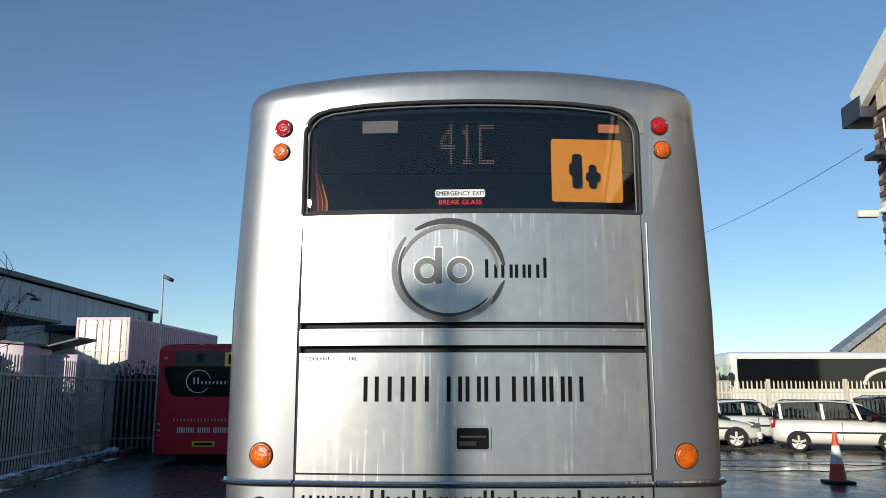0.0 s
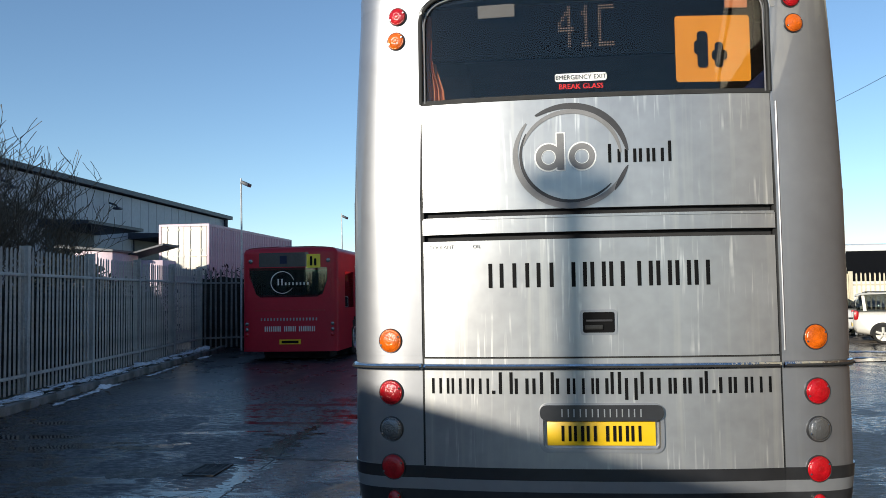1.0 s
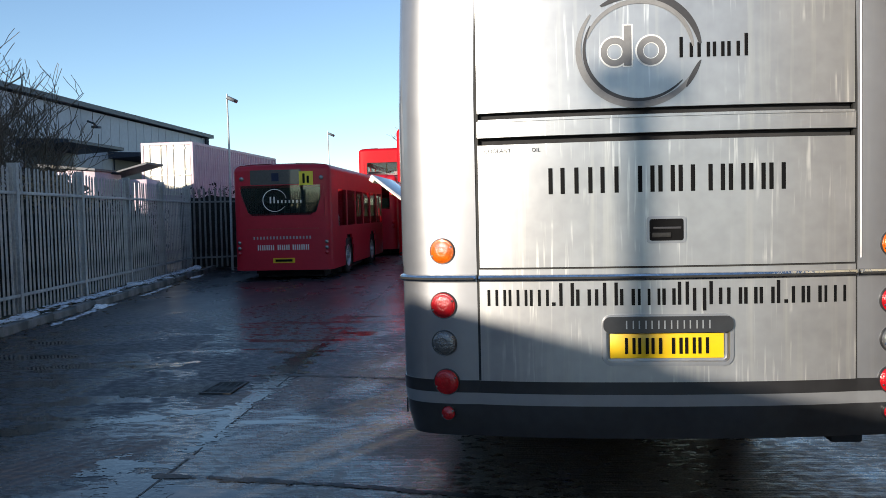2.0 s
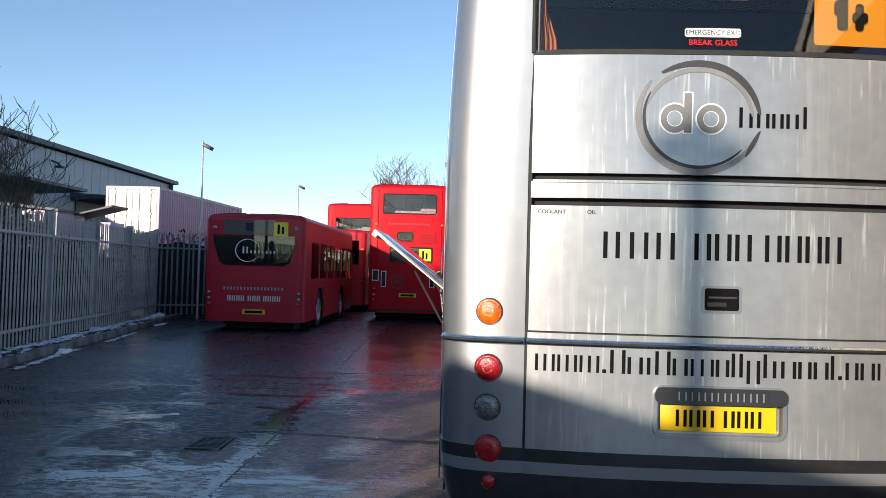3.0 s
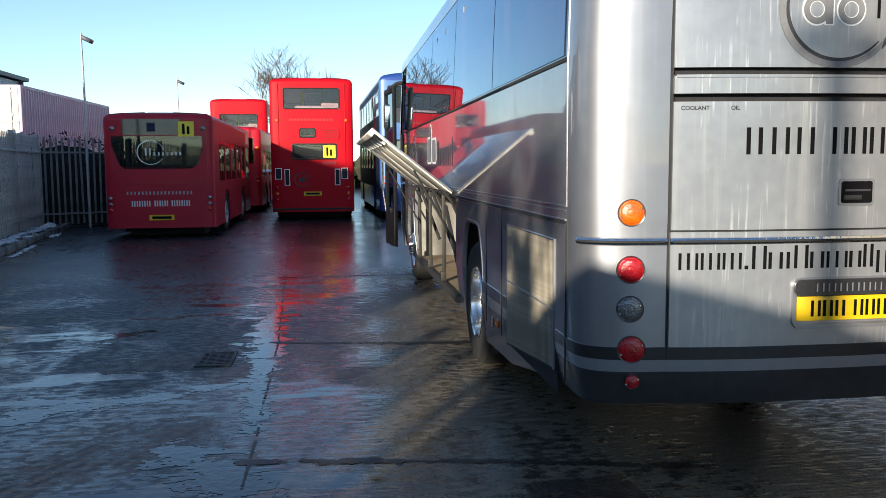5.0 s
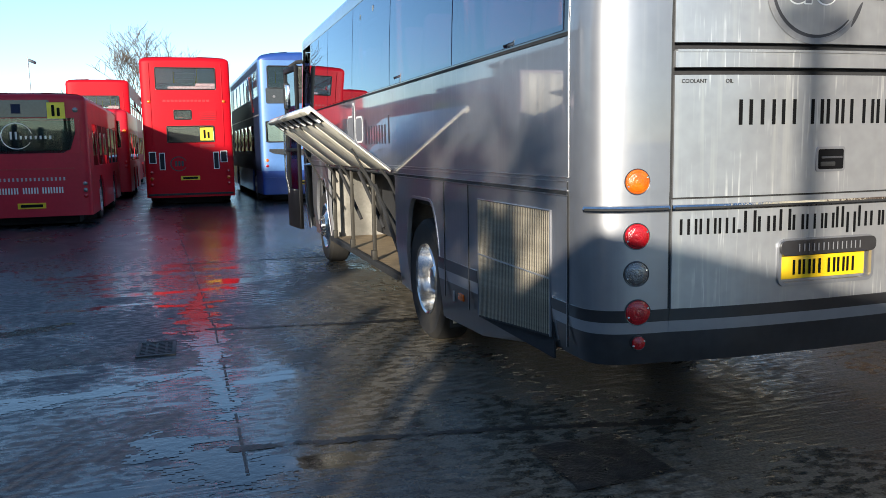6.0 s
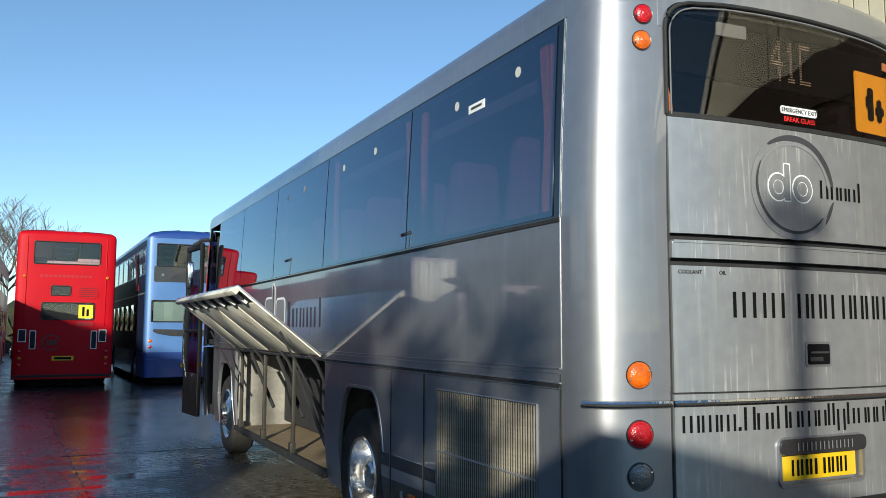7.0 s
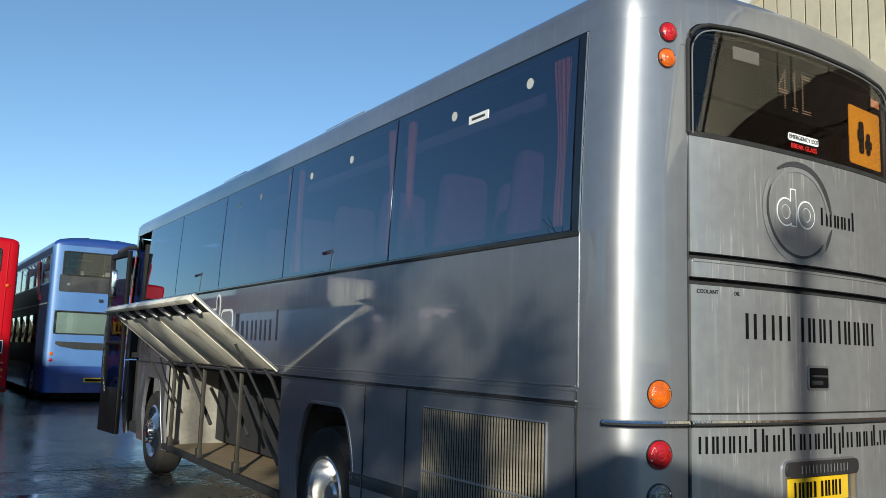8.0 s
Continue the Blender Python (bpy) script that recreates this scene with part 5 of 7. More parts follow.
# open entrance door, mirror, roof hatches
DOOR_BLACK = mat("matt_black_door_paint", (0.006, 0.006, 0.007), 0.55, spec=0.2, var=0.2, scale=4)
DM = Matrix.Translation((-1.33, 9.45, 0)) @ Matrix.Rotation(radians(6), 4, "Z")
door = box(0.0, 0.05, 0.0, 0.06, 0.34, 2.86, 0.01)
for a in ((0.0, 0.78, 0.0, 0.06, 0.34, 0.95), (0.73, 0.78, 0.0, 0.06, 0.95, 2.86), (0.05, 0.73, 0.0, 0.06, 2.78, 2.86), (0.05, 0.73, 0.0, 0.06, 1.55, 1.6)):
    box(*a, 0.008, door)
R90 = Matrix.Rotation(radians(90), 4, "Z")
door.transform(DM @ R90)
entrance = part("entrance_door", door, DOOR_BLACK, coach, "open black-framed entrance door")
for z0, z1 in ((0.95, 1.55), (1.6, 2.78)):
    g = box(0.04, 0.74, 0.02, 0.03, z0 - 0.01, z1 + 0.01)
    g.transform(DM @ R90)
    part("door_pane", g, COACH_GLASS, entrance)
rail = tube([(0.4, 0.12, 0.9), (0.42, 0.16, 1.2), (0.42, 0.16, 1.8), (0.4, 0.12, 2.1)], 0.015, 6)
rail.transform(DM @ R90)
part("grab_rail", rail, CHROME, entrance)
arm = tube([(-1.12, 10.0, 2.98), (-1.26, 10.16, 2.97), (-1.37, 10.2, 2.90), (-1.41, 10.18, 2.76), (-1.41, 10.15, 2.62)], 0.034, 8, None, 0.026)
mirror = part("wing_mirror", arm, RUBBER, coach, "black wing mirror on a swan-neck arm")
part("mirror_housing", box(-1.485, -1.325, 10.09, 10.20, 2.22, 2.64, 0.04, seg=3), RUBBER, mirror)
part("mirror_glass", box(-1.465, -1.345, 10.082, 10.09, 2.25, 2.61, 0.004), CHROME, mirror)
part("doorway_step", box(-1.15, -0.5, 8.98, 9.7, 0.36, 0.5, 0.01), DARK, coach)
part("doorway_side", box(-1.1, -1.0, 9.7, 9.78, 0.4, 3.0), DARK, coach)
for y in (3.2, 6.0):
    h_ = box(-0.95, -0.1, y, y + 0.75, 3.43, 3.458, 0.012)
    part("roof_hatch", h_, STRIPE_GREY, coach, "low grey roof hatch")


# arch lips round the wheels
def arch_lip(y0, y1, side, top=1.17, bot=0.46):
    """A smooth pressed lip round a wheel opening, turned in towards the wheel."""
    pts = []
    for k in range(57):
        a = k / 56
        pts.append((y0 + (y1 - y0) * a, arch_height(a, top)))
    pts = [(y0, bot)] + pts + [(y1, bot)]
    cy, cz = (y0 + y1) / 2, 0.62
    bm = bmesh.new()
    rows = []
    for i, (y, z) in enumerate(pts):
        ya, za = pts[max(0, i - 1)]
        yb, zb = pts[min(len(pts) - 1, i + 1)]
        d = Vector((yb - ya, zb - za)).normalized()
        n = Vector((-d.y, d.x))
        if n.dot(Vector((y - cy, z - cz))) < 0:
            n = -n
        row = []
        for off, x in ((0.012, 1.249), (0.010, 1.2545), (-0.010, 1.2550), (-0.014, 1.25), (-0.014, 1.215)):
            yy, zz = y + n.x * off, z + n.y * off
            row.append(bm.verts.new((side * (x - lean(zz)), yy, zz)))
        rows.append(row)
    for p, q in zip(rows, rows[1:]):
        for k in range(4):
            bm.faces.new((p[k], p[k + 1], q[k + 1], q[k]))
    bmesh.ops.recalc_face_normals(bm, faces=bm.faces[:])
    return part("wheel_arch_lip", settle(bm), SILVER, coach)


for ya, yb in (ARCH_R, ARCH_F):
    for side in (-1, 1):
        arch_lip(ya, yb, side)

# ---------------------------------------------------------------- other buses
def bus(name, label, m, W, L, H, paint, bands, rear_holes, side_windows, z0=0.24, r_rear=0.25, group="parked buses", lower=None, front_windows=((1.3, 2.3),), pane=None, bow=0.03):
    """A parked bus: one skin with real openings, roof, panes, wheels."""
    ring = Ring(W / 2, L, r_rear, 0.4, 6.0, 4.0)
    b = thing(name, label, "bus", m, group)
    holes = []
    for x0, x1, a, c in rear_holes:
        holes.append((ring.back(x0), ring.back(x1), a, c))
    for (y0, y1, a, c) in side_windows:
        holes.append((ring.left(y1), ring.left(y0), a, c))
        holes.append((ring.right(y0), ring.right(y1), a, c))
    for a, c in front_windows:
        holes += [(0, ring.left(L - 0.12), a, c), (ring.right(L - 0.12), ring.s[-1], a, c)]
    panes = list(holes)
    wheels = [2.3, L - 2.4]
    for wy in wheels:
        for d, h in ((0.62, 0.75), (0.5, 0.95), (0.32, 1.05)):
            holes.append((ring.left(wy + d), ring.left(wy - d), 0.1, h))
            holes.append((ring.right(wy - d), ring.right(wy + d), 0.1, h))
    top = H - 0.16
    splits = [z0] + bands + [top]
    for i, (a, c) in enumerate(zip(splits, splits[1:])):
        paint_i = lower if (lower is not None and i == 0) else paint
        part("body_panel", shell(ring, 0, ring.s[-1], a, c, holes, 0.04), paint_i, b)
    part("roof", crown(ring, [(0.004, top - bow), (0.004, top + 0.012), (0.018, top + 0.06), (0.06, top + 0.105), (0.15, top + 0.14), (0.4, top + 0.155), (0.9, H)], bow), paint, b)
    for a, c, p, q in panes:
        g = part("window", shell(ring, a - 0.01, c + 0.01, p - 0.01, q + 0.01, (), 0.005, -0.012), pane or BUS_GLASS, b)
        g.visible_shadow = False
    part("chassis", box(-W / 2 + 0.1, W / 2 - 0.1, 0.15, L - 0.15, z0 + 0.02, 1.0), DARK, b)
    # added dark block and boards, standing in for the shade beneath the bus
    part("shade_core", box(-W / 2 + 0.36, W / 2 - 0.36, 0.7, L - 0.7, 0.03, z0 + 0.03), DARK, b)
    part("shade_board", box(-W / 2 + 0.08, W / 2 - 0.08, 1.45, 1.47, 0.06, 0.5), RUBBER, b)
    part("shade_board", box(-W / 2 + 0.08, W / 2 - 0.08, L - 1.6, L - 1.58, 0.06, 0.5), RUBBER, b)
    for wy in wheels:
        for s in (-1, 1):
            wheel(b, s * (W / 2 - 0.16), wy, 0.47, s)
    return b, ring


def wheel(parent, x, y, R, s, wide=0.26, fancy=False, bowed=False):
    """Tyre with shoulders and a dished rim with nuts."""
    h = wide / 2
    inner = 0.57 if fancy and not bowed else 0.62
    t = part("wheel", lathe([(R * inner, -h * 0.9), (R * 0.9, -h), (R * 0.98, -h * 0.75), (R, -h * 0.3), (R, h * 0.3), (R * 0.98, h * 0.75), (R * 0.9, h), (R * inner, h * 0.9)], 36, "x", (x, y, R - 0.006), close=False), TYRE, parent, "black tyre")
    o = s * h
    if fancy and bowed:
        prof = [(0.64, 0.92), (0.60, 1.0), (0.56, 0.82), (0.48, 0.72), (0.34, 0.98), (0.30, 1.12), (0.17, 1.16), (0.15, 1.45), (0.05, 1.5)]
        nut = (1.05, 1.42)
    elif fancy:
        prof = [(0.59, 0.90), (0.57, 0.99), (0.54, 0.92), (0.525, 0.6), (0.50, -0.15), (0.46, -0.35), (0.30, -0.40), (0.24, -0.1), (0.21, 0.5), (0.17, 0.62), (0.05, 0.66)]
        nut = (-0.42, -0.12)
    else:
        prof = [(0.64, 0.92), (0.60, 1.0), (0.56, 0.8), (0.5, 0.45), (0.34, 0.3), (0.3, 0.7), (0.17, 0.75), (0.15, 1.15), (0.05, 1.2)]
        nut = (0.6, 0.95)
    rim = lathe([(R * a, o * c) for a, c in prof], 32, "x", (x, y, R - 0.006), close="end")
    for k in range(10):
        a = 2 * math.pi * k / 10
        p = Vector((x, y + math.cos(a) * R * (0.36 if fancy and not bowed else 0.25), R - 0.006 + math.sin(a) * R * (0.36 if fancy and not bowed else 0.25)))
        tube([p + Vector((o * nut[0], 0, 0)), p + Vector((o * nut[1], 0, 0))], R * (0.042 if fancy else 0.03), 6, rim)
    part("rim", rim, ALLOY if fancy else STEEL, t, "polished alloy rim" if fancy else "")
    return t


DDH = [(-0.84, 0.84, 3.36, 3.99), (-0.38, 0.12, 2.50, 2.78), (-0.60, 0.74, 1.84, 2.32)]
DDS = [(0.5 + 1.5 * k, 1.85 + 1.5 * k, 3.2, 3.95) for k in range(6)] + [(2.0 + 1.5 * k, 3.35 + 1.5 * k, 1.5, 2.3) for k in range(5)]
bus("double_decker_bus", "bright red double-decker bus parked with its lower half in shadow", Matrix.Translation((-2.9, 21.9, 0)), 2.5, 10.4, 4.29, BUS_RED, [1.1, 2.9], DDH, DDS, front_windows=((1.3, 2.4), (3.1, 4.05)))
bus("double_decker_bus", "bright red double-decker bus parked farther up the yard", Matrix.Translation((-6.4, 34.5, 0)), 2.5, 10.4, 4.66, BUS_RED, [1.1, 2.9], DDH, DDS, front_windows=((1.3, 2.4), (3.1, 4.05)))
# lower band in deep blue stands for the shadow over the bus's foot
bus("double_decker_bus", "light blue double-decker bus with navy sides and domed roof", Matrix.Translation((0.40, 21.6, 0)) @ Matrix.Rotation(radians(1.2), 4, "Z"), 2.5, 11, 4.36, BUS_BLUE, [0.95, 2.9],
    [(-1.00, 1.00, 3.38, 4.04), (-1.10, 0.85, 1.80, 2.42)], DDS, lower=BUS_DEEP_SHADE, pane=DARK_GLASS, front_windows=((1.3, 2.4), (3.1, 4.05)), bow=0.12)
bus("single_decker_bus", "red single-decker bus parked in shade by the fence", Matrix.Translation((-6.24, 16.0, 0)), 2.44, 8.6, 2.86, BUS_RED_SHADE, [1.1, 2.2],
    [(-1.03, 0.97, 1.65, 2.28)], [(0.9 + 1.25 * k, 2.0 + 1.25 * k, 1.3, 2.25) for k in range(6)], r_rear=0.24, pane=DARK_GLASS)
bus("single_decker_bus", "red single-decker bus squeezed between other buses", Matrix.Translation((-6.05, 26.6, 0)), 2.44, 6.5, 3.05, BUS_RED_SHADE, [1.1, 2.2],
    [(-1.03, 0.97, 1.75, 2.65)], [(0.9 + 1.25 * k, 2.0 + 1.25 * k, 1.3, 2.25) for k in range(4)], r_rear=0.24, pane=DARK_GLASS)

# wheels of the silver coach
for wy in (3.08, 8.12):
    for s in (-1, 1):
        wheel(coach, s * 1.07, wy, 0.505, s, 0.29, True, wy > 5)

# ---------------------------------------------------------------- fence
F0, F1, F2 = Vector((-6.55, -6.0, 0)), Vector((-10.05, 19.6, 0)), Vector((-8.3, 20.6, 0))


def fence_run(name, label, a, b, base, height, material, pitch=0.155, post_gap=2.75, w=0.058, top=True, post_top=0.06):
    """Palisade: W-section pales with three-pointed heads, two rails, I-posts."""
    f = thing(name, label, "fence")
    d = (b - a)
    n = d.length
    d.normalize()
    rz = math.atan2(d.y, d.x)
    pale = bmesh.new()
    zs = [(0.0, w), (height - 0.10, w), (height - 0.04, w * 0.95), (height, w * 0.12)]
    for s in (-1, 1):
        rows = [[pale.verts.new((s * ww * 0.5, -0.018, z)), pale.verts.new((s * ww * 0.22, 0.0, z)), pale.verts.new((0, -0.010, z))] for z, ww in zs]
        for p, q in zip(rows, rows[1:]):
            for k in range(2):
                pale.faces.new((p[k], p[k + 1], q[k + 1], q[k]))
    bmesh.ops.recalc_face_normals(pale, faces=pale.faces[:])
    pale.normal_update()
    me = bpy.data.meshes.new("pale")
    bmesh.ops.solidify(pale, geom=pale.faces[:], thickness=0.004)
    pale.to_mesh(me)
    pale.free()
    me.materials.append(material)
    rng = random.Random(7)
    k = 0
    while k * pitch < n:
        p = a + d * (k * pitch)
        ob = new("pale", me)
        ob.parent = f
        ob.matrix_local = Matrix.Translation((p.x, p.y, base + rng.uniform(-0.015, 0.01))) @ Matrix.Rotation(rz + rng.uniform(-0.05, 0.05), 4, "Z") @ Matrix.Rotation(rng.uniform(-0.012, 0.012), 4, "Y")
        k += 1
    for z in (base + 0.28, base + height - 0.42):
        r = box(0, n, 0.008, 0.05, z - 0.025, z + 0.025, 0.004)
        r.transform(Matrix.Translation(a) @ Matrix.Rotation(rz, 4, "Z"))
        part("rail", r, material, f)
    k = 0
    while k * post_gap <= n + 0.01:
        p = a + d * (k * post_gap)
        bm = box(-0.05, 0.05, -0.09, -0.075, 0, base + height + post_top)
        box(-0.006, 0.006, -0.075, 0.035, 0, base + height + post_top, 0, bm)
        box(-0.05, 0.05, 0.05, 0.062, 0, base + height + post_top, 0, bm)
        bm.transform(Matrix.Translation(p) @ Matrix.Rotation(rz, 4, "Z"))
        part("post", bm, material, f)
        k += 1
    return f


fence_run("palisade_fence", "weathered grey steel palisade fence along a snowy kerb", F1, F0, 0.12, 2.35, FENCE_STEEL)
fence_run("palisade_fence", "steel palisade fence closing the yard corner, shade put into its colour", F2, F1, 0.12, 2.35, FENCE_SHADE)
fence_run("palisade_fence", "pale sunlit palisade fence behind parked cars", Vector((8.3, 26, 0)), Vector((22, 26, 0)), 0.0, 2.12, FENCE_CREAM, 0.155)

# ---------------------------------------------------------------- details of the parked buses
BUSES = {o["label"]: o for o in scene.objects if o.type == "EMPTY" and o.get("category") == "bus"}


def rear_bit(name, b, W, x0, x1, z0, z1, material, off=0.006, r=0.0, label="", thick=0.012):
    """A plate fixed to the flat of a bus's rear."""
    poly = rounded(x0, x1, z0, z1, r, 4) if r else [(x0, z0), (x1, z0), (x1, z1), (x0, z1)]
    return part(name, prism(poly, -off - thick * 0.5, -off + thick * 0.5, "y"), material, b, label)


def rear_disc(name, b, x, z, r, material, y=-0.004, label=""):
    return part(name, lathe([(r, 0.01), (r, -0.006), (r * 0.8, -0.014), (r * 0.1, -0.018)], 16, "y", (x, y, z)), material, b, label)


def school_mark(b, x0, x1, z0, z1, y=-0.012):
    s = part("school_sign", prism([(x0, z0), (x1, z0), (x1, z1), (x0, z1)], y - 0.004, y, "y"), SIGN_YELLOW, b, "yellow school bus sign")
    w, h = x1 - x0, z1 - z0
    for a, c, d, e in ((0.25, 0.42, 0.15, 0.85), (0.55, 0.72, 0.15, 0.68)):
        part("sign_shape", prism(rounded(x0 + a * w, x0 + c * w, z0 + d * h, z0 + e * h, 0.02, 3), y - 0.008, y - 0.004, "y"), PRINT_BLACK, s)


PALE_LINING = mat("pale_bus_lining", (0.6, 0.6, 0.57), 0.7, var=0.08)


SEAT_PALE = mat("faded_pink_seat_cloth", (0.42, 0.26, 0.28), 0.9, var=0.25, scale=12)


def bus_seats(b, W, L, z, n, y0=1.0):
    part("ceiling_lining", box(-W / 2 + 0.1, W / 2 - 0.1, 0.3, L - 0.3, z + 1.53, z + 1.55), PALE_LINING if z > 2 else GREY_TRIM, b)
    if z > 2:
        for k in range(4):
            part("ceiling_lamp", box(-0.3, 0.3, 0.9 + 2.3 * k, 1.15 + 2.3 * k, z + 1.49, z + 1.53, 0.01), PRINT_WHITE, b)
    for k in range(5):
        part("grab_pole", tube([((-1) ** k * 0.35, 1.6 + 1.5 * k, z - 0.05), ((-1) ** k * 0.35, 1.6 + 1.5 * k, z + 1.53)], 0.018, 6), SIGN_YELLOW, b)
    for k in range(n):
        for x in (-W / 2 + 0.55, W / 2 - 0.55):
            s = part("seat", box(x - 0.42, x + 0.42, y0 + k * 0.95, y0 + 0.10 + k * 0.95, z, z + 1.0, 0.04), SEAT_PALE if z > 2 else SEAT_BLUE, b)
    part("deck", box(-W / 2 + 0.06, W / 2 - 0.06, 0.2, L - 0.2, z - 0.12, z - 0.05), DARK, b)


# teal for an added sheet: the rear window's reflected tone put into colour
TEAL_SHEEN = mat("teal_window_sheen", (0.15, 0.20, 0.20), 0.7, var=0.25, scale=4)
for lab, b in BUSES.items():
    if "double" in b.name and "red" in lab:
        bus_seats(b, 2.5, 10.4, 2.62, 9)
        part("rear_seat_row", box(-1.1, 1.1, 0.5, 0.62, 2.6, 3.50, 0.05), SEAT_PALE, b)
        for s in (-1, 1):
            rear_disc("tail_lamp", b, s * 1.04, 3.02, 0.045, AMBER_LENS, -0.004, "small amber high-level lamp")
            v1 = rear_bit("vent", b, 2.5, s * 1.0 - 0.13, s * 1.0 + 0.07, 1.24, 1.58, PRINT_WHITE, 0.004, 0.0, "white-edged dark vent")
            rear_bit("vent_slot", b, 2.5, s * 1.0 - 0.11, s * 1.0 + 0.05, 1.26, 1.56, DARK, 0.012)
            rear_bit("vent", b, 2.5, s * 0.76 - 0.09, s * 0.76 + 0.07, 1.05, 1.55, PRINT_WHITE, 0.004)
            rear_bit("vent_slot", b, 2.5, s * 0.76 - 0.07, s * 0.76 + 0.05, 1.07, 1.53, DARK, 0.012)
            for z, m_ in ((0.98, RED_LENS), (0.80, AMBER_LENS), (0.62, RED_LENS)):
                rear_disc("tail_lamp", b, s * 1.08, z, 0.05, m_, 0.0)
        rear_bit("louvre_panel", b, 2.5, 0.30, 0.82, 2.45, 2.78, BUS_RED, 0.010, 0.02, "", 0.02)
        for k in range(5):
            rear_bit("louvre", b, 2.5, 0.33, 0.79, 2.49 + k * 0.055, 2.50 + k * 0.055, DARK, 0.022)
        for x0, x1, z0, z1 in DDH:
            ring_ = [(x, -0.012, z) for x, z in rounded(x0 + 0.01, x1 - 0.01, z0 + 0.01, z1 - 0.01, 0.05, 4)]
            part("window_frame", tube(ring_ + [ring_[0]], 0.018, 6), RUBBER, b, "grey rubber window frame")
        school_mark(b, 0.33, 0.70, 1.89, 2.26)
        rear_bit("destination_board", b, 2.5, -0.58, 0.32, 1.87, 2.30, DARK, -0.05, 0.0, "", 0.02)
        rear_bit("number_plate", b, 2.5, -0.28, 0.26, 0.74, 0.86, PLATE_YELLOW, 0.008, 0, "yellow number plate")
        rear_bit("plate_bar", b, 2.5, -0.22, 0.20, 0.77, 0.83, PRINT_BLACK, 0.016)
        em = arc_band(0.20, 0.235, 20, 330, -0.32, 1.22, 0.5)
        em.transform(Matrix.Translation((0, -0.006, 0)))
        part("emblem_ring", em, PRINT_GREY, b)
        for k in range(3):
            rear_bit("emblem_bar", b, 2.5, -0.42 + 0.09 * k, -0.36 + 0.09 * k, 1.15, 1.30, PRINT_GREY, 0.006)
        for k in range(12):
            rear_bit("faint_bar", b, 2.5, -0.66 + 0.11 * k, -0.58 + 0.11 * k, 3.01, 3.07, mat("dark_red_print", (0.35, 0.006, 0.012), 0.4) if k == 0 else bpy.data.materials["dark_red_print"], 0.004, 0, "", 0.006)
        rear_bit("fleet_bar", b, 2.5, 0.3, 0.72, 1.68, 1.79, bpy.data.materials["dark_red_print"], 0.004, 0, "", 0.006)
        for s in (-1, 1):
            part("pillar_strip", box(s * 1.0 - 0.012, s * 1.0 + 0.012, -0.008, 0.02, 1.7, 4.12, 0.004), BUS_RED, b)
        rear_bit("lower_step", b, 2.5, -1.2, 1.2, 0.30, 0.36, RUBBER, 0.012)
    elif "double" in b.name:
        bus_seats(b, 2.5, 11, 2.62, 9)
        part("rear_slot", prism([(-1.02, 1.60), (0.80, 1.57), (0.80, 1.42), (0.2, 1.385), (-0.5, 1.40), (-0.92, 1.47), (-1.03, 1.53)], -0.012, 0.0, "y"), CHARCOAL, b, "dark tapering slot panel")
        for x0, x1, z0, z1 in ((-1.00, 1.00, 3.38, 4.04), (-1.10, 0.85, 1.80, 2.42)):
            ring_ = [(x, -0.006, z) for x, z in rounded(x0 + 0.01, x1 - 0.01, z0 + 0.01, z1 - 0.01, 0.06, 4)]
            part("window_frame", tube(ring_ + [ring_[0]], 0.02, 6), RUBBER, b, "black rubber window frame")
        rear_bit("dark_panel", b, 2.5, -1.06, 1.04, 2.94, 3.40, CHARCOAL, 0.006, 0.05, "dark navy panel under upper window", 0.012)
        rear_disc("round_sticker", b, -0.82, 3.14, 0.04, GREY_TRIM, -0.008, "pale round sticker")
        rear_bit("notice_panel", b, 2.5, -0.08, 0.32, 3.04, 3.26, CHARCOAL, 0.013, 0.0, "", 0.006)
        part("rear_camera", box(-0.02, 0.08, -0.05, 0.0, 2.70, 2.78, 0.01), RUBBER, b, "small black camera")
        part("window_blind", box(-1.05, 0.82, 0.05, 0.07, 1.82, 2.40, 0.01), SPOT_GREY, b, "pale window blind")
        school_mark(b, 0.40, 0.72, 1.86, 2.20)
        part("bumper_line", box(-1.22, 1.22, -0.014, 0.01, 0.735, 0.755, 0.004), BUS_DEEP_SHADE, b)
        rear_disc("tail_lamp", b, -1.10, 1.27, 0.048, AMBER_LENS, 0.012, "round amber lamp")
        rear_disc("tail_lamp", b, -1.10, 1.10, 0.045, RED_LENS, 0.012, "round red tail lamp")
        for s_ in (-1,):
            rear_disc("tail_lamp", b, s_ * -1.10, 1.27, 0.048, AMBER_LENS, 0.012)
        rear_bit("number_plate", b, 2.5, -0.25, 0.35, 0.52, 0.64, PLATE_YELLOW, 0.008, 0, "yellow number plate")
        rear_bit("plate_bar", b, 2.5, -0.2, 0.3, 0.55, 0.61, PRINT_BLACK, 0.016)
        part("side_skin", box(-1.260, -1.2535, 0.30, 10.55, 0.95, 3.16), BUS_NAVY, b, "dark navy side skin")
        part("side_skin", box(-1.258, -1.2535, 0.30, 10.55, 3.97, 4.16), BUS_NAVY, b)
        for k in range(5):
            part("side_glass", box(-1.2645, -1.2605, 2.0 + 1.5 * k, 3.4 + 1.5 * k, 1.55, 2.35, 0.004), FRIT, b, "dark glossy lower window" if k == 0 else "")
        part("side_rail", box(-1.266, -1.2605, 0.35, 10.5, 2.60, 2.64), STEEL, b)
        for o in b.children:
            if o.name.startswith("roof"):
                o.data.materials[0] = BUS_DEEP_SHADE
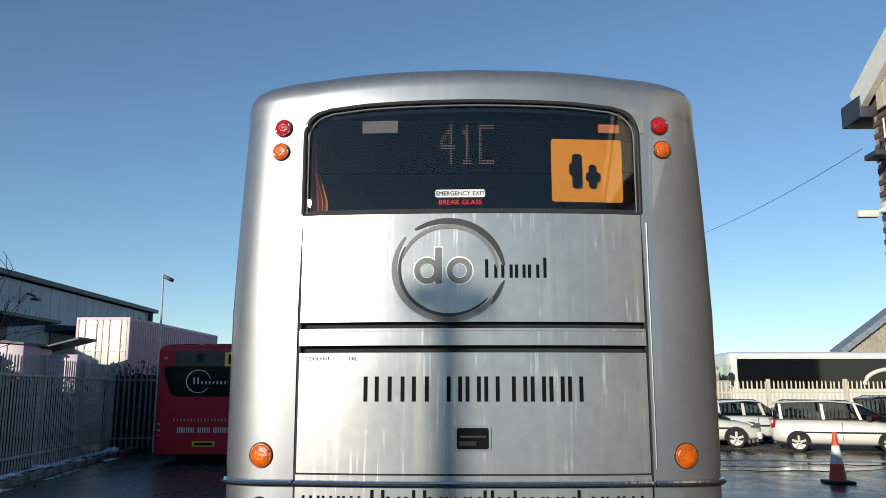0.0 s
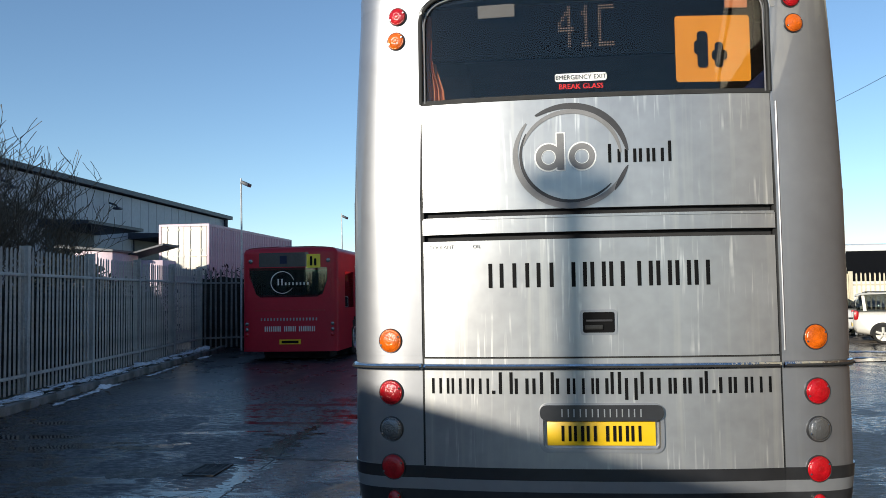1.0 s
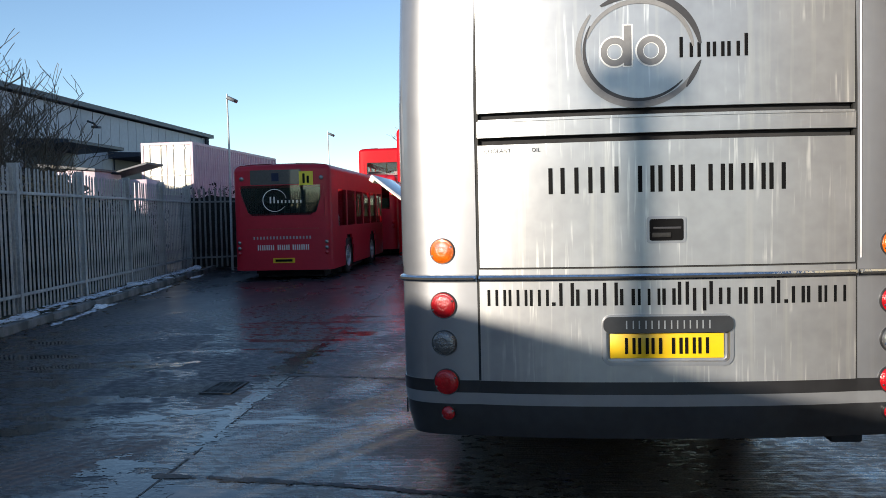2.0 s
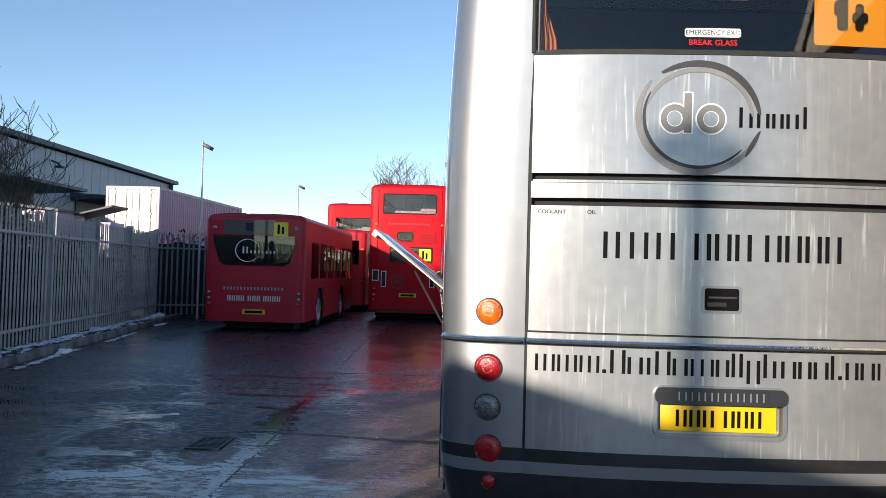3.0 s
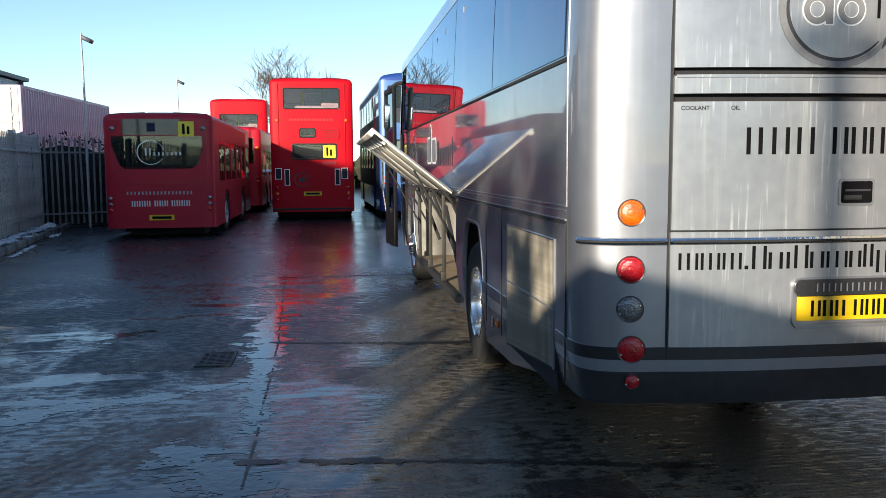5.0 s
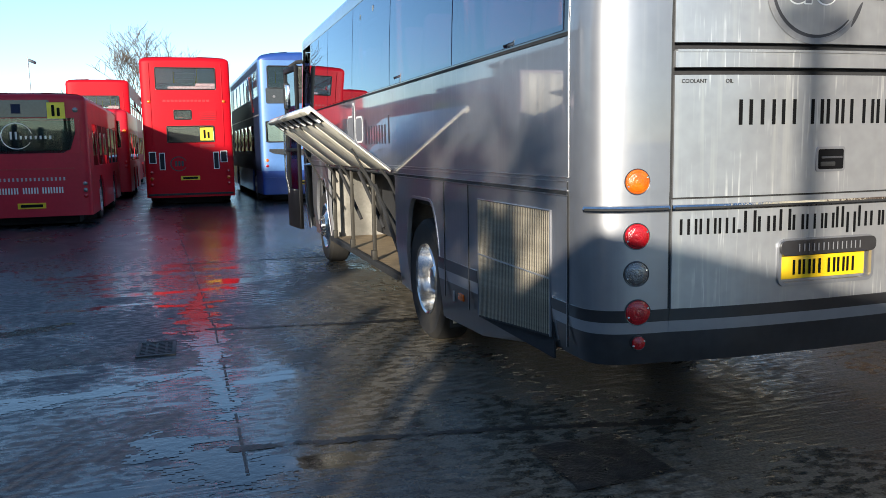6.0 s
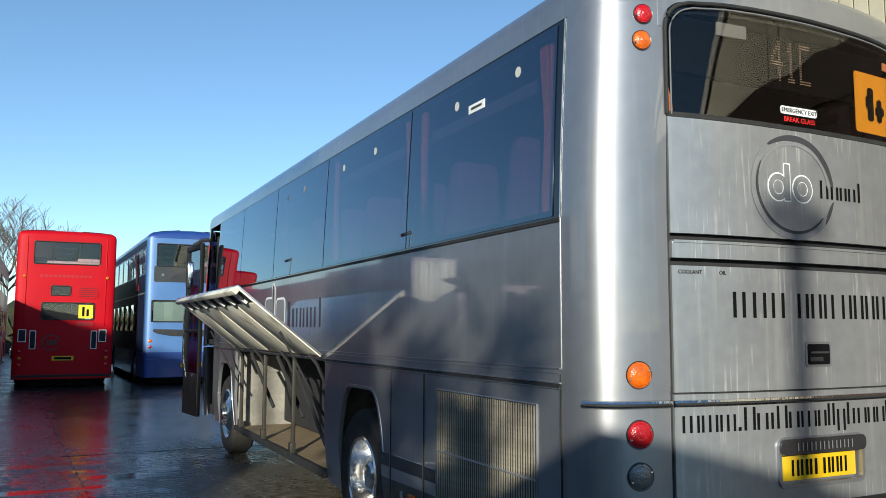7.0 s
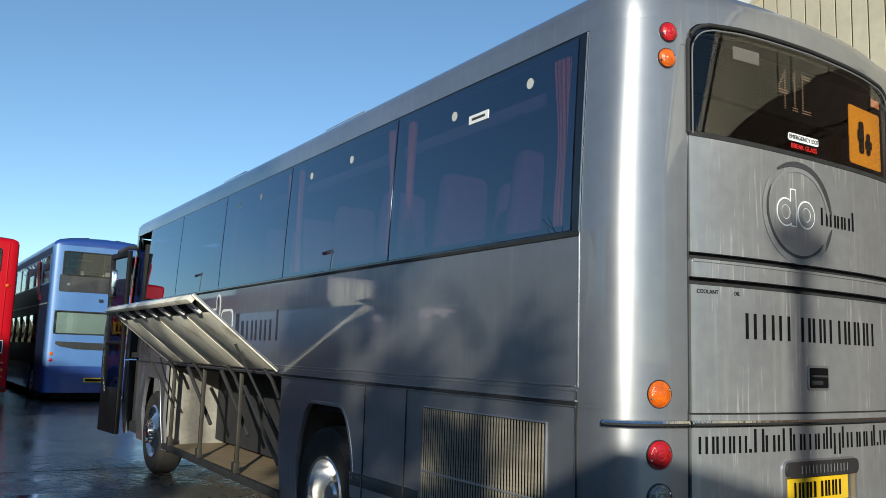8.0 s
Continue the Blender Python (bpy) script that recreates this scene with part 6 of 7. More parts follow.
        part("side_mark", prism([(1.6, 2.75), (2.1, 2.75), (2.9, 3.9), (2.4, 3.9)], -1.272, -1.266, "x"), PRINT_RED, b)
    else:
        near = "fence" in lab
        dz = 0 if near else 0.15
        if near:
            part("destination_box", prism(rounded(-0.78, 0.50, 2.36, 2.72, 0.03, 3), -0.010, 0.01, "y"), CHARCOAL, b, "dark grey destination box")
            rear_bit("destination_slot", b, 2.44, -0.24, -0.06, 2.44, 2.64, BUS_NAVY, 0.014, 0, "", 0.006)
            school_mark(b, 0.45, 0.80, 2.33, 2.67, -0.014)
            wn_ = prism([(-1.03, 2.34), (0.97, 2.34), (0.97, 2.1), (0.82, 1.68), (0.72, 1.6), (-0.76, 1.6), (-0.86, 1.68), (-1.03, 2.1)], -0.012, -0.004, "y")
            part("rear_window", wn_, DARK_GLASS, b, "wide tapering rear window")
            part("rear_backing", box(-1.02, 0.96, 0.10, 0.14, 1.55, 2.36, 0.02), TEAL_SHEEN, b, "added teal sheet that gives the rear window its sheen")
            for s in (-1, 1):
                part("window_cheek", prism([(s * 1.06, 2.3), (s * 1.06, 1.58), (s * 0.72, 1.58), (s * 0.86, 1.68), (s * 1.0, 2.1)], -0.008, 0.02, "y"), BUS_RED_SHADE, b)
                for z in (0.93, 0.79, 0.66):
                    rear_disc("tail_lamp", b, s * 1.1, z, 0.045, CLEAR_LENS if z > 0.7 else RED_LENS, 0.0, "round lamp")
                rear_disc("marker_lamp", b, s * 1.0, 2.51, 0.055, CLEAR_LENS, -0.004, "pale round high-level lamp")
            em = arc_band(0.282, 0.30, 10, 330, -0.18, 1.97, 0.3)
            em.transform(Matrix.Translation((0, -0.014, 0)))
            part("emblem_ring", em, PRINT_WHITE, b, "white emblem ring")
            for k in range(9):
                rear_bit("emblem_bar", b, 2.44, -0.30 + 0.095 * k, -0.262 + 0.095 * k, 1.9, 1.97 + (0.09 if k < 2 else 0), PALE_LINING, 0.016, 0, "", 0.004)
            for k in range(18):
                rear_bit("printed_bar", b, 2.44, -0.74 + 0.083 * k, -0.705 + 0.083 * k, 1.01, 1.08, STRIPE_GREY, 0.004, 0, "", 0.006)
            for k in range(11):
                x = -0.64 + 0.11 * k + (0.06 if k > 3 else 0) + (0.05 if k > 6 else 0)
                rear_bit("printed_bar", b, 2.44, x, x + 0.028, 0.74, 0.87, PALE_LINING, 0.004, 0, "", 0.006)
                rear_bit("printed_bar", b, 2.44, x + 0.052, x + 0.08, 0.74, 0.87, PALE_LINING, 0.004, 0, "", 0.006)
            rear_bit("number_plate", b, 2.44, -0.26, 0.29, 0.42, 0.54, PLATE_YELLOW, 0.008, 0, "yellow number plate")
            rear_bit("plate_bar", b, 2.44, -0.2, 0.23, 0.45, 0.51, PRINT_BLACK, 0.016)
            rear_bit("engine_seam", b, 2.44, -0.9, 0.9, 1.25, 1.28, bpy.data.materials["dark_red_print"], 0.004, 0, "", 0.006)
            part("roof_pod", box(-0.5, 0.35, 1.2, 2.6, 2.85, 2.95, 0.04), DARK, b, "dark roof pod")
            bus_seats(b, 2.44, 8.6, 1.0, 7)
        else:
            for s in (-1, 1):
                for z in (2.3, 1.25, 1.1):
                    rear_disc("tail_lamp", b, s * 1.1, z, 0.06, RED_LENS if z < 2 else AMBER_LENS, 0.0, "round lamp")


# ---------------------------------------------------------------- lamp posts
def lamp_post(x, y, h, label, rz=0.0, head=0.16, stout=1.0):
    p = thing("lamp_post", label, "lamp post", Matrix.Translation((x, y, 0)) @ Matrix.Rotation(rz, 4, "Z"), "yard lamp posts")
    part("pole", tube([(0, 0, 0), (0, 0, 1.2), (0.02, 0, h * 0.6), (0.0, 0, h)], 0.042 * stout, 10, None, 0.024 * stout), STEEL, p)
    a = tube([(0, 0, h - 0.16), (0.08, 0, h - 0.13), (0.14, 0, h - 0.11)], 0.018, 6)
    part("bracket", a, STEEL, p)
    f = box(0.10, 0.10 + head * 1.6, -head, head, h - 0.19, h - 0.08, 0.02)
    f.transform(Matrix.Translation((0.1, 0, h)) @ Matrix.Rotation(radians(25), 4, "Y") @ Matrix.Translation((-0.1, 0, -h)))
    part("floodlight", f, FASCIA_DARK, p, "dark floodlight head")
    return p


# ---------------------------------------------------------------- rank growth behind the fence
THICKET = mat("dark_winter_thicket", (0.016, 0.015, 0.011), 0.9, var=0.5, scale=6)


def thicket(a, b, inset, height, deep, seed, label):
    """A dark tangle of stems and dead leaves along a line, with a solid dark sheet inside for its shade."""
    rng = random.Random(seed)
    d = (b - a)
    n = d.length
    d.normalize()
    side = Vector((-d.y, d.x, 0)) * (1 if inset > 0 else -1)
    verts, faces = [], []

    def top(t):
        return height * (0.86 + 0.22 * noise.noise(Vector((t * 0.5, seed, 0))) + 0.12 * noise.noise(Vector((t * 2.1, seed, 4))))

    def quad(p, u, v):
        i = len(verts)
        verts.extend([tuple(p - u), tuple(p + v), tuple(p + u), tuple(p - v)])
        faces.append((i, i + 1, i + 2, i + 3))

    for k in range(int(n * 420)):
        t = rng.uniform(0, n)
        z = top(t) * rng.random() ** 0.8
        p = a + d * t + side * (abs(inset) + rng.uniform(0, deep)) + Vector((0, 0, z))
        if rng.random() < 0.4:
            u = Vector((rng.gauss(0, 0.5), rng.gauss(0, 0.5), 1)).normalized() * rng.uniform(0.15, 0.4)
            quad(p, u, Vector((rng.gauss(0, 1), rng.gauss(0, 1), 0)).normalized() * 0.006)
        else:
            u = Vector((rng.gauss(0, 1), rng.gauss(0, 1), rng.gauss(0, 1))).normalized() * rng.uniform(0.04, 0.09)
            quad(p, u, Vector((rng.gauss(0, 1), rng.gauss(0, 1), rng.gauss(0, 1))).normalized() * 0.035)
    # near-black sheet stands in for the shade deep among the stems
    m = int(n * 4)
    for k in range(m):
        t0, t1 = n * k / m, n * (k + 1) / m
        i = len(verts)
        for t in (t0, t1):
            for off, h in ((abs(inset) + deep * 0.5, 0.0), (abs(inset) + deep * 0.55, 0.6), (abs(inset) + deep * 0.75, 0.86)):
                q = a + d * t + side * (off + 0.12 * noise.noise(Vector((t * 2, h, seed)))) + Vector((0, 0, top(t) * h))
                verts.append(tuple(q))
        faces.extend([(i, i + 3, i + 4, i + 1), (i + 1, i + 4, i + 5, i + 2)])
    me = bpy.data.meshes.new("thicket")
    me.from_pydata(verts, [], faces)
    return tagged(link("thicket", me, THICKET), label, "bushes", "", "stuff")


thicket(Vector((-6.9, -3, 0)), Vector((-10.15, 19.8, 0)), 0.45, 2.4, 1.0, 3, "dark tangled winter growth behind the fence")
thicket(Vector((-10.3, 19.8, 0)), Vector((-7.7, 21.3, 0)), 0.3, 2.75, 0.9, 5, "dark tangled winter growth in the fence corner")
lamp_post(-8.95, 20.1, 5.25, "slim grey steel lamp post with a floodlight by the fence")
lamp_post(-8.75, 33.0, 5.4, "slim grey steel lamp post with a floodlight farther off")
pl = LIGHT_R * -0.075 - LIGHT_L * 14
lamp_post(pl.x, pl.y, 2.28 + 14 * math.tan(SUN_EL), "stout grey steel lamp post behind the coach", radians(60), 0.19, 2.6)


# ---------------------------------------------------------------- kerb, verge, snow
def along(t, off, z=0.0):
    d = (F1 - F0).normalized()
    return F0 + d * t + Vector((d.y, -d.x, 0)) * off + Vector((0, 0, z))


rz_f = math.atan2((F1 - F0).y, (F1 - F0).x)
FLEN = (F1 - F0).length
k = 0
kerb_me = None
kerb = thing("kerb", "worn concrete kerb edging below the fence", "kerb", kind="structure")
while k * 0.915 < FLEN:
    if kerb_me is None:
        kb = box(0, 0.905, -0.07, 0.07, -0.1, 0.125, 0.018)
        kerb_me = bpy.data.meshes.new("kerb_stone")
        kb.to_mesh(kerb_me)
        kb.free()
        kerb_me.materials.append(KERB)
    ob = new("kerb_stone", kerb_me)
    ob.parent = kerb
    p = along(k * 0.915, 0.55)
    ob.matrix_local = Matrix.Translation((p.x, p.y, 0.012 * math.sin(k * 2.3))) @ Matrix.Rotation(rz_f + 0.01 * math.sin(k * 3.1), 4, "Z")
    k += 1

vb = bmesh.new()
rows = []
for i in range(90):
    t = i * FLEN / 89
    rows.append([vb.verts.new(along(t, o, 0.10 + 0.035 * noise.noise(Vector((t * 1.3, o * 4, 0))) if o < 0.5 else 0.10)) for o in (-9.0, -4.0, -1.5, -0.6, -0.1, 0.2, 0.48)])
for a, b in zip(rows, rows[1:]):
    for i in range(6):
        vb.faces.new((a[i], a[i + 1], b[i + 1], b[i]))
bmesh.ops.recalc_face_normals(vb, faces=vb.faces[:])
tagged(part("verge", vb, VERGE), "muddy verge under the fence", "verge", kind="structure")


def snow_lump(t, off, size, flat, rng):
    bm = bmesh.new()
    bmesh.ops.create_icosphere(bm, subdivisions=3, radius=1.0)
    s = rng.uniform(0, 50)
    for v in bm.verts:
        n_ = 1 + 0.45 * noise.noise(v.co * 1.7 + Vector((s, 0, 0))) + 0.25 * noise.noise(v.co * 4 + Vector((s, 9, 0)))
        v.co = Vector((v.co.x * n_, v.co.y * n_, max(v.co.z * n_, -0.3)))
    p = along(t, off)
    z = 0.09 if off < 0.5 else (0.115 if off < 0.62 else -0.005)
    bm.transform(Matrix.Translation((p.x, p.y, z)) @ Matrix.Rotation(rz_f, 4, "Z") @ Matrix.Diagonal((size, size * rng.uniform(0.25, 0.5), size * flat, 1)))
    return bm


rng = random.Random(3)
t = 9.0
while t < FLEN - 0.3:
    size = rng.choice((0.06, 0.09, 0.12, 0.18, 0.3)) * (1.0 if t < 18 else 1.35)
    tagged(part("snow_patch", snow_lump(t, rng.choice((0.15, 0.25, 0.32, 0.38, 0.5, 0.72)), size, rng.uniform(0.10, 0.28), rng), SNOW), "dirty melting snow patch on the kerb", "snow", "snow along the fence")
    t += rng.uniform(0.12, 0.4)


# ---------------------------------------------------------------- joints, cracks and repairs in the yard
CRACK = mat("wet_crack", (0.012, 0.012, 0.012), 0.5, bump=0.6, bump_scale=50)


def gz(x, y):
    """Height of the yard's sheet."""
    def at(i, j):
        return 0.012 * noise.noise(Vector((i * 0.25, j * 0.25, 0)))
    i, j = math.floor(x * 2), math.floor(y * 2)
    a, b = x * 2 - i, y * 2 - j
    return (at(i, j) * (1 - a) + at(i + 1, j) * a) * (1 - b) + (at(i, j + 1) * (1 - a) + at(i + 1, j + 1) * a) * b


def pool(name, label, material, spine, cell, level, kind_group="", lift=0.0018, ragged=1.15, category=""):
    """Water or worn tarmac lying along a spine of (x, y, half width): ragged where the ground's grain breaks it."""
    x0, x1 = min(p[0] - p[2] for p in spine) - 0.15, max(p[0] + p[2] for p in spine) + 0.15
    y0, y1 = min(p[1] - p[2] for p in spine) - 0.15, max(p[1] + p[2] for p in spine) + 0.15
    segs = [(Vector(a[:2]), Vector(b[:2]), a[2], b[2]) for a, b in zip(spine, spine[1:])]

    def wet(x, y):
        best = -9.0
        p = Vector((x, y))
        for a, b, wa, wb in segs:
            d = b - a
            t = max(0, min(1, (p - a).dot(d) / d.length_squared))
            best = max(best, 1 - (p - a - d * t).length / (wa + (wb - wa) * t))
        n_ = noise.noise(Vector((x * 4, y * 7, 1))) + 0.7 * noise.noise(Vector((x * 9, y * 24, 2))) + 0.5 * noise.noise(Vector((x * 25, y * 60, 3)))
        return best + ragged * n_ - level

    nx, ny = int((x1 - x0) / cell), int((y1 - y0) / cell)
    idx, verts, faces = {}, [], []
    for i in range(nx):
        for j in range(ny):
            if wet(x0 + (i + 0.5) * cell, y0 + (j + 0.5) * cell) > 0:
                f = []
                for a, b in ((i, j), (i + 1, j), (i + 1, j + 1), (i, j + 1)):
                    if (a, b) not in idx:
                        idx[a, b] = len(verts)
                        x, y = x0 + a * cell, y0 + b * cell
                        verts.append((x + cell * 0.4 * noise.noise(Vector((x * 90, y * 90, 0))), y + cell * 0.4 * noise.noise(Vector((x * 90, y * 90, 5))), gz(x, y) + lift))
                    f.append(idx[a, b])
                faces.append(f)
    me = bpy.data.meshes.new(name)
    me.from_pydata(verts, [], faces)
    return tagged(link(name, me, material), label, category or ("puddle" if material is WATER else "repair"), kind_group, "structure")


pool("puddle", "shallow broken puddle along a slab joint", WATER, [(-2.96, 6.05, 0.05), (-3.02, 5.3, 0.13), (-3.0, 4.15, 0.20), (-2.93, 3.0, 0.10), (-2.88, 1.6, 0.09)], 0.015, 0.15, "yard puddles")
pool("puddle", "thin broken puddle running across the yard", WATER, [(-4.7, 1.95, 0.18), (-4.0, 2.25, 0.15), (-3.5, 2.45, 0.07), (-2.95, 2.8, 0.06)], 0.013, 0.2, "yard puddles")
pool("puddle", "small broken puddle on the dark yard", WATER, [(-4.95, 4.66, 0.06), (-4.45, 4.62, 0.16), (-4.2, 4.9, 0.08)], 0.016, 0.2, "yard puddles")
pool("puddle", "small broken puddle on the dark yard", WATER, [(-3.4, 5.45, 0.06), (-3.1, 5.4, 0.14), (-2.75, 5.5, 0.06)], 0.014, 0.4, "yard puddles")
pool("slab_joint", "dark open joint between yard slabs", CRACK, [(-2.80, -3, 0.008), (-2.87, 4, 0.008), (-3.31, 15, 0.012)], 0.016, 0.55, "", 0.0035, 1.0)
pool("ground_crack", "rough broken crack across the yard", CRACK, [(-2.92, 4.1, 0.05), (-1.9, 3.92, 0.04), (-1.2, 3.8, 0.06), (0.4, 3.75, 0.05)], 0.014, 0.2, "", 0.0038, 0.9)
pool("slab_joint", "dark open joint between yard slabs", CRACK, [(-3.2, 8.66, 0.035), (0.4, 8.6, 0.03)], 0.016, 0.3, "", 0.0036, 0.9)
pool("ground_crack", "rough broken crack across the yard", CRACK, [(-2.88, 1.0, 0.05), (-1.5, 0.8, 0.03), (-0.4, 0.55, 0.05)], 0.014, 0.3, "", 0.0038, 0.9)


def puddle(x, y, lx, ly, seed, rz=0.0, material=WATER, z=0.0145):
    """A shallow puddle with a ragged rim."""
    bm = bmesh.new()
    pts = []
    for k in range(48):
        a = 2 * math.pi * k / 48
        r = max(0.12, 1 + 0.75 * noise.noise(Vector((math.cos(a) * 1.6 + seed, math.sin(a) * 1.6, 0))) + 0.35 * noise.noise(Vector((math.cos(a) * 5 + seed, math.sin(a) * 5, 3))))
        px, py = r * lx * math.cos(a), r * ly * math.sin(a)
        pts.append(bm.verts.new((x + px * math.cos(rz) - py * math.sin(rz), y + px * math.sin(rz) + py * math.cos(rz), z)))
    f = bm.faces.new(pts)
    bm.normal_update()
    if f.normal.z < 0:
        f.normal_flip()
    bmesh.ops.triangulate(bm, faces=bm.faces[:])
    if material is not WATER:
        return tagged(part("tarmac_patch", bm, material), "dark worn tarmac repair patch", "repair", "", "structure")
    return tagged(part("puddle", bm, WATER), "shallow rain puddle on the dark yard", "puddle", "yard puddles", "structure")


for k, (x, y, lx, ly, rz) in enumerate(((0.9, -0.9, 0.7, 0.12, 0), (2.6, 0.8, 0.8, 0.3, 0), (7.5, 15.0, 1.8, 0.5, 0.2), (9.6, 16.5, 1.2, 0.35, 0))):
    puddle(x, y, lx, ly, k * 3.7, rz)
PATCH = mat("dark_patch_tarmac", (0.028, 0.026, 0.023), 0.4, var=0.5, scale=14, bump=1.0, bump_scale=45, spec=0.3, rough_var=0.2)
pool("tarmac_patch", "dark worn tarmac repair patch beside a drain", PATCH, [(-4.15, 3.35, 0.16), (-3.55, 3.5, 0.30)], 0.02, 0.1, "", 0.002, 0.6)
pool("tarmac_patch", "dark worn tarmac repair patch", PATCH, [(-6.3, 5.5, 0.15), (-5.4, 5.8, 0.25)], 0.025, 0.2, "", 0.002, 0.8)


def slab_patch(corners):
    """A square-cut patch let into the yard."""
    bm = bmesh.new()
    bm.faces.new([bm.verts.new((x, y, gz(x, y) + 0.005)) for x, y in corners])
    bmesh.ops.subdivide_edges(bm, edges=bm.edges[:], cuts=5, use_grid_fill=True)
    for v in bm.verts:
        v.co.x += 0.02 * noise.noise(v.co * 6)
        v.co.y += 0.02 * noise.noise(v.co * 6 + Vector((4, 0, 0)))
    tagged(part("tarmac_patch", bm, PATCH), "dark square-cut tarmac patch beside the coach", "repair", "", "structure")


PATCH_CORNERS = ((-1.42, 0.47), (-0.87, 0.51), (-0.85, -0.05), (-1.40, -0.10))
slab_patch(PATCH_CORNERS)
pool("puddle", "shallow puddle on worn yard slabs", WATER, [(-3.35, 1.35, 0.10), (-3.1, 1.0, 0.22), (-2.85, 0.6, 0.18)], 0.015, 0.15, "yard puddles")


def drain_cover(x0, x1, y0, y1):
    """Cast-iron drain grate set in a frame, level with the yard."""
    z = gz((x0 + x1) / 2, (y0 + y1) / 2) + 0.004
    d = thing("drain_cover", "rusty cast-iron drain grate set in the yard", "drain", Matrix.Translation((0, 0, z)))
    fr = bmesh.new()
    for a in ((x0, x1, y0, y0 + 0.03), (x0, x1, y1 - 0.03, y1), (x0, x0 + 0.03, y0 + 0.03, y1 - 0.03), (x1 - 0.03, x1, y0 + 0.03, y1 - 0.03)):
        box(*a, -0.02, 0.008, 0.003, fr)
    part("frame", fr, IRON, d)
    part("pit", box(x0 + 0.03, x1 - 0.03, y0 + 0.03, y1 - 0.03, -0.03, 0.0005), DARK, d)
    n = 9
    for k in range(n):
        y = y0 + 0.05 + (y1 - y0 - 0.1) * k / (n - 1)
        part("grate_bar", box(x0 + 0.03, x1 - 0.03, y - 0.013, y + 0.013, -0.01, 0.005, 0.003), IRON, d)
    for k in (1, 2, 3):
        x = x0 + (x1 - x0) * k / 4
        part("cross_bar", box(x - 0.01, x + 0.01, y0 + 0.03, y1 - 0.03, -0.01, 0.0035, 0.002), IRON, d)


IRON = mat("wet_cast_iron", (0.016, 0.0155, 0.015), 0.55, 0.1, var=0.3, scale=14, bump=0.3)
drain_cover(-3.50, -3.20, 3.25, 3.75)
for k, (a, b, w, off) in enumerate(((9.0, 11.5, 0.10, 0.3), (12.0, 15.5, 0.16, 0.25), (15.5, 19.0, 0.22, 0.22), (19.0, 22.0, 0.24, 0.2), (22.0, 25.5, 0.26, 0.2))):
    p, q, r = along(a, off), along((a + b) / 2, off + 0.05), along(b, off)
    pool("snow_patch", "dirty thin snow and grit along the fence foot", SNOW, [(p.x, p.y, w * 0.6), (q.x, q.y, w), (r.x, r.y, w * 0.6)], 0.03, 0.25, "snow along the fence", 0.135, 1.0, "snow")
for k, (a, b, w) in enumerate(((10.0, 12.0, 0.05), (14.0, 17.0, 0.07), (18.5, 21.0, 0.07))):
    p, q = along(a, 0.85), along(b, 0.75)
    pool("snow_patch", "thin line of slush below the kerb", SNOW, [(p.x, p.y, w), (q.x, q.y, w)], 0.02, 0.3, "snow along the fence", 0.006, 1.0, "snow")
LITTER = mat("dead_leaf_litter", (0.16, 0.10, 0.05), 0.9, var=0.4, scale=9)
rr = random.Random(31)
lv, lf = [], []
for k in range(900):
    p = along(rr.uniform(8, FLEN), rr.gauss(0.35, 0.35))
    z = 0.13 if (p - F0).dot(Vector(((F1 - F0).y, -(F1 - F0).x, 0)).normalized()) < 0.6 else 0.006
    a, s_ = rr.uniform(0, 6.28), rr.uniform(0.02, 0.05)
    i = len(lv)
    for da, h in ((0, 0.0), (1.6, 0.01), (3.1, 0.0), (4.7, 0.015)):
        lv.append((p.x + s_ * math.cos(a + da), p.y + s_ * math.sin(a + da), z + gz(p.x, p.y) + h))
    lf.append((i, i + 1, i + 2, i + 3))
me = bpy.data.meshes.new("leaf_litter")
me.from_pydata(lv, [], lf)
tagged(link("leaf_litter", me, LITTER), "dead brown leaves scattered along the kerb", "leaves", "", "stuff")



# ---------------------------------------------------------------- cars by the pale fence
def loft(stations, n=16, power=4.0):
    """A closed skin through cross-sections (x, z low, z high, half width low, half width high)."""
    bm = bmesh.new()
    rows = []
    for x, z0, z1, w0, w1 in stations:
        row = []
        for k in range(n):
            a = 2 * math.pi * (k + 0.5) / n
            c, s = math.cos(a), math.sin(a)
            cy = math.copysign(abs(c) ** (2 / power), c)
            cz = math.copysign(abs(s) ** (2 / power), s)
            t = (cz + 1) / 2
            row.append(bm.verts.new((x, cy * (w0 + (w1 - w0) * t), z0 + (z1 - z0) * t)))
        rows.append(row)
    for a, b in zip(rows, rows[1:]):
        for k in range(n):
            bm.faces.new((a[k], a[(k + 1) % n], b[(k + 1) % n], b[k]))
    bm.faces.new(rows[0])
    bm.faces.new(rows[-1])
    bmesh.ops.recalc_face_normals(bm, faces=bm.faces[:])
    return bm


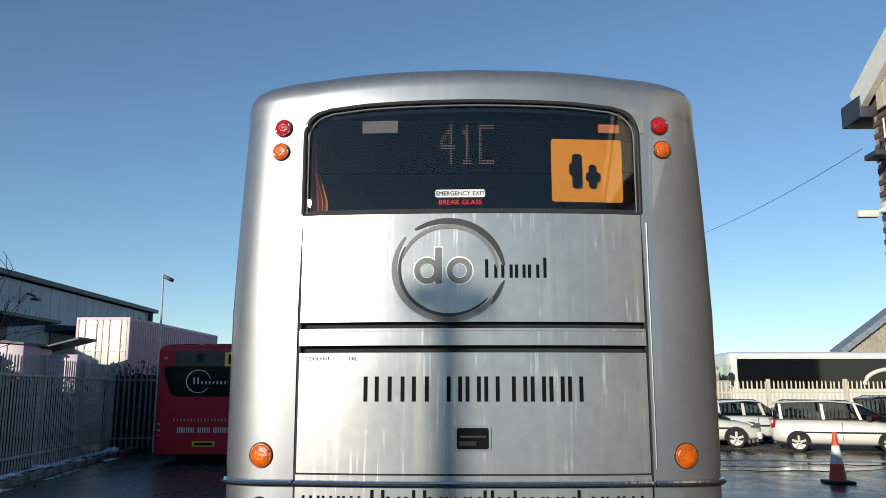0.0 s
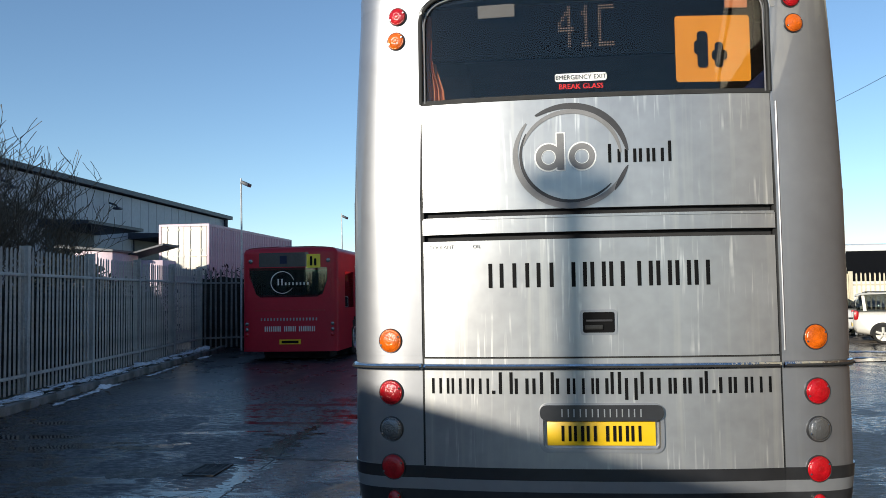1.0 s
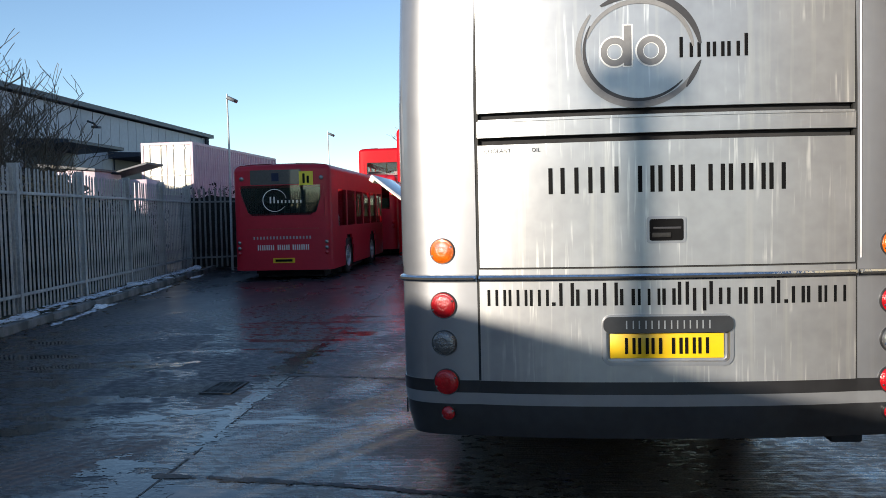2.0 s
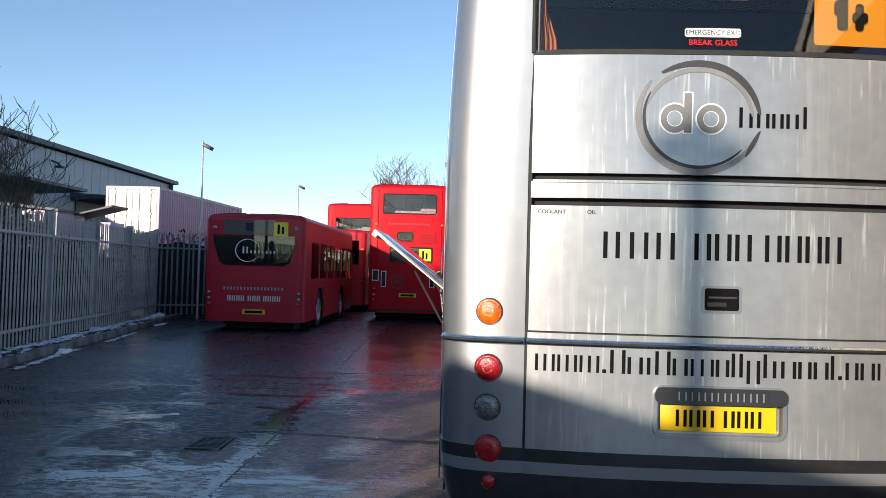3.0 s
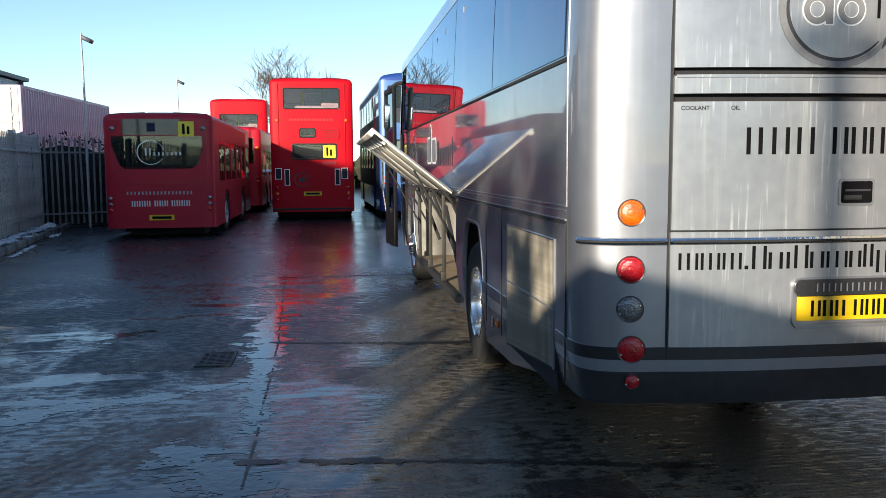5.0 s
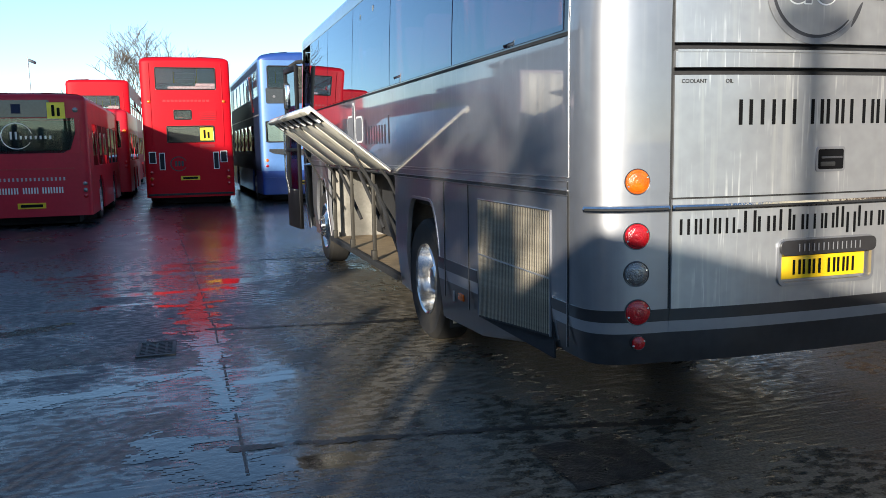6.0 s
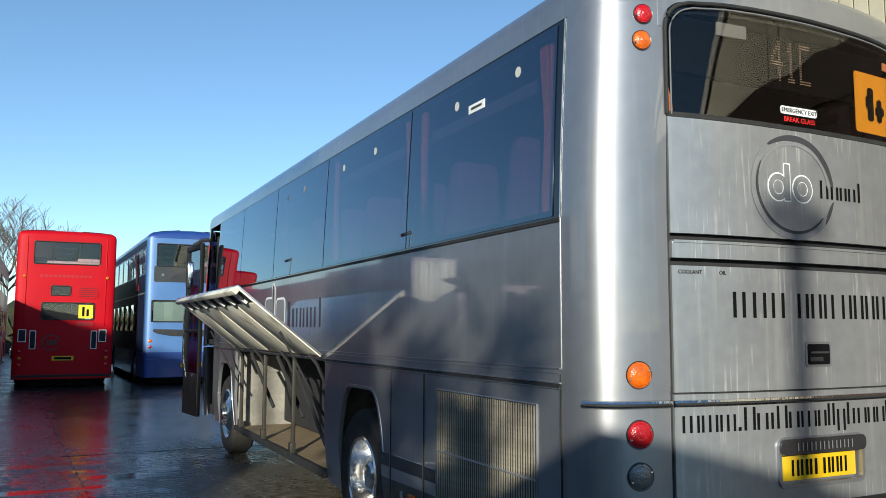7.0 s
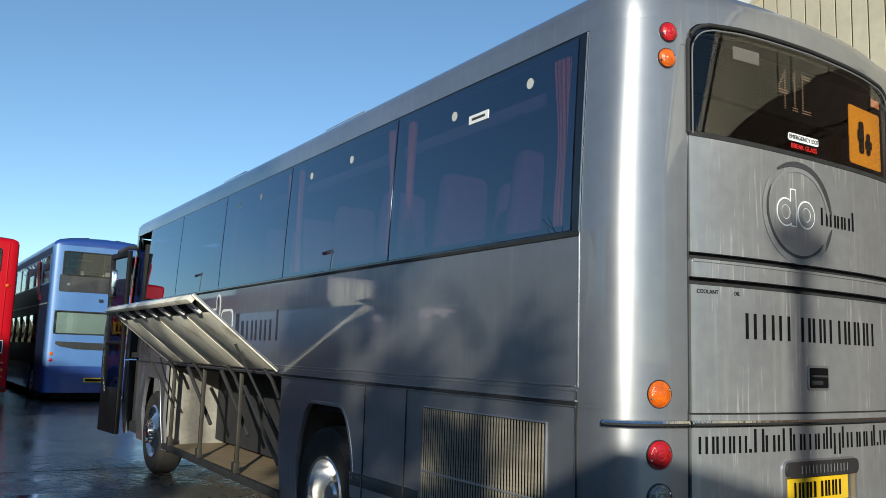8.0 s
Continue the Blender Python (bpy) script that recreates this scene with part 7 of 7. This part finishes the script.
def car(label, m, paint, shape, wheels, group="parked cars"):
    """A parked car. shape: (lower stations, cabin stations, roof stations); it faces its own +x."""
    c = thing("car", label, "car", m, group)
    body, cabin, roof_ = shape
    part("body", loft(body, 20, 5.0), paint, c, "", 50)
    part("cabin_glass", loft(cabin, 20, 6.0), CAR_GLASS, c, "dark window glass", 50)
    part("roof", loft(roof_, 20, 5.0), paint, c, "", 50)
    part("cabin_floor", box(cabin[0][0] + 0.3, cabin[-1][0] - 0.4, -0.6, 0.6, 0.75, 1.0, 0.05), DARK, c)
    xs = [s[0] for s in cabin]
    W = cabin[1][3]
    zb, zt = cabin[1][1], cabin[1][2]
    for x in (cabin[1][0] + 0.08, (cabin[1][0] + cabin[-2][0]) / 2 + 0.1, cabin[-2][0] - 0.05):
        for s in (-1, 1):
            lean_ = 0.10 if x < xs[-1] - 1.0 else 0.35
            part("pillar", prism([(x - 0.04, zb + 0.05), (x + 0.05, zb + 0.05), (x + 0.05 - lean_ * 0.5, zt - 0.02), (x - 0.03 - lean_ * 0.5, zt - 0.02)], s * (W - 0.04), s * (W + 0.012), "y"), paint, c)
    L0, L1 = body[0][0], body[-1][0]
    for s in (-1, 1):
        part("side_trim", box(L0 + 0.7, L1 - 0.9, s * body[3][3] - 0.01, s * body[3][3] + 0.012, 0.58, 0.63, 0.004), RUBBER, c)
        part("headlight", box(L1 - 0.32, L1 - 0.02, s * 0.62 - 0.14, s * 0.62 + 0.14, 0.62, 0.76, 0.04), CLEAR_LENS, c, "clear headlight")
        part("tail_light", box(L0 - 0.0, L0 + 0.14, s * 0.70 - 0.09, s * 0.70 + 0.10, 0.72, 1.0, 0.03), RED_LENS, c, "red tail light")
        part("door_mirror", box(cabin[-2][0] + 0.1, cabin[-2][0] + 0.24, s * (W + 0.12) - 0.09, s * (W + 0.12) + 0.09, 0.98, 1.12, 0.04), RUBBER, c)
        part("door_seam", box((L0 + L1) / 2 - 0.05, (L0 + L1) / 2 - 0.04, s * body[3][3] - 0.004, s * body[3][3] + 0.004, 0.35, 0.92), RUBBER, c)
        part("door_handle", box((L0 + L1) / 2 - 0.3, (L0 + L1) / 2 - 0.14, s * body[3][3] - 0.01, s * body[3][3] + 0.025, 0.80, 0.83, 0.008), paint, c)
    part("front_bumper", box(L1 - 0.12, L1 + 0.03, -0.72, 0.72, 0.26, 0.5, 0.06), paint, c)
    part("front_intake", box(L1 - 0.02, L1 + 0.036, -0.45, 0.45, 0.34, 0.44, 0.02), RUBBER, c)
    part("number_plate", box(L0 - 0.035, L0 - 0.02, -0.26, 0.26, 0.5, 0.61), PLATE_YELLOW, c)
    for s in (-1, 1):
        part("roof_rail", tube([(roof_[1][0] + 0.1, s * 0.58, roof_[1][2] + 0.0), (roof_[1][0] + 0.2, s * 0.58, roof_[1][2] + 0.035), (roof_[3][0] - 0.2, s * 0.58, roof_[3][2] + 0.04), (roof_[3][0] - 0.1, s * 0.58, roof_[3][2])], 0.014, 6), RUBBER, c)
    for wx in wheels:
        for s in (-1, 1):
            # dark plate proud of the body paints the shade round the wheel
            well = [(wx + 0.355 * math.cos(radians(a)), 0.30 + 0.355 * math.sin(radians(a))) for a in range(-14, 195, 11)]
            part("wheel_well_shade", prism(well, s * 0.70, s * 0.868, "y"), DARK, c, "raised dark plate for the shaded wheel opening")
            t = part("wheel", lathe([(0.21, -0.09), (0.275, -0.1), (0.298, -0.06), (0.298, 0.06), (0.275, 0.1), (0.21, 0.09)], 28, "y", (wx, s * 0.80, 0.295), close=False), TYRE, c, "black tyre")
            rim = lathe([(0.222, s * 0.092), (0.205, s * 0.06), (0.05, s * 0.05)], 24, "y", (wx, s * 0.80, 0.295), close="end")
            for k in range(5):
                a = 2 * math.pi * k / 5 + 0.3
                p0 = Vector((wx, s * 0.892, 0.295))
                tube([p0 + Vector((0.02 * math.cos(a), 0, 0.02 * math.sin(a))), p0 + Vector((0.21 * math.cos(a), 0, 0.21 * math.sin(a)))], 0.042, 6, rim)
            part("rim", rim, CAR_SILVER, t, "silver spoked rim")
    return c


MPV = ([(-2.08, 0.42, 0.95, 0.66, 0.70), (-2.0, 0.30, 1.0, 0.80, 0.78), (-1.6, 0.22, 1.02, 0.85, 0.82), (0.0, 0.20, 1.0, 0.86, 0.82), (0.9, 0.20, 0.98, 0.86, 0.80), (1.5, 0.22, 0.88, 0.84, 0.74), (1.95, 0.26, 0.74, 0.78, 0.64), (2.1, 0.34, 0.62, 0.62, 0.5)],
       [(-2.0, 0.92, 1.30, 0.76, 0.66), (-1.85, 0.95, 1.50, 0.80, 0.68), (-0.4, 0.95, 1.55, 0.82, 0.70), (0.55, 0.95, 1.46, 0.82, 0.68), (1.35, 0.90, 1.0, 0.78, 0.66)],
       [(-1.98, 1.44, 1.50, 0.62, 0.60), (-1.85, 1.49, 1.56, 0.69, 0.64), (-0.4, 1.53, 1.60, 0.71, 0.66), (0.35, 1.46, 1.54, 0.69, 0.64), (0.62, 1.40, 1.45, 0.66, 0.6)])
HATCH = ([(-2.0, 0.42, 0.9, 0.66, 0.68), (-1.9, 0.28, 0.96, 0.80, 0.76), (-1.4, 0.22, 0.98, 0.84, 0.80), (0.0, 0.20, 0.94, 0.85, 0.80), (0.8, 0.20, 0.90, 0.85, 0.78), (1.4, 0.22, 0.82, 0.83, 0.72), (1.9, 0.26, 0.70, 0.76, 0.62), (2.05, 0.34, 0.6, 0.6, 0.5)],
         [(-1.95, 0.88, 1.0, 0.74, 0.66), (-1.5, 0.9, 1.36, 0.79, 0.64), (-0.3, 0.9, 1.42, 0.81, 0.66), (0.3, 0.9, 1.36, 0.81, 0.66), (1.15, 0.84, 0.9, 0.76, 0.66)],
         [(-1.7, 1.26, 1.32, 0.6, 0.56), (-1.4, 1.34, 1.42, 0.65, 0.6), (-0.3, 1.40, 1.47, 0.67, 0.62), (0.2, 1.36, 1.43, 0.66, 0.6), (0.42, 1.28, 1.33, 0.62, 0.56)])
car("silver tall hatchback parked in sunshine by a pale fence", pose(11.2, 20.9, 0, 0, 0, -18) @ Matrix.Scale(0.93, 4), CAR_SILVER, MPV, (-1.3, 1.28))
car("silver hatchback parked nose-on beside another car", pose(7.45, 23.2, 0, 0, 0, -12), CAR_SILVER, HATCH, (-1.3, 1.28))
car("white estate car parked tail to the yard", pose(9.75, 24.9, 0, 0, 0, 14), WHITE_PAINT, HATCH, (-1.3, 1.28))
car("dark hatchback parked against the pale fence", pose(15.7, 24.8, 0, 0, 0, 4), CAR_DARK, MPV, (-1.3, 1.28))
car("dark hatchback parked far up the yard", pose(-3.9, 47, 0, 0, 0, 100), CAR_DARK, HATCH, (-1.3, 1.28))

DIRT = mat("dry_gritty_dirt", (0.17, 0.135, 0.10), 0.9, var=0.35, scale=3, bump=0.7, bump_scale=40, second=(0.08, 0.065, 0.05), second_at=(0.45, 0.62), second_scale=1.2)
pool("dirt_patch", "dry sunlit gritty dirt under parked cars", DIRT, [(6.5, 22.5, 2.2), (11.0, 22.0, 2.6), (18.5, 23.0, 3.0)], 0.11, 0.18, "", 0.012, 0.7, "dirt")
for p_, q_ in (((6.6, 17.6, 0.22), (10.5, 17.2, 0.35)), ((9.5, 15.6, 0.18), (14.0, 15.9, 0.3)), ((6.2, 15.9, 0.15), (8.6, 15.5, 0.2))):
    pool("snow_patch", "thin sheet of half-melted ice on the yard", SNOW, [p_, q_], 0.05, 0.32, "snow on the open yard", 0.010, 1.1, "snow")
cone = thing("traffic_cone", "faded red and white traffic cone on the wet yard", "traffic cone", Matrix.Translation((7.15, 12.2, 0)))
part("base", box(-0.24, 0.24, -0.24, 0.24, 0, 0.05, 0.015), RUBBER, cone, "black rubber base")
part("lower_band", lathe([(0.165, 0.05), (0.155, 0.07), (0.118, 0.36)], 24), CONE_RED, cone)
part("sleeve", lathe([(0.119, 0.36), (0.070, 0.70)], 24), PRINT_WHITE, cone, "white reflective sleeve")
part("tip", lathe([(0.070, 0.70), (0.033, 0.95), (0.022, 0.96)], 24), CONE_RED, cone)

# white coach beyond the pale fence
wc, wring = bus("touring_coach", "white touring coach with a long black window band beyond a fence", Matrix.Translation((23.2, 31.3, 0)) @ Matrix.Rotation(radians(90), 4, "Z"), 2.5, 12.2, 3.35, WHITE_PAINT, [1.1, 2.2],
                [(-0.9, 0.9, 2.1, 2.9)], [(0.5 + 1.9 * k, 2.36 + 1.9 * k, 2.22, 3.02) for k in range(6)], front_windows=((1.4, 2.8),))
part("window_band", box(-1.258, -1.2535, 0.3, 11.85, 1.85, 3.06), FRIT, wc, "long black window band")
part("window_backing", box(-1.1, 1.1, 0.4, 11.5, 1.9, 1.95), DARK, wc)
part("interior_wall", box(-0.1, 0.1, 0.4, 11.5, 1.95, 3.1), DARK, wc)
part("side_arch", tube([(-1.29, 5.6 + 1.15 * math.cos(radians(a)), 2.02 + 0.62 * math.sin(radians(a))) for a in range(0, 181, 10)], 0.085, 8), CREAM_LINING, wc, "cream arched moulding")
part("wing_mirror", box(-1.5, -1.3, 12.1, 12.25, 2.0, 2.5, 0.04), RUBBER, wc)
wc["category"] = "coach"


def far_shed():
    s = thing("corrugated_shed", "beige corrugated shed with a steep gable", "building")
    e, ex, rx, rz_, y = 3.75, 19.0, 27.0, 9.5, 37.0
    part("wall", prism([(ex, 0), (rx * 2 - ex, 0), (rx * 2 - ex, e), (rx, rz_), (ex, e)], y, y + 1.0, "y"), BEIGE_CLAD, s)
    x = ex + 0.1
    while x < rx + 1:
        h = e + (rz_ - e) * min(1, (x - ex) / (rx - ex))
        part("rib", box(x, x + 0.09, y - 0.05, y, 0, h - 0.05), BEIGE_CLAD, s)
        x += 0.24
    part("roof_edge", prism([(ex - 0.3, e - 0.3), (rx, rz_), (rx, rz_ + 0.3), (ex - 0.3, e + 0.05)], y - 0.3, y + 1.0, "y"), STEEL, s)


far_shed()


# ---------------------------------------------------------------- bare trees
def bare_tree(label, x, y, h, spread, seed, levels=5, stems=1, trunk_r=0.13, lean_out=0.5, fine=0.008):
    rng = random.Random(seed)
    t = thing("tree", label, "tree", Matrix.Translation((x, y, 0)))
    wood, twigs = bmesh.new(), bmesh.new()

    def grow(p, d, length, r, level):
        pts = [p]
        q = p
        for k in range(3):
            d = (d + Vector((rng.uniform(-0.2, 0.2), rng.uniform(-0.2, 0.2), rng.uniform(-0.05, 0.18)))).normalized()
            q = q + d * length / 3
            pts.append(q)
        r = max(r, fine)
        end = max(r * 0.62, fine)
        tube(pts, r, 6 if level < 2 else 4 if level < 4 else 3, wood if level < 2 else twigs, end)
        if level >= levels:
            return
        for k in range(rng.randint(3, 4) if level else 5):
            at = rng.uniform(0.45, 1.0) if k else 1.0
            i = min(int(at * 3), 2)
            base = pts[i].lerp(pts[i + 1], at * 3 - i)
            side = Vector((rng.gauss(0, 1), rng.gauss(0, 1), rng.uniform(0.1, 1.1))).normalized()
            nd = (d * (1 - lean_out) + side * spread).normalized()
            grow(base, nd, length * rng.uniform(0.58, 0.78), end * rng.uniform(0.6, 0.85), level + 1)

    for s in range(stems):
        d0 = Vector((rng.uniform(-0.35, 0.35), rng.uniform(-0.35, 0.35), 1)).normalized() if stems > 1 else Vector((0, 0, 1))
        grow(Vector((rng.uniform(-0.5, 0.5) * (stems > 1), rng.uniform(-0.8, 0.8) * (stems > 1), -0.05)), d0, h * 0.40, trunk_r, 0)
    part("trunk", wood, BARK, t)
    tagged(part("crown", twigs, BARK, t, "bare winter twigs"), kind="stuff")
    return t


bare_tree("bare winter tree behind the red buses", -6.6, 45.0, 8.6, 0.7, 5, 5, 1, 0.16, 0.45, 0.010)
bare_tree("tangled bare bush behind the fence", -11.6, 11.6, 5.2, 0.9, 8, 4, 5, 0.04, 0.5, 0.007)
bare_tree("tangled bare bush behind the fence", -12.3, 14.6, 5.4, 0.9, 9, 4, 5, 0.04, 0.5, 0.007)
bare_tree("bare winter tree beyond the yard", -9.5, 62.0, 7.5, 0.8, 12, 4, 1, 0.14, 0.5, 0.016)


def shade_tree(label, u, dist, lo, hi, half, cover, seed):
    """An evergreen added outside the view to dapple the coach with shade: trunk, limbs and many small leaf sprays."""
    rng = random.Random(seed)
    base = LIGHT_R * u - LIGHT_L * dist
    rise = dist * T
    t = thing("tree", label, "tree", Matrix.Translation(base))
    part("trunk", tube([(0, 0, 0), (0.05, 0.03, (lo + rise) * 0.6), (0, 0, lo + rise + 0.5)], 0.12, 8, None, 0.05), BARK, t)
    for k in range(7):
        a = rng.uniform(0, 6.28)
        p0 = Vector((0, 0, lo + rise - 0.3 + 0.2 * k))
        part("limb", tube([p0, p0 + Vector((math.cos(a) * half * 0.4, math.sin(a) * half * 0.4, 0.25)), p0 + Vector((math.cos(a) * half * 0.8, math.sin(a) * half * 0.8, 0.45))], 0.035, 5, None, 0.01), BARK, t)
    verts, faces = [], []
    clumps = [Vector((rng.uniform(-1, 1), rng.uniform(-1, 1), rng.uniform(-1, 1))) for _ in range(cover)]
    for c in clumps:
        if c.length > 1.15:
            continue
        centre = LIGHT_R * (c.x * half) + LIGHT_L * (c.y * half) + Vector((0, 0, (lo + hi) / 2 + rise + c.z * (hi - lo) / 2))
        rise_to = Vector((rng.uniform(-0.14, 0.14), rng.uniform(-0.14, 0.14), rng.uniform(0.18, 0.30)))
        for k in range(90):
            p = centre + rise_to * rng.uniform(-1, 1) + Vector((rng.gauss(0, 0.055), rng.gauss(0, 0.055), rng.gauss(0, 0.06)))
            a = Vector((rng.gauss(0, 1), rng.gauss(0, 1), rng.gauss(0, 1))).normalized() * 0.07
            b = Vector((rng.gauss(0, 1), rng.gauss(0, 1), rng.gauss(0, 1))).normalized() * 0.04
            i = len(verts)
            verts += [tuple(p - a), tuple(p + b), tuple(p + a), tuple(p - b)]
            faces.append((i, i + 1, i + 2, i + 3))
    me = bpy.data.meshes.new("crown")
    me.from_pydata(verts, [], faces)
    tagged(link("crown", me, mat("evergreen_leaf", (0.05, 0.07, 0.03), 0.7, var=0.3), t, "dark evergreen sprays"), kind="stuff")
    return t


shade_tree("unseen evergreen added to shade the coach side", -2.35, 13, 0.55, 2.6, 0.80, 46, 20)
shade_tree("unseen sparse sapling added to dapple the coach side", -1.62, 12, 0.75, 1.7, 0.3, 4, 27)
shade_tree("unseen small sapling added to dapple the coach side", -2.76, 12.5, 0.8, 2.1, 0.24, 14, 31)
shade_tree("unseen evergreen added to shade the coach side", -4.5, 19, 3.1, 4.6, 1.2, 110, 21)


# ---------------------------------------------------------------- sheds behind the fence, far houses
def cabin(x, y, w, d, h, lid, label, paint):
    c = thing("steel_store", label, "store", Matrix.Translation((x, y, 0)), "steel stores")
    part("body", box(0, w, 0, d, 0, h, 0.03), paint, c)
    for k in range(int(w / 0.5)):
        part("rib", box(0.2 + k * 0.5, 0.26 + k * 0.5, -0.04, 0.0, 0.1, h - 0.1), paint, c)
    part("lid", prism([(-0.5, h + 0.15), (w + 0.1, h + 0.15 + lid), (w + 0.1, h + 0.23 + lid), (-0.3, h + 0.26)], -0.2, d + 0.1, "y"), FASCIA_DARK, c, "dark sloping lid")


cabin(-18.6, 27.0, 1.9, 2.2, 3.55, -0.2, "faded mauve steel store with a dark sloping lid", CONT_PINK)
cabin(-16.5, 28.5, 1.2, 1.3, 3.2, 0.45, "faded mauve steel store with a tilted dark lid", CONT_PINK)
rub = bmesh.new()
rr = random.Random(4)
for k in range(260):
    x, y = rr.gauss(-16.0, 0.9), rr.gauss(22.5, 0.8)
    z = max(0.1, 3.4 - 0.9 * math.hypot(x + 16, y - 22.5) - rr.uniform(0, 0.5))
    b_ = box(-0.5, 0.5, -0.08, 0.08, -0.02, 0.02)
    b_.transform(pose(x, y, z, rr.uniform(-30, 30), rr.uniform(-30, 30), rr.uniform(0, 180)))
    merge(rub, b_)
tagged(part("timber_heap", rub, PLY), "heap of broken brown timber behind the fence", "timber", kind="stuff")
for x, y, w, rz_ in ((-20, 80, 12, 3), (16, 85, 12, 0)):
    hs = thing("house", "distant brick house with a brown tiled roof", "house", pose(x, y, 0, 0, 0, rz_), "distant houses")
    part("wall", box(0, w, 0, 7, 0, 3.0), BRICK_MAT, hs)
    part("roof", prism([(-0.4, 2.9), (w + 0.4, 2.9), (w - 1.2, 5.0), (1.2, 5.0)], -0.3, 7.3, "y"), BARK, hs)
    for k in range(3):
        wdw = part("window", box(1 + k * w / 3.4, 2.2 + k * w / 3.4, -0.05, 0.02, 1.1, 2.3), CAR_GLASS, hs)
        part("frame", box(0.94 + k * w / 3.4, 2.26 + k * w / 3.4, -0.03, 0.03, 1.04, 1.1), FASCIA_WHITE, wdw)
hb = bmesh.new()
for k in range(420):
    x = rr.uniform(-120, 120)
    y = 100 + rr.uniform(-5, 5)
    bmesh.ops.create_icosphere(hb, subdivisions=1, radius=rr.uniform(0.8, 2.2), matrix=pose(x, y, rr.uniform(0.2, 2.2), rr.uniform(0, 180), rr.uniform(0, 180), 0))
for k in range(170):
    bmesh.ops.create_icosphere(hb, subdivisions=1, radius=rr.uniform(0.5, 1.2), matrix=pose(rr.uniform(-14, 22), 60 + rr.uniform(-2, 2), rr.uniform(0.2, 2.4), rr.uniform(0, 180), rr.uniform(0, 180), 0))
for v in hb.verts:
    v.co += Vector((noise.noise(v.co * 0.9), noise.noise(v.co * 0.9 + Vector((7, 0, 0))), noise.noise(v.co * 0.9 + Vector((0, 7, 0))))) * 0.7
tagged(part("far_hedge", hb, VERGE), "distant dark winter hedge line", "hedge", kind="stuff")


# ---------------------------------------------------------------- bricks of the depot's corner
bk = box(0, 0.016, 0, 0.215, 0, 0.065)
bk_me = bpy.data.meshes.new("brick")
bk.to_mesh(bk_me)
bk.free()
bk_me.materials.append(BRICK_MAT)
rr = random.Random(9)
count = 0
for row in range(70):
    z = 0.01 + row * 0.0765
    if z > 5.27:
        break
    y = 6.2 - 0.225 - (0.1125 if row % 2 else 0.0)
    n = 4 if z > 2.6 else 0
    for k in range(n):
        ob = new("brick", bk_me)
        ob.parent = depot
        ob.location = (GX - rr.uniform(0.0, 0.004), y - k * 0.225, z)
        count += 1
rest_v, rest_f = [], []
for row in range(70):
    z = 0.01 + row * 0.0765
    if z > 5.27:
        break
    y = 6.2 - 0.225 - (0.1125 if row % 2 else 0.0) - (4 if z > 2.6 else 0) * 0.225
    while y > -6.95:
        x = GX - rr.uniform(0.0, 0.004)
        i = len(rest_v)
        rest_v += [(x, y, z), (x, y + 0.215, z), (x, y + 0.215, z + 0.065), (x, y, z + 0.065), (GX + 0.012, y, z), (GX + 0.012, y + 0.215, z), (GX + 0.012, y + 0.215, z + 0.065), (GX + 0.012, y, z + 0.065)]
        rest_f += [(i, i + 3, i + 2, i + 1), (i, i + 1, i + 5, i + 4), (i + 1, i + 2, i + 6, i + 5), (i + 2, i + 3, i + 7, i + 6), (i + 3, i, i + 4, i + 7)]
        y -= 0.225
rest = bpy.data.meshes.new("brickwork")
rest.from_pydata(rest_v, [], rest_f)
tagged(link("brickwork", rest, BRICK_MAT, depot), kind="stuff")
